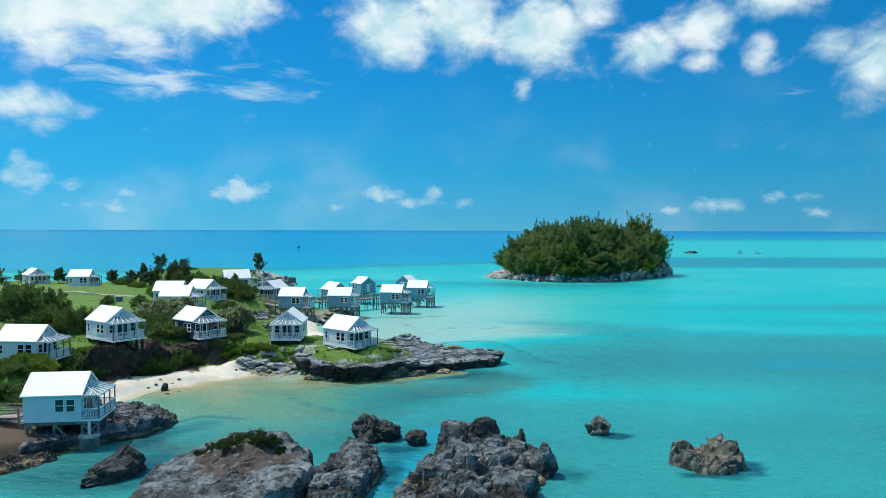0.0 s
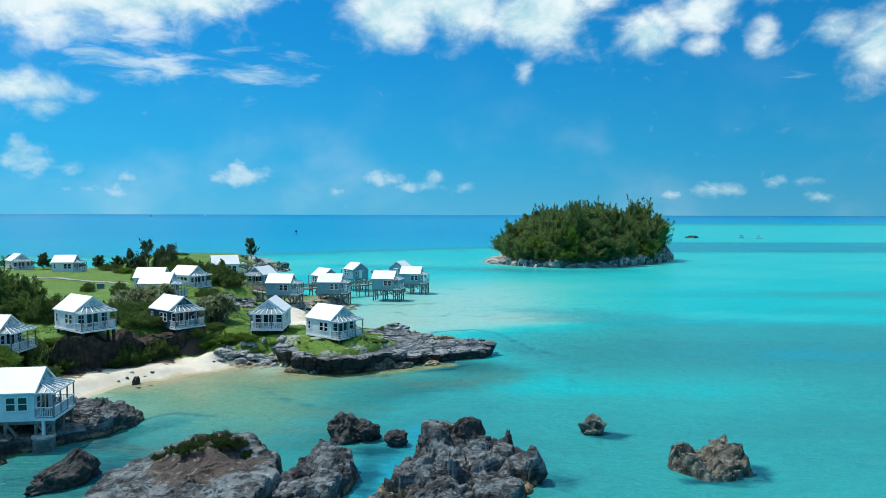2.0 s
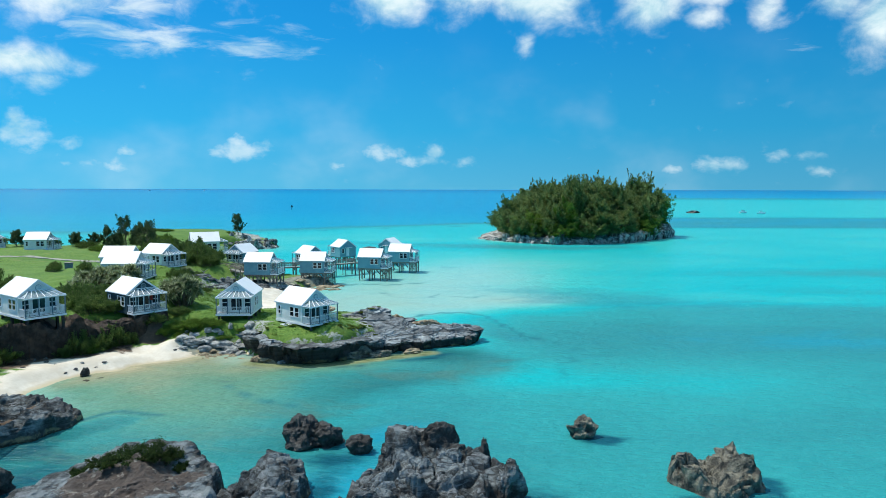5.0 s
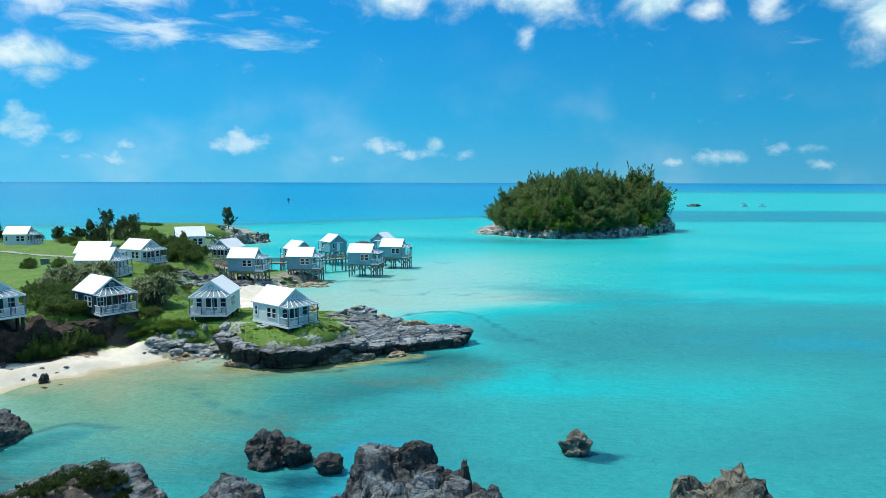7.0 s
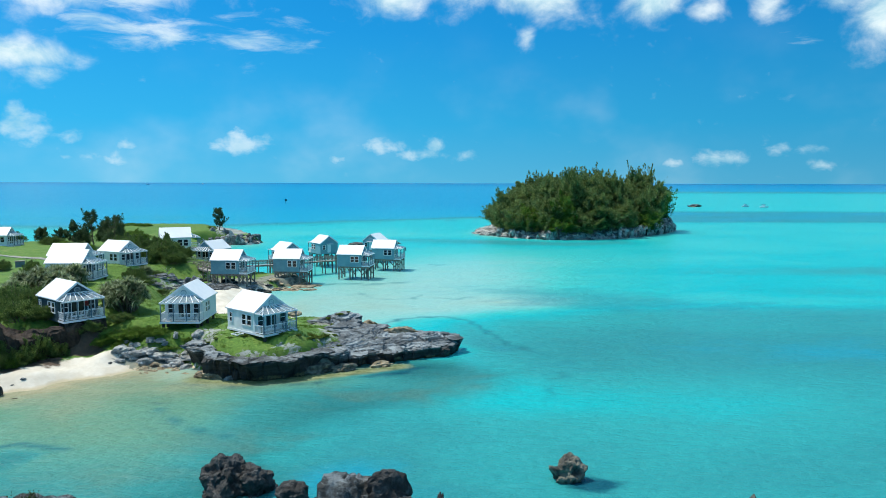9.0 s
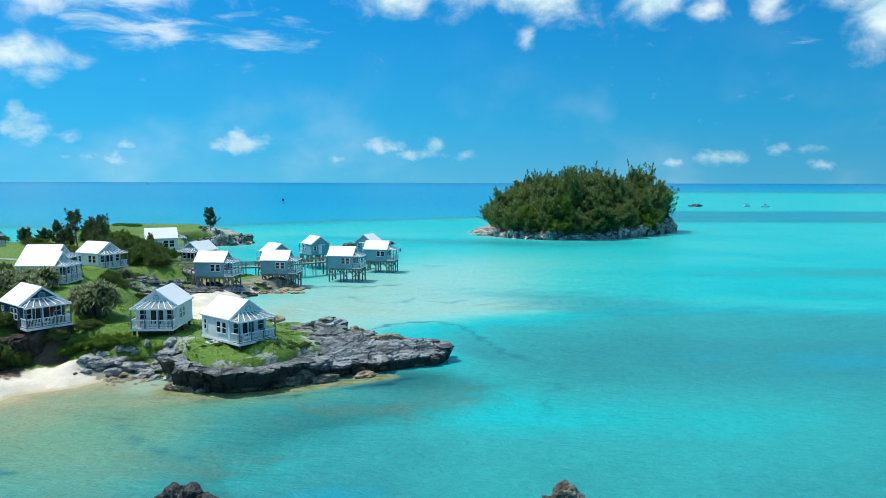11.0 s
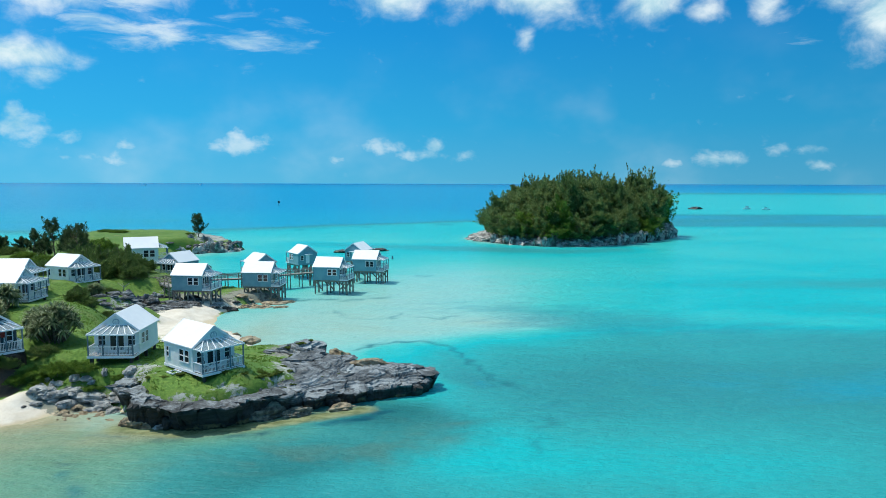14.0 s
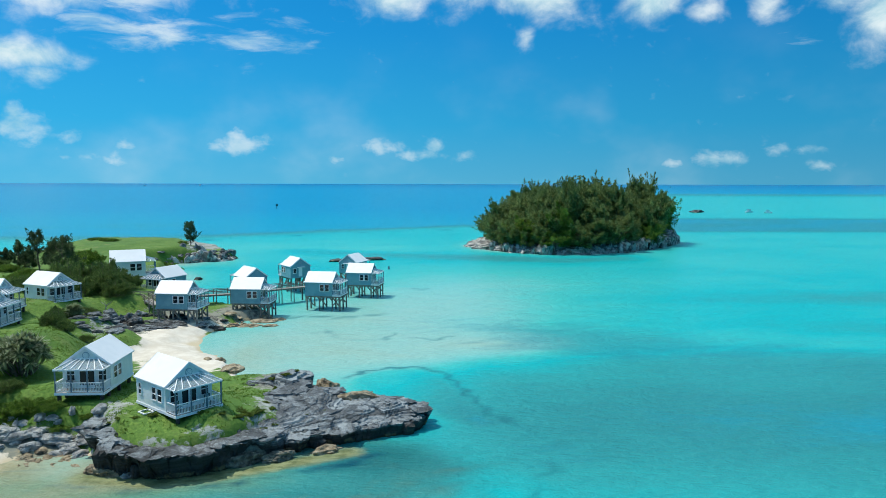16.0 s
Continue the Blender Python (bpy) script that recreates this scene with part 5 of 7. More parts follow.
def build_cottage(colour, label, back_door=False):
    """A gabled cabin; its front gable stands at x = 0 and looks along +x; the floor lies at z = 0."""
    c = thing("cottage", label, "cottage", "beach cottages")
    mat = WALLS[colour]
    t = 0.12
    bm = box(bmesh.new(), -LEN - 0.1, 0.1, -HALF - 0.05, HALF + 0.05, -0.25, 0.0)
    part("floor_frame", bm, M_TRIM if colour == "white" else mat, c)
    # side walls with paired windows
    sides = [(-1.42, -0.50, 0.68, 2.02), (-2.44, -1.52, 0.68, 2.02)] + ([(-4.9, -4.3, 0.75, 1.95)] if colour in ("white", "dark") else [])
    for s in (-1, 1):
        holes = sides if s < 0 else sides[:2]
        part("wall", wall_with(bmesh.new(), -LEN, 0.0, WALL, holes, s * (HALF - t / 2), t, "x"), mat, c)
        for a, b, z0, z1 in holes:
            window(c, "x", s * HALF, a, b, z0, z1, s, 1)
    # gable walls
    front = [(-2.0, -1.1, 0.7, 1.95), (-0.8, 0.8, 0.05, 2.02), (1.1, 2.0, 0.7, 1.95)]
    back = [(-0.45, 0.45, 0.05, 2.02), (1.0, 1.8, 0.75, 1.95)]
    for at, holes, sign in ((-t / 2, front, 1), (-LEN + t / 2, back, -1)):
        part("wall", wall_with(bmesh.new(), -HALF + t, HALF - t, WALL, holes, at, t, "y"), mat, c)
        bm = bmesh.new()
        tri = [(-HALF, WALL), (HALF, WALL), (0, WALL + RISE - 0.06)]
        lo = [bm.verts.new((at - t / 2, y, z)) for y, z in tri]
        hi = [bm.verts.new((at + t / 2, y, z)) for y, z in tri]
        bm.faces.new(lo[::-1])
        bm.faces.new(hi)
        for k in range(3):
            bm.faces.new((lo[k], lo[(k + 1) % 3], hi[(k + 1) % 3], hi[k]))
        bmesh.ops.recalc_face_normals(bm, faces=bm.faces)
        part("gable", bm, mat, c)
        face = at + sign * t / 2
        for a, b, z0, z1 in holes:
            if z0 > 0.5:
                window(c, "y", face, a, b, z0, z1, sign, 1)
        # round louvred vent
        bm = bmesh.new()
        bmesh.ops.create_cone(bm, segments=24, radius1=0.36, radius2=0.36, depth=0.06, cap_ends=True,
                              matrix=Matrix.Translation((face + sign * 0.03, 0, WALL + 0.92)) @ Matrix.Rotation(radians(90), 4, "Y"))
        vent = part("vent", bm, M_VENT, c, "round blue-grey gable vent")
        bm = bmesh.new()
        for k in range(5):
            z = WALL + 0.92 - 0.2 + 0.1 * k
            w = math.sqrt(0.28 ** 2 - (z - WALL - 0.92) ** 2)
            box(bm, *sorted((face + sign * 0.06, face + sign * 0.085)), -w, w, z - 0.03, z + 0.03)
        part("louvre", bm, mat, vent)
    # doors: a glazed sliding pair in front, a plain leaf behind
    for y0, y1 in ((-0.8, 0.0), (0.0, 0.8)):
        bm = bmesh.new()
        for a, b, z0, z1 in ((y0, y1, 0.05, 0.22), (y0, y1, 1.9, 2.02), (y0, y0 + 0.09, 0.22, 1.9), (y1 - 0.09, y1, 0.22, 1.9)):
            box(bm, -0.08, -0.02, a, b, z0, z1)
        leaf = part("door", bm, M_TRIM, c, "white glazed door leaf")
        part("pane", box(bmesh.new(), -0.06, -0.045, y0 + 0.09, y1 - 0.09, 0.22, 1.9), M_GLASS, leaf)
    bm = box(bmesh.new(), -LEN + 0.02, -LEN + 0.07, -0.45, 0.45, 0.05, 2.02)
    part("door", bm, M_TRIM, c, "white back door")
    if back_door:
        bm = bmesh.new()
        beam(bm, (-LEN - 0.45, -0.9, 2.2), (-LEN - 0.45, 0.9, 2.2), 0.95, 0.06)
        part("canopy", bm, M_TRIM, c, "small white canopy over the back door")
    part("room", box(bmesh.new(), -LEN + 1.2, -0.9, -HALF + 0.7, HALF - 0.7, 0.02, 2.1), M_CURTAIN, c, "dim furnishings behind the glass")
    # roof: two slabs with a small overhang
    over, thick = 0.16, 0.11
    for s in (-1, 1):
        slope = RISE / HALF
        y_e = s * (HALF + over)
        z_e = WALL - over * slope + 0.05
        z_r = WALL + RISE + 0.05
        bm = bmesh.new()
        v = [bm.verts.new(p) for x in (-LEN - over, over) for p in ((x, 0, z_r), (x, y_e, z_e), (x, y_e, z_e + thick), (x, 0, z_r + thick))]
        for f in ((0, 1, 2, 3), (7, 6, 5, 4), (0, 4, 5, 1), (1, 5, 6, 2), (2, 6, 7, 3), (3, 7, 4, 0)):
            bm.faces.new([v[k] for k in f])
        bmesh.ops.recalc_face_normals(bm, faces=bm.faces)
        roof = part("roof", bm, M_ROOF, c, "smooth white roof slope")
        for x in (over, -LEN - over):
            part("barge_board", beam(bmesh.new(), (x, 0, z_r), (x, y_e, z_e), 0.05, 0.22), M_TRIM, roof)
    # deck, posts, rails
    part("deck", box(bmesh.new(), 0.1, PORCH, -HALF, HALF, -0.2, -0.04), M_DECK, c, "grey boarded porch deck")
    bm = bmesh.new()
    box(bm, PORCH, PORCH + 0.05, -HALF - 0.05, HALF + 0.05, -0.26, -0.02)
    for s in (-1, 1):
        box(bm, 0.1, PORCH, *sorted((s * HALF, s * (HALF + 0.05))), -0.26, -0.02)
    part("fascia", bm, M_TRIM, c)
    for y in (-HALF + 0.06, -0.78, 0.78, HALF - 0.06):
        part("post", box(bmesh.new(), PORCH - 0.11, PORCH, y - 0.055, y + 0.055, -0.04, 2.14), M_POST, c)
    part("awning_beam", box(bmesh.new(), PORCH - 0.12, PORCH + 0.02, -HALF - 0.1, HALF + 0.1, 2.14, 2.28), M_TRIM, c)

    def rail(p, q):
        part("top_rail", beam(bmesh.new(), (*p, 0.95), (*q, 0.95), 0.09, 0.07), M_TRIM, c)
        part("bottom_rail", beam(bmesh.new(), (*p, 0.10), (*q, 0.10), 0.06, 0.06), M_TRIM, c)
        bm = bmesh.new()
        length = (Vector(q) - Vector(p)).length
        count = int(length / 0.14)
        for k in range(1, count):
            a = Vector(p).lerp(Vector(q), k / count)
            beam(bm, (a.x, a.y, 0.12), (a.x, a.y, 0.92), 0.035)
        tagged(part("railing_infill", bm, M_TRIM, c, "thin white upright bars"), kind="stuff")

    ys = (-HALF + 0.12, -0.78, 0.78, HALF - 0.12)
    for y0, y1 in zip(ys, ys[1:]):
        rail((PORCH - 0.05, y0), (PORCH - 0.05, y1))
    for s in (-1, 1):
        rail((0.08, s * (HALF - 0.06)), (PORCH - 0.12, s * (HALF - 0.06)))
    # awning: hipped frame of white rafters with grey sheets between
    topw, zt = 1.15, WALL + 0.62
    lean = [(f, Vector((0.03, -topw + 2 * topw * f, zt)), Vector((PORCH, -HALF - 0.05 + (2 * HALF + 0.1) * f, 2.3))) for f in (0, 1 / 6, 2 / 6, 3 / 6, 4 / 6, 5 / 6, 1)]
    for f, p, q in lean:
        part("rafter", beam(bmesh.new(), p, q, 0.08, 0.1), M_TRIM, c)
    for s in (-1, 1):
        e = Vector((0.03, s * (HALF + 0.05), 2.3))
        edge = lean[0] if s < 0 else lean[-1]
        for g in (0.0, 0.5):
            a, b = edge[1].lerp(edge[2], g), e.lerp(edge[2], g)
            part("rafter", beam(bmesh.new(), a, b, 0.07, 0.09), M_TRIM, c)
        part("rafter", beam(bmesh.new(), e, edge[2], 0.07, 0.09), M_TRIM, c)
        tri = [edge[1], e, edge[2]]
        part("sheet", slab(tri, -0.05), M_AWNING, c)
    for (_, a, b), (_, p, q) in zip(lean, lean[1:]):
        part("sheet", slab([a, b, q, p], -0.05), M_AWNING, c)
    part("rafter", beam(bmesh.new(), lean[0][1], lean[-1][1], 0.07, 0.1), M_TRIM, c)
    return c


def slab(points, drop, thick=0.015):
    bm = bmesh.new()
    lo = [bm.verts.new(p + Vector((0, 0, drop))) for p in points]
    hi = [bm.verts.new(p + Vector((0, 0, drop + thick))) for p in points]
    bm.faces.new(lo[::-1])
    bm.faces.new(hi)
    for k in range(len(points)):
        j = (k + 1) % len(points)
        bm.faces.new((lo[k], lo[j], hi[j], hi[k]))
    bmesh.ops.recalc_face_normals(bm, faces=bm.faces)
    return bm


# front gable x, y, floor z, heading of the porch, colour, how it stands, back door, label
COTTAGES = [
    (-36.2, 68.3, 3.0, 8, "pale", "stilts", False, "pale blue cottage with a white roof on stilts over shore rock"),
    (-52.1, 88.2, 4.9, -2, "white", "block", False, "white cottage with a white roof on a grassy bank"),
    (-45.5, 95.1, 6.35, -35, "white", "block", False, "white cottage with a railed porch above the beach"),
    (-37.1, 104.9, 5.15, -38, "dark", "block", False, "dark teal cottage with a white roof above an earth bank"),
    (-25.3, 107.4, 4.45, -87, "white", "block", False, "white cottage with a sliding door above the spit"),
    (-13.37, 102.95, 4.1, -39, "white", "block", False, "white cottage with a white roof on the grassy spit"),
    (-51.1, 148.9, 6.2, -24, "white", "block", False, "white cottage with a railed porch on the lawn"),
    (-53.5, 138.6, 6.7, 4, "white", "block", False, "white cottage beside palms on the lawn"),
    (-48.2, 128.9, 6.6, 2, "white", "block", False, "white cottage half hidden by palms"),
    (-97.8, 188.0, 5.95, 8, "white", "block", False, "white cottage far back on the lawn"),
    (-114.5, 191.0, 6.0, -41, "white", "block", False, "small white cottage far back on the lawn"),
    (-54.4, 186.9, 5.3, 26, "white", "block", False, "larger white cottage behind dark shrubs"),
    (-44.9, 170.2, 4.3, -112, "blue", "stilts", False, "blue cottage with a white roof over the rocky shore"),
    (-32.4, 155.4, 4.0, -4, "blue", "stilts", False, "blue cottage on stilts at the sand's edge"),
    (-23.2, 165.8, 3.15, -2, "blue", "stilts", False, "blue cottage on stilts over shore rocks"),
    (-11.3, 173.9, 3.15, -9, "blue", "stilts", False, "blue cottage on crossed stilts in shallow water"),
    (-5.5, 188.8, 3.05, -9, "blue", "stilts", False, "blue cottage on stilts at the pier's end"),
    (-31.7, 182.6, 3.25, 132, "blue", "stilts", True, "blue cottage with a canopied back door, on stilts"),
    (-25.6, 198.2, 3.6, 126, "blue", "stilts", True, "blue cottage with a canopied back door, on tall stilts"),
    (-11.4, 208.7, 3.3, 70, "blue", "stilts", True, "blue cottage behind the pier, on stilts"),
]
MODELS = {}


def stilts(c, m, floor, crossed):
    """Piles, braces and beams under a cottage, down into the ground or the sea bed."""
    for x in (-5.1, -2.6, 0.0, 1.5):
        for y in (-2.1, 0.0, 2.1):
            foot = m @ Vector((x, y, 0))
            down = min(land_z(foot.x, foot.y), 0.6) - 0.5 - floor
            if down < -0.3:
                part("stilt", beam(bmesh.new(), (x, y, -0.2), (x, y, down), 0.30, sides=8), M_PILE, c)
    for y in (-2.1, 0.0, 2.1):
        part("bearer", box(bmesh.new(), -5.3, 1.65, y - 0.12, y + 0.12, -0.58, -0.26), M_PILE, c)
    if crossed:
        for x in (-5.1, -2.6, 0.0):
            for s in (-1, 1):
                part("brace", beam(bmesh.new(), (x, s * 2.1, -0.45), (x + 1.3, s * 2.1, -2.1), 0.2), M_PILE, c)
        for y in (-2.1, 2.1):
            part("brace", beam(bmesh.new(), (1.5, y, -0.45), (0.2, y, -2.0), 0.2), M_PILE, c)


def footing(c, m, floor):
    for x in (-5.0, -2.5, 0.0, 1.45):
        for y in (-2.05, 2.05):
            foot = m @ Vector((x, y, 0))
            down = land_z(foot.x, foot.y) - 0.4 - floor
            if down < -0.25:
                part("pier", beam(bmesh.new(), (x, y, -0.2), (x, y, down), 0.28), M_PIER, c)


for x, y, floor, turn, colour, stands, door, label in COTTAGES:
    key = (colour, door)
    m = pose(x, y, floor, 0, 0, turn)
    if label.startswith("larger"):
        m = m @ Matrix.Diagonal((1.22, 1.2, 1.2, 1))
    if key not in MODELS:
        MODELS[key] = c = build_cottage(colour, label, door)
        c.matrix_basis = m
    else:
        # a clean copy of the plain model, without the first one's footing
        src = MODELS[key]
        extra = [o for o in src.children if o.name.split(".")[0] in ("stilt", "bearer", "brace", "pier", "footing")]
        for o in extra:
            o.parent = None
        c = copy_thing(src, m)
        c.matrix_basis = m
        for o in extra:
            o.parent = src
        c["label"] = label
    if stands == "stilts":
        stilts(c, m, floor, True)
    else:
        footing(c, m, floor)


# ---- plants ----
def leaf_mesh(name, centres, outward, length, width, mat, rng, lift=0.3):
    """Many small bent leaves: each two quads along a crease."""
    n = len(centres)
    way = outward + rng.normal(0, 0.7, (n, 3))
    way[:, 2] += lift
    way /= np.linalg.norm(way, axis=1)[:, None] + 1e-9
    side = np.cross(way, rng.normal(0, 1, (n, 3)))
    side /= np.linalg.norm(side, axis=1)[:, None] + 1e-9
    up = np.cross(side, way)
    ln = length * rng.uniform(0.6, 1.4, (n, 1))
    wd = width * rng.uniform(0.6, 1.4, (n, 1))
    a = centres - way * ln / 2
    b = centres + way * ln / 2
    mid = centres + up * wd * 0.35
    verts = np.stack([a, mid + side * wd / 2, b, mid - side * wd / 2], 1).reshape(-1, 3)
    i = np.arange(n)[:, None] * 4
    return mesh_of(name, verts.tolist(), np.concatenate([i + [[0, 1, 2]], i + [[0, 2, 3]]]).tolist(), mat)


def crown_points(rng, clumps, per):
    """Leaf centres and outward ways from clumps (centre, radii)."""
    cs, ws = [], []
    for c, r in clumps:
        d = rng.normal(0, 1, (per, 3))
        d /= np.linalg.norm(d, axis=1)[:, None]
        k = rng.uniform(0.35, 1.0, (per, 1)) ** 0.5
        cs.append(np.array(c) + d * k * np.array(r))
        ws.append(d)
    return np.concatenate(cs), np.concatenate(ws)


def trunk_mesh(name, limbs):
    bm = bmesh.new()
    for p, q, r0, r1 in limbs:
        p, q = Vector(p), Vector(q)
        way = (q - p).normalized()
        side = way.cross(Vector((0.3, 1, 0.2))).normalized()
        top = side.cross(way)
        rings = []
        for end, r in ((p, r0), ((p + q) / 2 + side * r0 * 0.4, (r0 + r1) / 2), (q, r1)):
            rings.append([bm.verts.new(end + side * (math.cos(k * math.pi / 3) * r) + top * (math.sin(k * math.pi / 3) * r)) for k in range(6)])
        for a, b in zip(rings, rings[1:]):
            for k in range(6):
                bm.faces.new((a[k], a[(k + 1) % 6], b[(k + 1) % 6], b[k]))
    return bm


def spray_points(rng, sprays, per, curl=0.16):
    """Leaf centres and ways along feathery sprays (from, to, radius)."""
    cs, ws = [], []
    for p, q, r in sprays:
        p, q = np.array(p), np.array(q)
        u = rng.uniform(0.0, 1.0, (per, 1)) ** 0.6
        swell = np.sin(np.pi * np.clip(u * 0.82 + 0.12, 0, 1))
        off = rng.normal(0, 0.5, (per, 3)) * r * swell
        bend = np.array([0, 0, 1]) * np.linalg.norm(q - p) * curl * u * u
        cs.append(p + (q - p) * u + off + bend)
        way = (q - p) / (np.linalg.norm(q - p) + 1e-6)
        ws.append(way * 1.1 + off / (r + 1e-6) * 0.7)
    return np.concatenate(cs), np.concatenate(ws)


def build_tree(seed, height, spread, leaf, kind, label, per=60, size=(0.5, 0.2), bare=0.25, clumps=16, group="", name="tree", plumes=4):
    """A tapered trunk, limbs, and a ragged crown of upswept feathery sprays with plumes on top."""
    rng = np.random.default_rng(seed)
    t = thing(name, label, "tree", group)
    lean = rng.normal(0, 0.05 * height, 2)
    limbs = [((0, 0, -0.5), (lean[0], lean[1], height * 0.78), 0.035 * height ** 0.9 * 0.5 + 0.06, 0.05)]
    sprays = []
    for k in range(clumps):
        f = bare + (0.86 - bare) * (k + 0.5) / clumps
        a = k * 2.4 + rng.uniform(-0.6, 0.6)
        reach = spread * math.sqrt(max(0.08, 1.0 - ((f - 0.42) / 0.6) ** 2)) * rng.uniform(0.5, 1.08)
        base = np.array((lean[0] * f, lean[1] * f, height * max(0.05, f - 0.16)))
        tip = base + np.array((math.cos(a) * reach, math.sin(a) * reach, height * rng.uniform(0.06, 0.24)))
        limbs.append((tuple(base), tuple(tip), 0.04 + 0.005 * height, 0.02))
        r = spread * rng.uniform(0.22, 0.40)
        sprays.append((base + (tip - base) * 0.35, tip, r))
        for s in range(2):
            side = tip + rng.normal(0, 0.24 * spread, 3)
            sprays.append((base + (tip - base) * 0.6, side + np.array((0, 0, 0.07 * height)), r * 0.7))
    for k in range(plumes):
        a = rng.uniform(0, 6.3)
        foot = np.array((lean[0] + math.cos(a) * spread * 0.35 * rng.random(), lean[1] + math.sin(a) * spread * 0.35 * rng.random(), height * 0.72))
        tip = foot + np.array((rng.normal(0, 0.12 * spread), rng.normal(0, 0.12 * spread), height * rng.uniform(0.10, 0.24)))
        limbs.append((tuple(foot - np.array((0, 0, 0.1 * height))), tuple(tip), 0.05, 0.02))
        sprays.append((foot, tip, spread * rng.uniform(0.26, 0.40)))
        sprays.append((foot * 0.4 + tip * 0.6, tip + rng.normal(0, 0.2 * spread, 3), spread * 0.24))
    part("trunk", trunk_mesh("trunk", limbs), M_BARK, t)
    cs, ws = spray_points(rng, sprays, per)
    crown = new("crown", leaf_mesh("crown", cs, ws, size[0], size[1], LEAVES[leaf], rng, 0.35))
    crown.parent = t
    return t


def build_bush(seed, radius, height, leaf, label, per=80, size=(0.30, 0.14), clumps=26, group="", category="bush", name="bush"):
    """A shrub of many leafy sprays that fan out from the ground, with an uneven top."""
    rng = np.random.default_rng(seed)
    t = thing(name, label, category, group)
    limbs, sprays = [], []
    for k in range(clumps):
        a, f = k * 2.4 + rng.uniform(-0.4, 0.4), ((k + 0.5) / clumps) ** 0.6
        x, y = math.cos(a) * radius * f, math.sin(a) * radius * f
        z = height * (0.16 + 0.78 * math.sqrt(max(0, 1 - f * f))) * rng.uniform(0.6, 1.15)
        root = np.array((x * 0.35, y * 0.35, height * 0.02))
        tip = np.array((x, y, z)) * rng.uniform(0.9, 1.1)
        limbs.append((tuple(root - np.array((0, 0, 0.4))), tuple(tip), 0.05, 0.02))
        r = radius * rng.uniform(0.18, 0.34)
        tip[2] *= 0.86
        sprays.append((root + (tip - root) * 0.3, tip, r * 1.15))
        for s in range(2):
            sprays.append((root + (tip - root) * 0.6, tip + rng.normal(0, 0.2 * radius, 3) * np.array((1, 1, 0.6)), r * 0.75))
    part("stem", trunk_mesh("stem", limbs), M_BARK, t)
    cs, ws = spray_points(rng, sprays, per, 0.0)
    cs[:, 2] = np.maximum(cs[:, 2], -0.1)
    crown = new("crown", leaf_mesh("crown", cs, ws, size[0], size[1], LEAVES[leaf], rng, 0.3))
    crown.parent = t
    return t


def build_palm(seed, height, heads, label, blade=1.0, group=""):
    """A clump of stems, each with a rosette of long drooping blades."""
    rng = np.random.default_rng(seed)
    t = thing("palm_clump", label, "palm", group)
    limbs, verts, faces = [], [], []
    for h in range(heads):
        f = math.sqrt((h + 0.3) / heads)
        a, r = h * 2.4 + rng.uniform(0, 0.5), height * 0.55 * f
        top = Vector((math.cos(a) * r, math.sin(a) * r, height * (0.14 + 0.80 * math.sqrt(max(0.0, 1 - 0.96 * f * f))) * rng.uniform(0.82, 1.0)))
        limbs.append(((top.x * 0.3, top.y * 0.3, -0.4), tuple(top), 0.09, 0.06))
        for k in range(54):
            b = k * 2.4 + rng.uniform(-0.2, 0.2)
            rise = rng.uniform(-0.7, 1.25)
            way = Vector((math.cos(b) * math.cos(rise), math.sin(b) * math.cos(rise), math.sin(rise)))
            side = way.cross(Vector((0, 0, 1))).normalized()
            ln = blade * rng.uniform(0.75, 1.15)
            prev = None
            for s, w in ((0.05, 0.05), (0.45, 0.11), (1.0, 0.012)):
                p = top + way * ln * s + Vector((0, 0, -0.22 * ln * s * s))
                i = len(verts)
                verts += [tuple(p - side * w), tuple(p + side * w)]
                if prev is not None:
                    faces.append((prev, prev + 1, i + 1, i))
                prev = i
    part("stem", trunk_mesh("stem", limbs), M_BARK, t)
    crown = new("crown", mesh_of("crown", verts, faces, LEAVES["palm"]))
    crown.parent = t
    return t


# the wooded islet
ring_rock("islet_rock", ISLE, [(36, 308, 3.2), (60, 300, 4.2), (88, 325, 4.4)], [(0.0, -0.8), (0.0, 0.0), (0.015, 0.2), (0.04, 0.4), (0.11, 0.6), (0.5, 1.0), (0.97, 1.6)],
          "pale grey rocky shore of a wooded islet", 31.0, count=420, rough=1.7, strata=0.25, mat=M_ISLE_ROCK, category="island")
r = random.Random(23)
litter("stone", "pale grey boulder on the islet's shore", [(x + r.uniform(-2, 2), y + r.uniform(-0.6, 2.0), r.uniform(0.8, 2.0), r.uniform(0.5, 1.5)) for x, y in
       [(Vector(a).lerp(Vector(b), u)) for a, b, u in ((ISLE[k], ISLE[k + 1], r.random()) for k in (0, 0, 0, 1, 1, 1, 2, 2, 3, 3, 4, 5, 6))]], 9, "shore boulders of the islet", M_ISLE_ROCK)
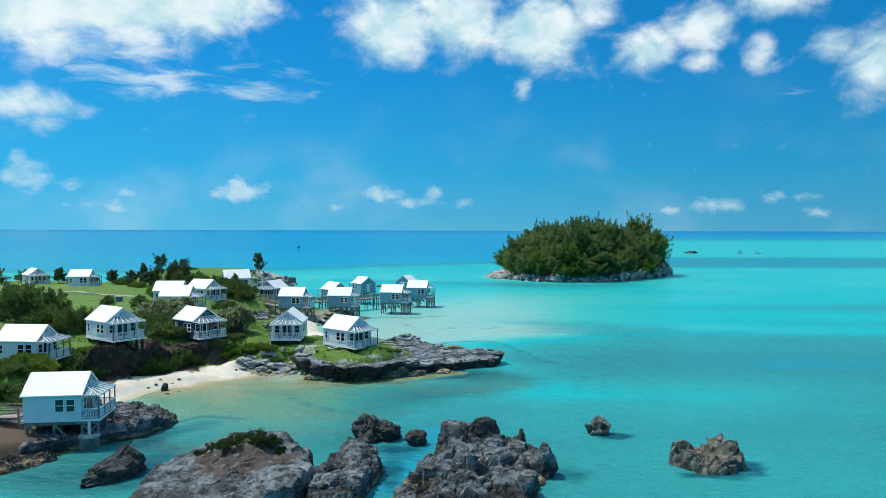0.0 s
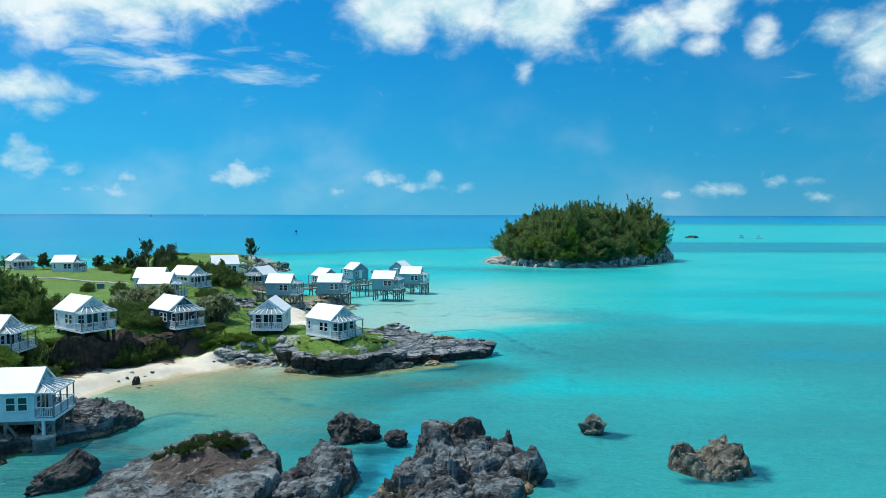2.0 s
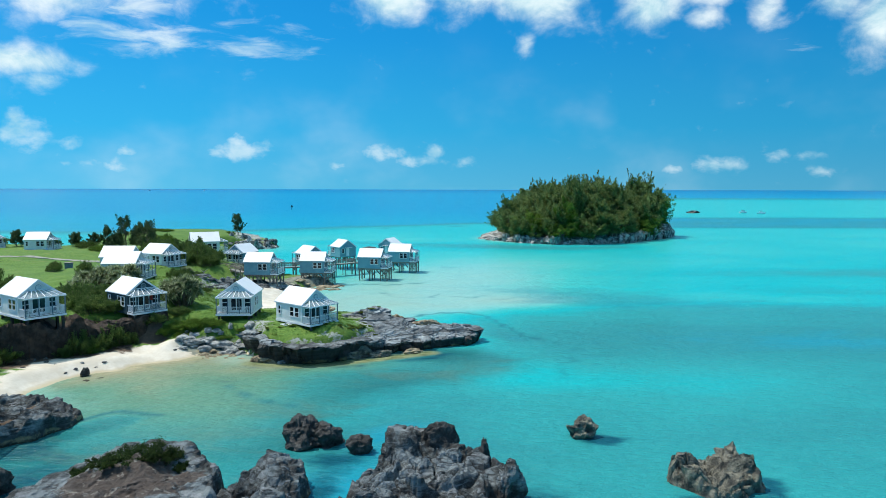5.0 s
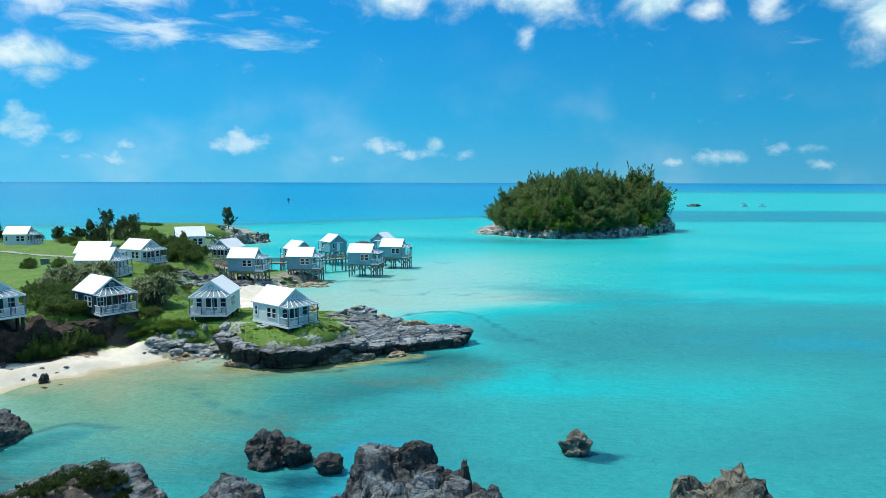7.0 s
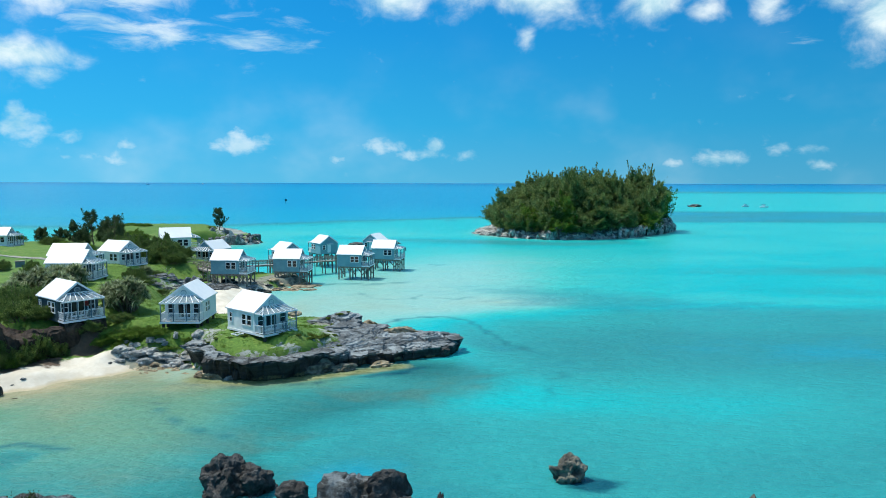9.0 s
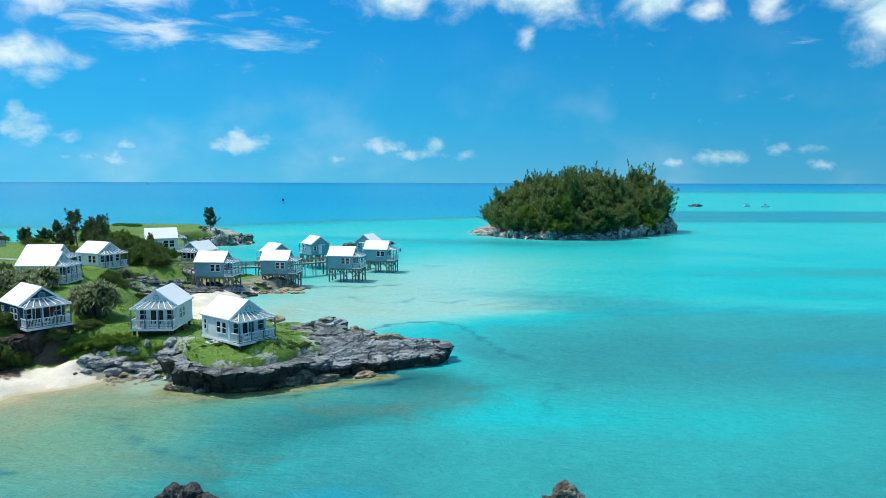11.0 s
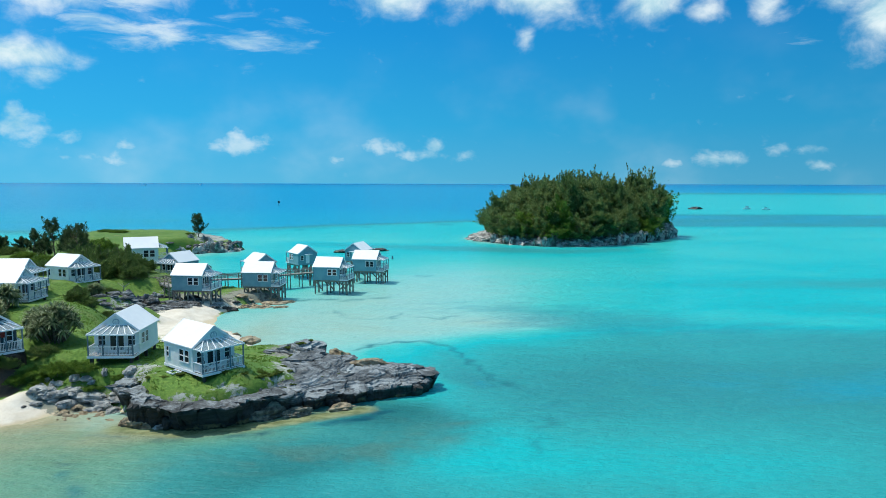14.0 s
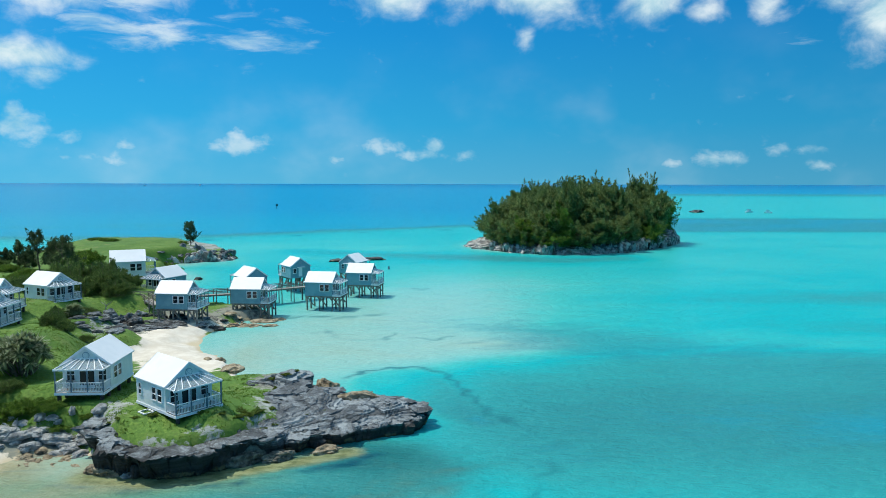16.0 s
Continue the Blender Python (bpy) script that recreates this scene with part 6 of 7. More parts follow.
crag("islet_ledge", [(16.4, 306.5), (21.6, 294.0), (31.6, 282.6), (42.8, 275.8), (57, 274.8), (71, 281.2), (84, 293.8), (95, 306.6), (98, 312), (92, 315), (80, 303), (67, 291), (56, 285), (44, 286), (33, 293), (24, 304)],
     [(18, 304.5, 0.5), (23, 294.6, 0.9), (32.5, 284, 1.4), (43, 277.5, 1.6), (50, 277, 1.7), (57, 277, 1.9), (64, 279.6, 3.4), (71, 283.6, 3.9), (77, 289.4, 3.4), (84, 296.4, 3.8), (90, 303.6, 4.4), (95, 310, 4.4),
      (27, 296, 1.9), (36, 288, 2.6), (46, 283.6, 2.8), (57, 282.6, 3.0), (68, 288, 4.4), (80, 299, 4.6)],
     "pale grey broken limestone shelf round a wooded islet", 37.0, cell=0.4, edge=1.6, rough=0.7, cleft=0.6, hang=1.2, category="rock ledge", blocks=0.75, bulge=0.5, mat=M_ISLE_ROCK, grain_size=(0.13, 0.34), along=38, wobble=1.6)
crag("islet_bluff", [(89.5, 303), (95, 307.5), (101.5, 316), (105.4, 321.6), (103, 329), (94, 329), (87, 314)], [(92, 308.5, 4.6), (97, 314.5, 5.4), (100, 319, 5.0), (102, 321.5, 6.4), (104, 324, 5.2), (95, 323, 6.6)],
     "bare grey bluff at the end of the islet", 33.0, cell=0.35, edge=1.6, rough=0.6, cleft=0.6, hang=1.6, category="rock ledge", bulge=0.5, mat=M_ISLE_ROCK, grain_size=(0.12, 0.3), blocks=0.6)
rng = random.Random(5)
WOOD = [build_tree(100 + k, 18.0, 5.0, "cedar", "", "tall olive green tree with an upswept feathery crown", per=60, size=(0.85, 0.27), bare=0.22, clumps=26, group="trees on the islet", plumes=4 + k % 3)
        for k in range(5)] + [build_tree(200 + k, 10.0, 4.8, "cedar" if k else "bright", "", "broad green tree in the islet's wood", per=60, size=(0.75, 0.28), bare=0.0, clumps=20, group="trees on the islet", plumes=2) for k in range(3)]
spots = []
tries = 0
while len(spots) < 150 and tries < 14000:
    tries += 1
    x, y = rng.uniform(14, 104), rng.uniform(270, 350)
    d = float(shore_distance(np.array([x]), np.array([y]), ISLE)[0])
    if 28.5 < x < 97.0 and d > 1.6 + 2.2 * (x > 86) and all((x - a) ** 2 + (y - b) ** 2 > 3.9 ** 2 for a, b, _ in spots):
        spots.append((x, y, d))
for k, (x, y, d) in enumerate(spots):
    # the wood rises steeply from a lower clump at one end and dips before the bluff
    crest = float(np.interp(x, (24, 29, 35, 38, 42, 50, 57, 74, 81, 84, 89, 95, 101), (13, 17.5, 17.5, 19, 22.5, 23.5, 24.5, 24.5, 21.5, 22, 26, 25.5, 21)))
    back = min(1.0, max(0.30 + d / 13, 0.86 * (x > 88), 0.8 * (x < 35)))
    low = d < 6
    tree = 5 + k % 3 if low and k % 4 else k % 5
    src = WOOD[tree]
    z = min(5.5, 0.9 + d * 0.3)
    tall = max(0.45, (crest * back - z) / (10.6 if tree > 4 else 19.0)) * rng.uniform(0.82, 1.08)
    wide = rng.uniform(0.9, 1.15)
    if k % 8 == 0 and 6 < d and x < 88:
        tall, wide = tall * 1.12, 0.8
    m = pose(x, y, z, rng.uniform(-9, 9), rng.uniform(-9, 9), rng.uniform(0, 360)) @ Matrix.Diagonal((wide, wide, tall, 1))
    if k < len(WOOD):
        WOOD[k].matrix_basis = m
    else:
        copy_thing(src, m).matrix_basis = m

# shrubs and trees of the headland: x, y, radius, height, leaf
COVE_BUSHES = [(-50, 70, 2, 1.6, "bush"), (-53, 72, 2.2, 1.6, "bush"), (-46.4, 74, 1.8, 1.4, "bush"), (-51, 75, 2.4, 2, "bush"), (-48.5, 76.5, 2.2, 1.8, "bush"), (-54, 77, 2.4, 2, "bush"), (-45.8, 78, 2, 1.6, "bright"),
               (-50.5, 78.8, 2, 1.6, "bush"), (-48, 79.5, 1.7, 1.4, "bush"), (-53, 80, 2.2, 1.8, "bush"), (-49, 82, 2.2, 2, "bright"), (-56, 82, 2.4, 2.2, "bright"), (-52.6, 84.8, 2.2, 2, "bright"), (-47.2, 86.5, 1.8, 1.6, "bush"),
               (-48.2, 91.4, 1.8, 2.2, "bush"), (-50.8, 92.2, 2.2, 2.6, "bush"), (-55, 92.6, 2.2, 2, "bush"), (-47.6, 93.2, 1.6, 1.7, "bush"), (-46.4, 93.6, 1.8, 1.5, "bush")]
BANK_BUSHES = [(-49.6, 89.6, 2.0, 3.2, "bush"), (-47.4, 90.6, 1.8, 2.6, "bush"), (-41.2, 95.8, 1.8, 3.0, "bush"), (-40.0, 97.4, 1.6, 2.6, "bush"), (-44.4, 96.4, 1.9, 2.0, "bush"), (-42.6, 97.6, 1.7, 1.9, "bush"), (-43.2, 94.9, 1.5, 1.3, "bush"), (-41.8, 96.6, 1.6, 1.5, "bush"), (-40.6, 97.6, 1.4, 1.4, "bush"), (-39.2, 99.0, 1.5, 1.5, "bush"), (-37.6, 101.2, 1.5, 1.6, "bush"), (-44.6, 94.8, 1.4, 1.2, "bush"), (-47.2, 94.6, 1.8, 1.4, "bush"), (-45.4, 94.4, 1.6, 1.3, "bush"), (-43.8, 95.8, 1.6, 1.5, "bush"), (-40.0, 98.6, 1.8, 3.2, "bush"), (-38.8, 100.2, 1.7, 3.0, "bush"), (-43.2, 99.6, 2.0, 1.8, "bush"), (-41.0, 104.4, 1.8, 1.6, "bush"),
               (-49.4, 94, 2.2, 2.0, "bright"), (-42.6, 94.8, 1.5, 1.6, "bush"), (-42.6, 95.8, 1.6, 2, "bush"), (-40.4, 96.6, 1.4, 1.6, "bright"), (-41.6, 97.6, 2, 2.9, "bush"), (-41.5, 101.5, 2.0, 2.0, "bush"), (-36.8, 103, 1.2, 1.6, "bush"),
               (-33.6, 103.4, 1.2, 1.2, "bright"), (-35, 103.6, 1.2, 1.6, "bush"), (-31.5, 103.6, 1.4, 0.9, "bright"), (-26, 103.6, 1.2, 0.6, "bright"), (-43.5, 104, 2.2, 2.2, "bush")]
LAWN_BUSHES = [(-23.6, 104.4, 1.2, 0.5, "bright"), (-27.2, 104.6, 1.2, 0.8, "bright"), (-32.8, 104.9, 1.9, 1.6, "bright"), (-30.8, 105.4, 1.8, 1.5, "bright"), (-28.6, 105.4, 1.5, 1.2, "bright"), 
               (-45.5, 107.5, 2.6, 3.2, "bush"), (-33.4, 107.6, 1.7, 1.4, "bush"), (-48.5, 110, 2.8, 3.6, "bush"), (-44, 111, 2.4, 2.8, "bush"), (-51.5, 113, 2.8, 3.4, "bush"), (-47.5, 114.5, 2.8, 3.4, "bush"),
               (-63, 115, 3.6, 4.4, "bush")]
COTTAGE_BUSHES = [(-68, 116, 4.0, 4.6, "bush"), (-84, 116, 4.5, 6.5, "bush"), (-60.5, 117, 2.6, 3.6, "bush"), (-74, 118, 4.4, 6, "bush"), (-71, 122, 4, 5.8, "bush"), (-78, 124, 4.5, 6, "bush"), (-33.5, 126, 1, 0.7, "bush"),
                  (-90, 128, 4.5, 6, "bush"), (-39.6, 129.2, 1.3, 1.5, "bush"), (-41.5, 130, 1.6, 2.2, "bush"), (-38, 131, 1.3, 1, "bush"), (-55.5, 131, 1.8, 3, "bush"), (-43, 131.5, 1.4, 2, "bush"),
                  (-42, 133, 1.2, 0.9, "bush"), (-61.5, 136, 1.6, 3.4, "bush"), (-45, 137.2, 1.4, 1.4, "bush"), (-47, 140, 1.5, 1.8, "bush"), (-44, 144.5, 1.2, 0.9, "bush"),
                  (-72.6, 145.5, 1.8, 2.2, "bush"), (-45.8, 146, 1.6, 1.2, "bush")]
POINT_BUSHES = [(-47.5, 160, 2.6, 3, "bush"), (-53.5, 160.5, 3.2, 4.2, "bush"), (-50.5, 163, 3.4, 4.6, "bush"), (-66, 164, 2.4, 3, "bush"), (-57, 165, 3.6, 5, "bush"), (-49, 167, 2.6, 3.8, "bush"), (-60.5, 168, 3.4, 5, "bush"),
                (-70, 168, 2.6, 3, "bush"), (-53, 169, 3.4, 5, "bush"), (-64, 172, 3.2, 4, "bush"), (-57, 174, 3.2, 4.6, "bush"), (-74, 174, 2.8, 3.2, "bright"), (-68, 180, 3.4, 4.2, "bush"), (-62, 182, 3, 4, "bush"),
                (-78, 184, 2.6, 2.4, "bright"), (-86, 190, 2.6, 2, "bright"), (-128, 190, 4, 5, "bush"), (-105.5, 193, 2.2, 3, "bush"), (-92, 194, 2.6, 2.2, "bush"), (-121, 199, 4, 4.6, "bush"), (-73, 200, 3.4, 3.6, "bright"),
                (-105, 200, 3, 3.4, "bush"), (-66, 206, 3.4, 3, "bright"), (-80, 210, 3.6, 3, "bright"), (-60, 212, 3, 2.6, "bright")]
ISLET_BUSHES = [(-100.5, 262, 2.6, 1.4, "bright"), (-97, 259.5, 2.2, 1.2, "bright"), (-104, 263.5, 2.6, 1.4, "bright"), (-74.4, 259.5, 2.2, 1.0, "bright")]
MOULD = {}
for k in range(4):
    MOULD["bush", k] = build_bush(1 + k, 3, 3.6, "bush", "dense dark green shrub with feathery sprays")
    MOULD["bright", k] = build_bush(11 + k, 3, 3.0, "bright", "fresh green spreading shrub")
used = set()
for k, (x, y, r, h, leaf) in enumerate(COVE_BUSHES + BANK_BUSHES + LAWN_BUSHES + COTTAGE_BUSHES + POINT_BUSHES + ISLET_BUSHES):
    src = MOULD[leaf, k % 4]
    m = pose(x, y, land_z(x, y) - 0.1, 0, 0, k * 77) @ Matrix.Diagonal((r / 3 * (1.0 + 0.12 * math.sin(k * 1.7)), r / 3 * (1.0 - 0.12 * math.sin(k * 2.3)), h / 3.6 * (1.0 + 0.14 * math.sin(k * 3.1)), 1))
    if (leaf, k % 4) in used:
        copy_thing(src, m).matrix_basis = m
    else:
        used.add((leaf, k % 4))
        src.matrix_basis = m
for k, (x, y, h, heads) in enumerate([(-34.2, 111.4, 4.4, 34), (-36.6, 112.6, 3.0, 14), (-47.4, 119.0, 3.4, 20), (-50.6, 120.5, 3.6, 22), (-53.6, 121, 3.2, 16), (-45.6, 117.0, 3.0, 16),
                                      (-50, 123.6, 3.2, 18), (-47.4, 123.4, 3.0, 16), (-52.8, 117.4, 3.0, 14), (-45.2, 141.5, 1.6, 9)]):
    build_palm(40 + k, h, heads, "clump of stiff grey-green palm rosettes", 1.2, "palm clumps").matrix_basis = pose(x, y, land_z(x, y) - 0.1)
for k, (x, y, h, w) in enumerate([(-79.5, 191, 9.0, 2.6), (-73.8, 190.5, 8.2, 3.4), (-76.5, 193, 6.5, 3.0), (-87, 195, 6.0, 1.6), (-71.0, 258.0, 8.0, 2.2), (-92, 199, 4.0, 1.6), (-99.5, 203, 4.0, 1.8), (-83, 193, 4.2, 1.8), (-110.5, 194, 4.4, 1.8)]):
    build_tree(60 + k, h, w, "needle", "", "dark windblown casuarina tree with a ragged crown", per=56, size=(0.5, 0.16), bare=0.22, clumps=15).matrix_basis = pose(x, y, land_z(x, y) - 0.1)
# a bare twisted shrub on the lawn's edge
t = thing("shrub", "low twisted shrub with bare pale limbs", "bush")
part("stem", trunk_mesh("stem", [((0, 0, -0.3), (0.2, 0.1, 0.9), 0.10, 0.07), ((0.2, 0.1, 0.9), (1.1, 0.3, 1.6), 0.07, 0.03), ((0.2, 0.1, 0.9), (-0.9, 0.2, 1.7), 0.07, 0.03), ((0.2, 0.1, 0.8), (0.3, -0.6, 1.8), 0.05, 0.02)]), M_PALE_ROCK, t)
t.matrix_basis = pose(-46.5, 153.5, land_z(-46.5, 153.5))
# scrub on the broad sea rock
for k, (x, y, r0, h) in enumerate([(-17.2, 60.9, 1.6, 0.5), (-18.7, 60.7, 1.4, 0.4), (-15.9, 60.8, 1.2, 0.5), (-20.2, 60.0, 1.3, 0.3), (-18.4, 59.9, 1.2, 0.3), (-16.9, 60.0, 1.1, 0.3), (-15.0, 60.4, 0.8, 0.3), (-21.4, 59.2, 1.0, 0.25), (-19.6, 59.2, 1.0, 0.25)]):
    build_bush(80 + k, r0, h, "scrub", "low dark scrub on the sea rock", per=45, size=(0.16, 0.08), clumps=12, group="scrub on the sea rock").matrix_basis = pose(x, y, surface_z(broad_rock, x, y) - 0.05)
# green tufts in the limestone of the spit
tuft = build_bush(95, 0.7, 0.45, "grass", "low green tuft growing in the limestone", per=40, size=(0.2, 0.07), clumps=14, group="tufts on the spit", category="grass", name="tuft")
for k, (x, y, s) in enumerate([(-20.4, 101.8, 0.7), (-19.4, 101.4, 0.9), (-17.8, 101.3, 1.0), (-16.2, 101.4, 1.2), (-14.6, 101.5, 1.1), (-13.2, 101.7, 0.9), (-11.8, 101.8, 1.3), (-10.2, 102.2, 1.2), (-8.9, 103.0, 1.5), (-8.2, 103.8, 1.9), (-7.6, 104.8, 1.6),
                               (-9.2, 104.4, 1.8), (-6.4, 102.6, 0.9), (-5.6, 103.4, 0.8), (-6.8, 106.6, 1.3), (-7.8, 108.2, 1.2), (-8.8, 112.8, 1.3), (-8.0, 114.4, 1.4), (-7.4, 116.0, 1.3), (-9.0, 116.6, 1.4), (-6.6, 117.4, 1.0), (-3.2, 106.6, 0.6), (-1.6, 108.2, 0.6)]):
    rock_under = knob if y > 111.5 else spit
    m = pose(x, y, surface_z(rock_under, x, y) - 0.06, 0, 0, k * 67) @ Matrix.Diagonal((s * 0.6, s * 0.6, s * 0.3, 1))
    if k == 0:
        tuft.matrix_basis = m
    else:
        copy_thing(tuft, m).matrix_basis = m


# rough grass on the lawns and banks, one sheet of blades
def build_grass(count):
    rng = np.random.default_rng(77)
    px, py = rng.uniform(-62, -6, count * 3), rng.uniform(96, 158, count * 3)
    near = rng.uniform(0, 1, count * 3) < np.clip(1.5 - (py - 96) / 60, 0.35, 1)
    px, py = px[near], py[near]
    z, d = land_height(px, py)
    bare = np.zeros(px.shape)
    for x, y, rx, ry in SANDS + EARTH + STONE:
        bare = np.maximum(bare, blob(px, py, x, y, rx, ry))
    clump = np.array([fbm(a * 0.5, b * 0.5, 0.0, 3, 6.0) for a, b in zip(px, py)])
    keep = (d > 0.45) & (z > 1.7) & (bare < 0.4) & (clump > -0.25)
    px, py, z = px[keep], py[keep], z[keep]
    z = z + np.array([fbm(a * 0.35, b * 0.35, 0.0, 4, 1.0) for a, b in zip(px, py)]) * 0.22
    n = len(px)
    base = np.stack([px, py, z - 0.03], 1).repeat(3, 0)
    a = rng.uniform(0, 2 * math.pi, n * 3)
    tall = rng.uniform(0.05, 0.17, n * 3) * (1.0 + 0.8 * np.clip(clump[keep], 0, 1)).repeat(3)
    side = np.stack([np.cos(a), np.sin(a), 0 * a], 1) * 0.045
    lean = np.stack([-np.sin(a), np.cos(a), 0 * a], 1) * (tall * 0.45)[:, None]
    base = base + np.stack([rng.normal(0, 0.1, n * 3), rng.normal(0, 0.1, n * 3), 0 * a], 1)
    tip = base + lean + np.stack([0 * a, 0 * a, tall], 1)
    verts = np.stack([base - side, base + side, tip], 1).reshape(-1, 3)
    me = mesh_of("grass", verts.tolist(), np.arange(n * 9).reshape(-1, 3).tolist(), LEAVES["lawn"])
    tagged(new("grass", me), "rough green grass covering the lawns and banks", "grass", kind="stuff")


build_grass(16000)


# ---- boardwalks ----
def boardwalk(points, label, rails=True, width=1.5):
    """A plank walk on stilts along a line (x, y, z)."""
    w = thing("boardwalk", label, "boardwalk", "boardwalks")
    for p, q in zip(points, points[1:]):
        p, q = Vector(p), Vector(q)
        way = q - p
        length = way.length
        side = Vector((-way.y, way.x, 0)).normalized()
        for s in (-1, 1):
            part("bearer", beam(bmesh.new(), p + side * s * width * 0.42 - Vector((0, 0, 0.18)), q + side * s * width * 0.42 - Vector((0, 0, 0.18)), 0.1, 0.22), M_PILE, w)
        count = int(length / 0.3)
        for k in range(count):
            a = p.lerp(q, (k + 0.5) / count)
            part("plank", beam(bmesh.new(), a - side * width / 2, a + side * width / 2, 0.27, 0.05), M_DECK, w)
        posts = max(2, int(length / 2.4) + 1)
        for k in range(posts):
            a = p.lerp(q, k / (posts - 1))
            for s in (-1, 1):
                b = a + side * s * width * 0.46
                low = min(land_z(b.x, b.y), 0.5) - 0.5
                part("stilt", beam(bmesh.new(), (b.x, b.y, low), (b.x, b.y, a.z + (1.0 if rails else 0.0)), 0.2, sides=8), M_PILE, w)
        if rails:
            for s in (-1, 1):
                for h in (0.4, 0.72, 1.0):
                    part("rail", beam(bmesh.new(), p + side * s * width * 0.48 + Vector((0, 0, h)), q + side * s * width * 0.48 + Vector((0, 0, h)), 0.09, 0.1), M_PILE, w)
    return w


boardwalk([(-48.5, 161.0, 4.2), (-40.5, 165.6, 3.7), (-32.0, 173.2, 3.1), (-19.5, 183.5, 3.0), (-11.5, 195.5, 3.0)], "weathered timber walk on stilts joining the blue cottages")
boardwalk([(-44.0, 163.0, 3.85), (-38.8, 156.2, 3.9)], "short weathered timber walk to a stilt cottage")
boardwalk([(-42.6, 67.4, 2.9), (-52, 66.2, 2.9)], "weathered timber walk behind the shore cottage")

# ---- small things ----
column = thing("column", "round concrete base under a porch corner, with a white post", "column")
bm = bmesh.new()
bmesh.ops.create_cone(bm, segments=28, radius1=0.95, radius2=0.95, depth=2.6, cap_ends=True)
part("drum", bm, M_DRUM, column)
bm = bmesh.new()
bmesh.ops.create_cone(bm, segments=28, radius1=1.02, radius2=1.02, depth=0.18, cap_ends=True, matrix=Matrix.Translation((0, 0, 1.3)))
part("cap", bm, M_CONCRETE, column)
bm = bmesh.new()
bmesh.ops.create_cone(bm, segments=12, radius1=0.16, radius2=0.16, depth=1.6, cap_ends=True, matrix=Matrix.Translation((0, 0, 2.1)))
part("post", bm, M_TRIM, column)
column.matrix_basis = pose(-35.2, 66.2, 0.0)
box_thing = thing("utility_box", "dark grey utility box on the lawn", "utility box")
part("body", box(bmesh.new(), -0.7, 0.7, -0.5, 0.5, -0.2, 1.1), M_POST, box_thing)
part("lid", box(bmesh.new(), -0.78, 0.78, -0.58, 0.58, 1.104, 1.22), M_PILE, box_thing)
box_thing.matrix_basis = pose(-72.4, 150.4, land_z(-72.4, 150.4), 0, 0, 20)
pad = thing("frame_pad", "white square frame lying on grass by a cottage", "pad")
for x0, x1, y0, y1 in ((-0.6, 0.6, -0.5, -0.4), (-0.6, 0.6, 0.4, 0.5), (-0.6, -0.5, -0.4, 0.4), (0.5, 0.6, -0.4, 0.4)):
    part("bar", box(bmesh.new(), x0, x1, y0, y1, 0.0, 0.12), M_TRIM, pad)
pad.matrix_basis = pose(-17.2, 102.3, land_z(-17.2, 102.3) + 0.02, 0, 0, -39)
# pale footpath across the far lawn
def footpath(points, width):
    pts = []
    for (xa, ya), (xb, yb) in zip(points, points[1:]):
        steps = max(1, int(math.hypot(xb - xa, yb - ya) / 0.7))
        pts += [(xa + (xb - xa) * k / steps, ya + (yb - ya) * k / steps) for k in range(steps)]
    verts, faces = [], []
    lift = lambda x, y: land_z(x, y) + 0.22 * fbm(x * 0.35, y * 0.35, 0.0, 4, 1.0)
    for k, (x, y) in enumerate(pts):
        (xa, ya), (xb, yb) = pts[max(0, k - 1)], pts[min(len(pts) - 1, k + 1)]
        n = math.hypot(xb - xa, yb - ya)
        ox, oy = -(yb - ya) / n * width / 2, (xb - xa) / n * width / 2
        for side, drop in ((-1, 0.3), (-1, 0), (1, 0), (1, 0.3)):
            verts.append((x + ox * side, y + oy * side, lift(x + ox * side, y + oy * side) + 0.12 - drop))
        if k:
            faces += [(4 * k - 4 + c, 4 * k - 3 + c, 4 * k + 1 + c, 4 * k + c) for c in range(3)]
    tagged(new("pavement", mesh_of("pavement", verts, faces, M_PATH)), "narrow pale concrete footpath across the lawn", "footpath", kind="structure")


M_PATH = material("pale_concrete", two((0.30, 0.29, 0.25), (0.44, 0.42, 0.37), 1.6, ((0.20, 0.20, 0.13), 0.8, 0.6)), 0.9, bump=rock_bump)
footpath([(-112, 168), (-98, 169.4), (-93.7, 170.6), (-86.4, 170.6), (-79.8, 169.7), (-74, 168)], 1.7)
boat = thing("motor_boat", "small white motor boat far out", "boat")
bm = bmesh.new()
hull = [(-3.2, 0.9), (-3.0, 1.1), (0.5, 1.15), (2.4, 0.7), (3.4, 0.0)]
ring = hull + [(x, -y) for x, y in hull[-2::-1]]
lo = [bm.verts.new((x * 0.92, y * 0.75, -0.2)) for x, y in ring]
hi = [bm.verts.new((x, y, 0.8 + 0.25 * max(0, x) / 3.4)) for x, y in ring]
for k in range(len(ring)):
    j = (k + 1) % len(ring)
    bm.faces.new((lo[k], lo[j], hi[j], hi[k]))
bm.faces.new(hi)
bm.faces.new(lo[::-1])
part("hull", bm, M_TRIM, boat)
part("cabin", box(bmesh.new(), -1.2, 1.0, -0.8, 0.8, 0.82, 2.3), M_TRIM, boat)
part("canopy", box(bmesh.new(), -2.4, 1.3, -1.0, 1.0, 2.3, 2.42), M_POST, boat)
boat.matrix_basis = pose(253.6, 602, 0.1, 0, 0, 12)
buoy = thing("buoy", "small dark buoy floating off the pier", "buoy")
bm = bmesh.new()
bmesh.ops.create_cone(bm, segments=12, radius1=0.35, radius2=0.15, depth=1.2, cap_ends=True, matrix=Matrix.Translation((0, 0, 0.4)))
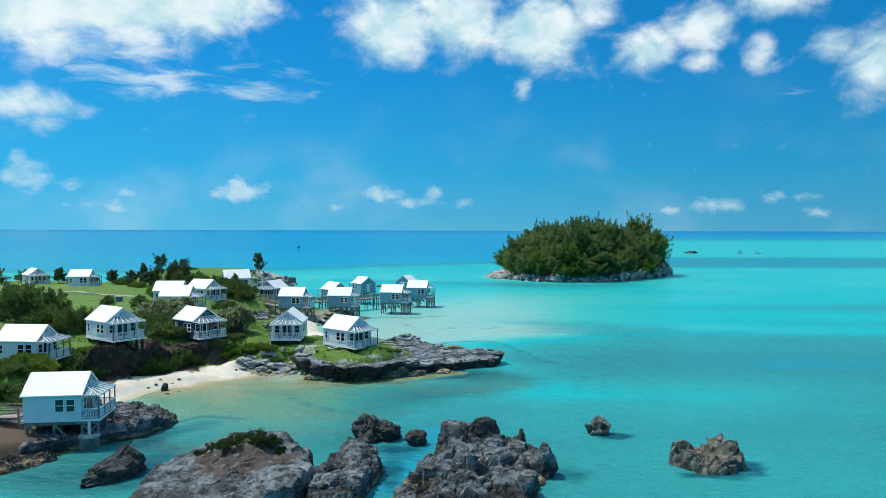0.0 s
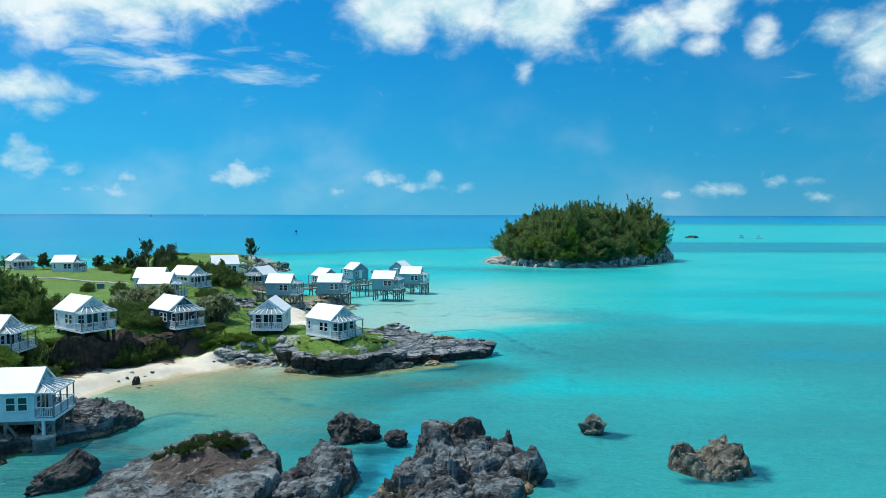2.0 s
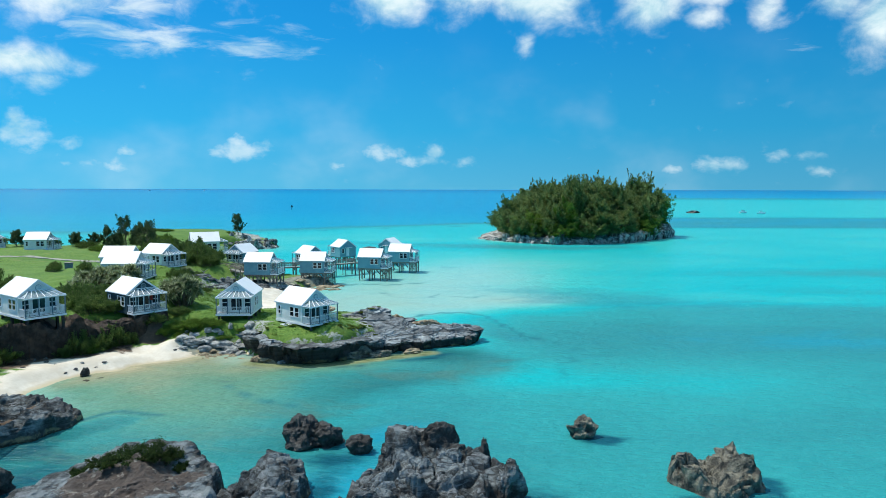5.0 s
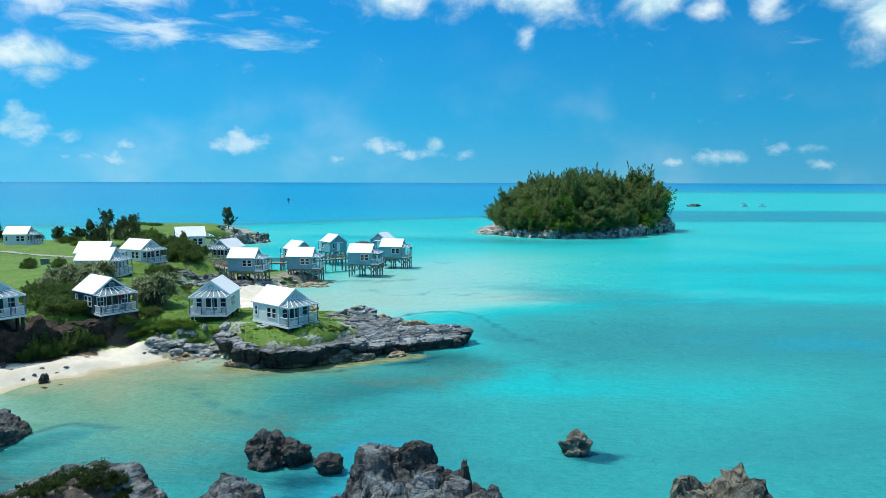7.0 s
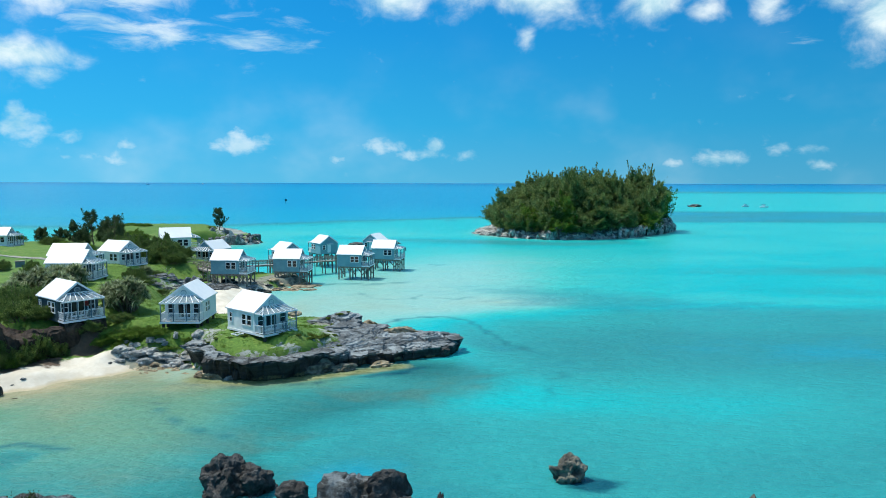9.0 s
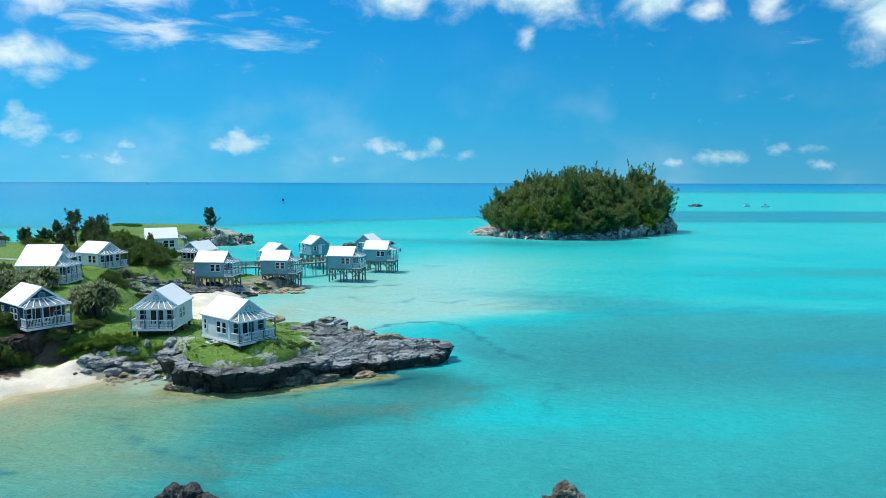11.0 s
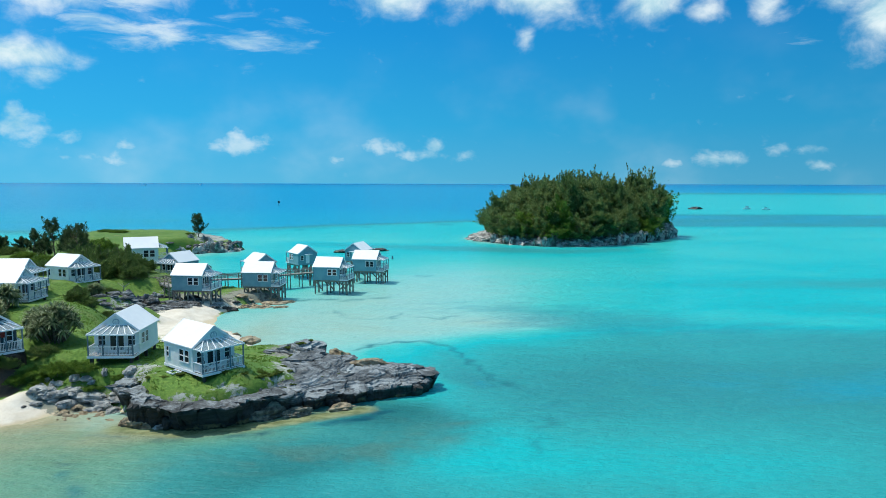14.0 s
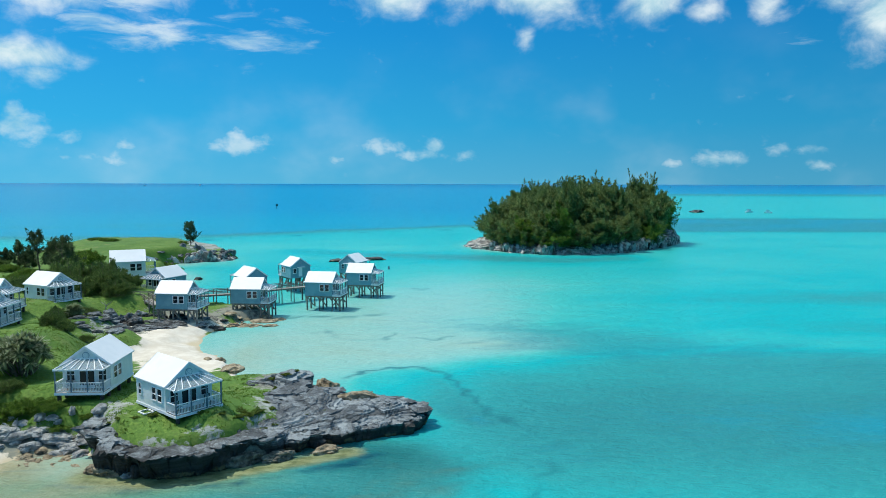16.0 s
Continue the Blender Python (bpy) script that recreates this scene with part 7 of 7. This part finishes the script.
part("float", bm, M_POST, buoy)
buoy.matrix_basis = pose(-6.2, 235, 0)
marker = thing("channel_marker", "dark channel marker post standing far out", "marker")
part("pile", beam(bmesh.new(), (0, 0, -1), (0, 0, 4.2), 0.5, sides=8), M_POST, marker)
part("board", box(bmesh.new(), -0.9, 0.9, -0.1, 0.1, 2.6, 4.2), M_PIER, marker)
part("cap", beam(bmesh.new(), (0, 0, 4.2), (0, 0, 4.6), 0.8, sides=8), M_PIER, marker)
marker.matrix_basis = pose(-140, 645, 0)
copy_thing(boat, pose(262.5, 588, 0.1, 0, 0, -20)).matrix_basis = pose(262.5, 588, 0.1, 0, 0, -20)
for x, y, turn in ((-1270, 2950, 30), (-1090, 3100, 150)):
    m = pose(x, y, 0.1, 0, 0, turn) @ Matrix.Diagonal((2.2, 2.2, 2.6, 1))
    copy_thing(boat, m).matrix_basis = m


# porch furniture
def build_chair():
    """A small slatted porch chair facing +x."""
    ch = thing("porch_chair", "dark slatted porch chair on a grey deck", "chair", "porch chairs")
    bm = bmesh.new()
    for k in range(5):
        box(bm, -0.24 + 0.1 * k, -0.16 + 0.1 * k, -0.25, 0.25, 0.42, 0.45)
    part("seat", bm, M_POST, ch)
    bm = bmesh.new()
    for k in range(4):
        beam(bm, (-0.27 - 0.03 * k, -0.25, 0.55 + 0.11 * k), (-0.27 - 0.03 * k, 0.25, 0.55 + 0.11 * k), 0.03, 0.08)
    part("backrest", bm, M_POST, ch)
    for x in (-0.24, 0.24):
        for y in (-0.24, 0.24):
            part("leg", beam(bmesh.new(), (x, y, 0.0), (x * 0.92, y, 0.42 if x > 0 else 0.92), 0.045), M_PIER, ch)
    return ch


chair = None
for x, y, floor, turn, colour, stands, door, label in COTTAGES[:8]:
    if colour == "dark":
        continue
    for side, yaw in ((-1.45, 20), (1.45, -25)):
        m = pose(x, y, floor, 0, 0, turn) @ pose(0.62, side, -0.035, 0, 0, yaw)
        if chair is None:
            chair = build_chair()
            chair.matrix_basis = m
        else:
            copy_thing(chair, m).matrix_basis = m
M_TOWEL = material("red_cloth", two((0.42, 0.06, 0.05), (0.55, 0.10, 0.08), 3.0), 0.9)
towel = thing("towel", "red towel hung on a bar beside a cottage door", "towel")
bm = bmesh.new()
rows = [(-0.10, 0.45), (-0.07, 0.75), (-0.05, 0.97), (0.0, 1.01), (0.05, 0.97), (0.08, 0.7), (0.10, 0.38)]
rings = [[bm.verts.new((PORCH - 0.05 + dx + 0.015 * math.sin(k * 2.1), -0.35 + 0.1 * k, z)) for k in range(8)] for dx, z in rows]
for a, b in zip(rings, rings[1:]):
    for k in range(7):
        bm.faces.new((a[k], a[k + 1], b[k + 1], b[k]))
bmesh.ops.solidify(bm, geom=bm.faces[:], thickness=0.02)
part("cloth", bm, M_TOWEL, towel)
part("hook_bar", beam(bmesh.new(), (PORCH - 0.05, -0.4, 0.99), (PORCH - 0.05, 0.42, 0.99), 0.03, sides=8), M_TRIM, towel)
towel.matrix_basis = pose(*COTTAGES[3][:3], 0, 0, COTTAGES[3][3]) @ pose(-1.53, 0.98, 0.85) @ Matrix.Diagonal((1, 0.5, 1, 1))
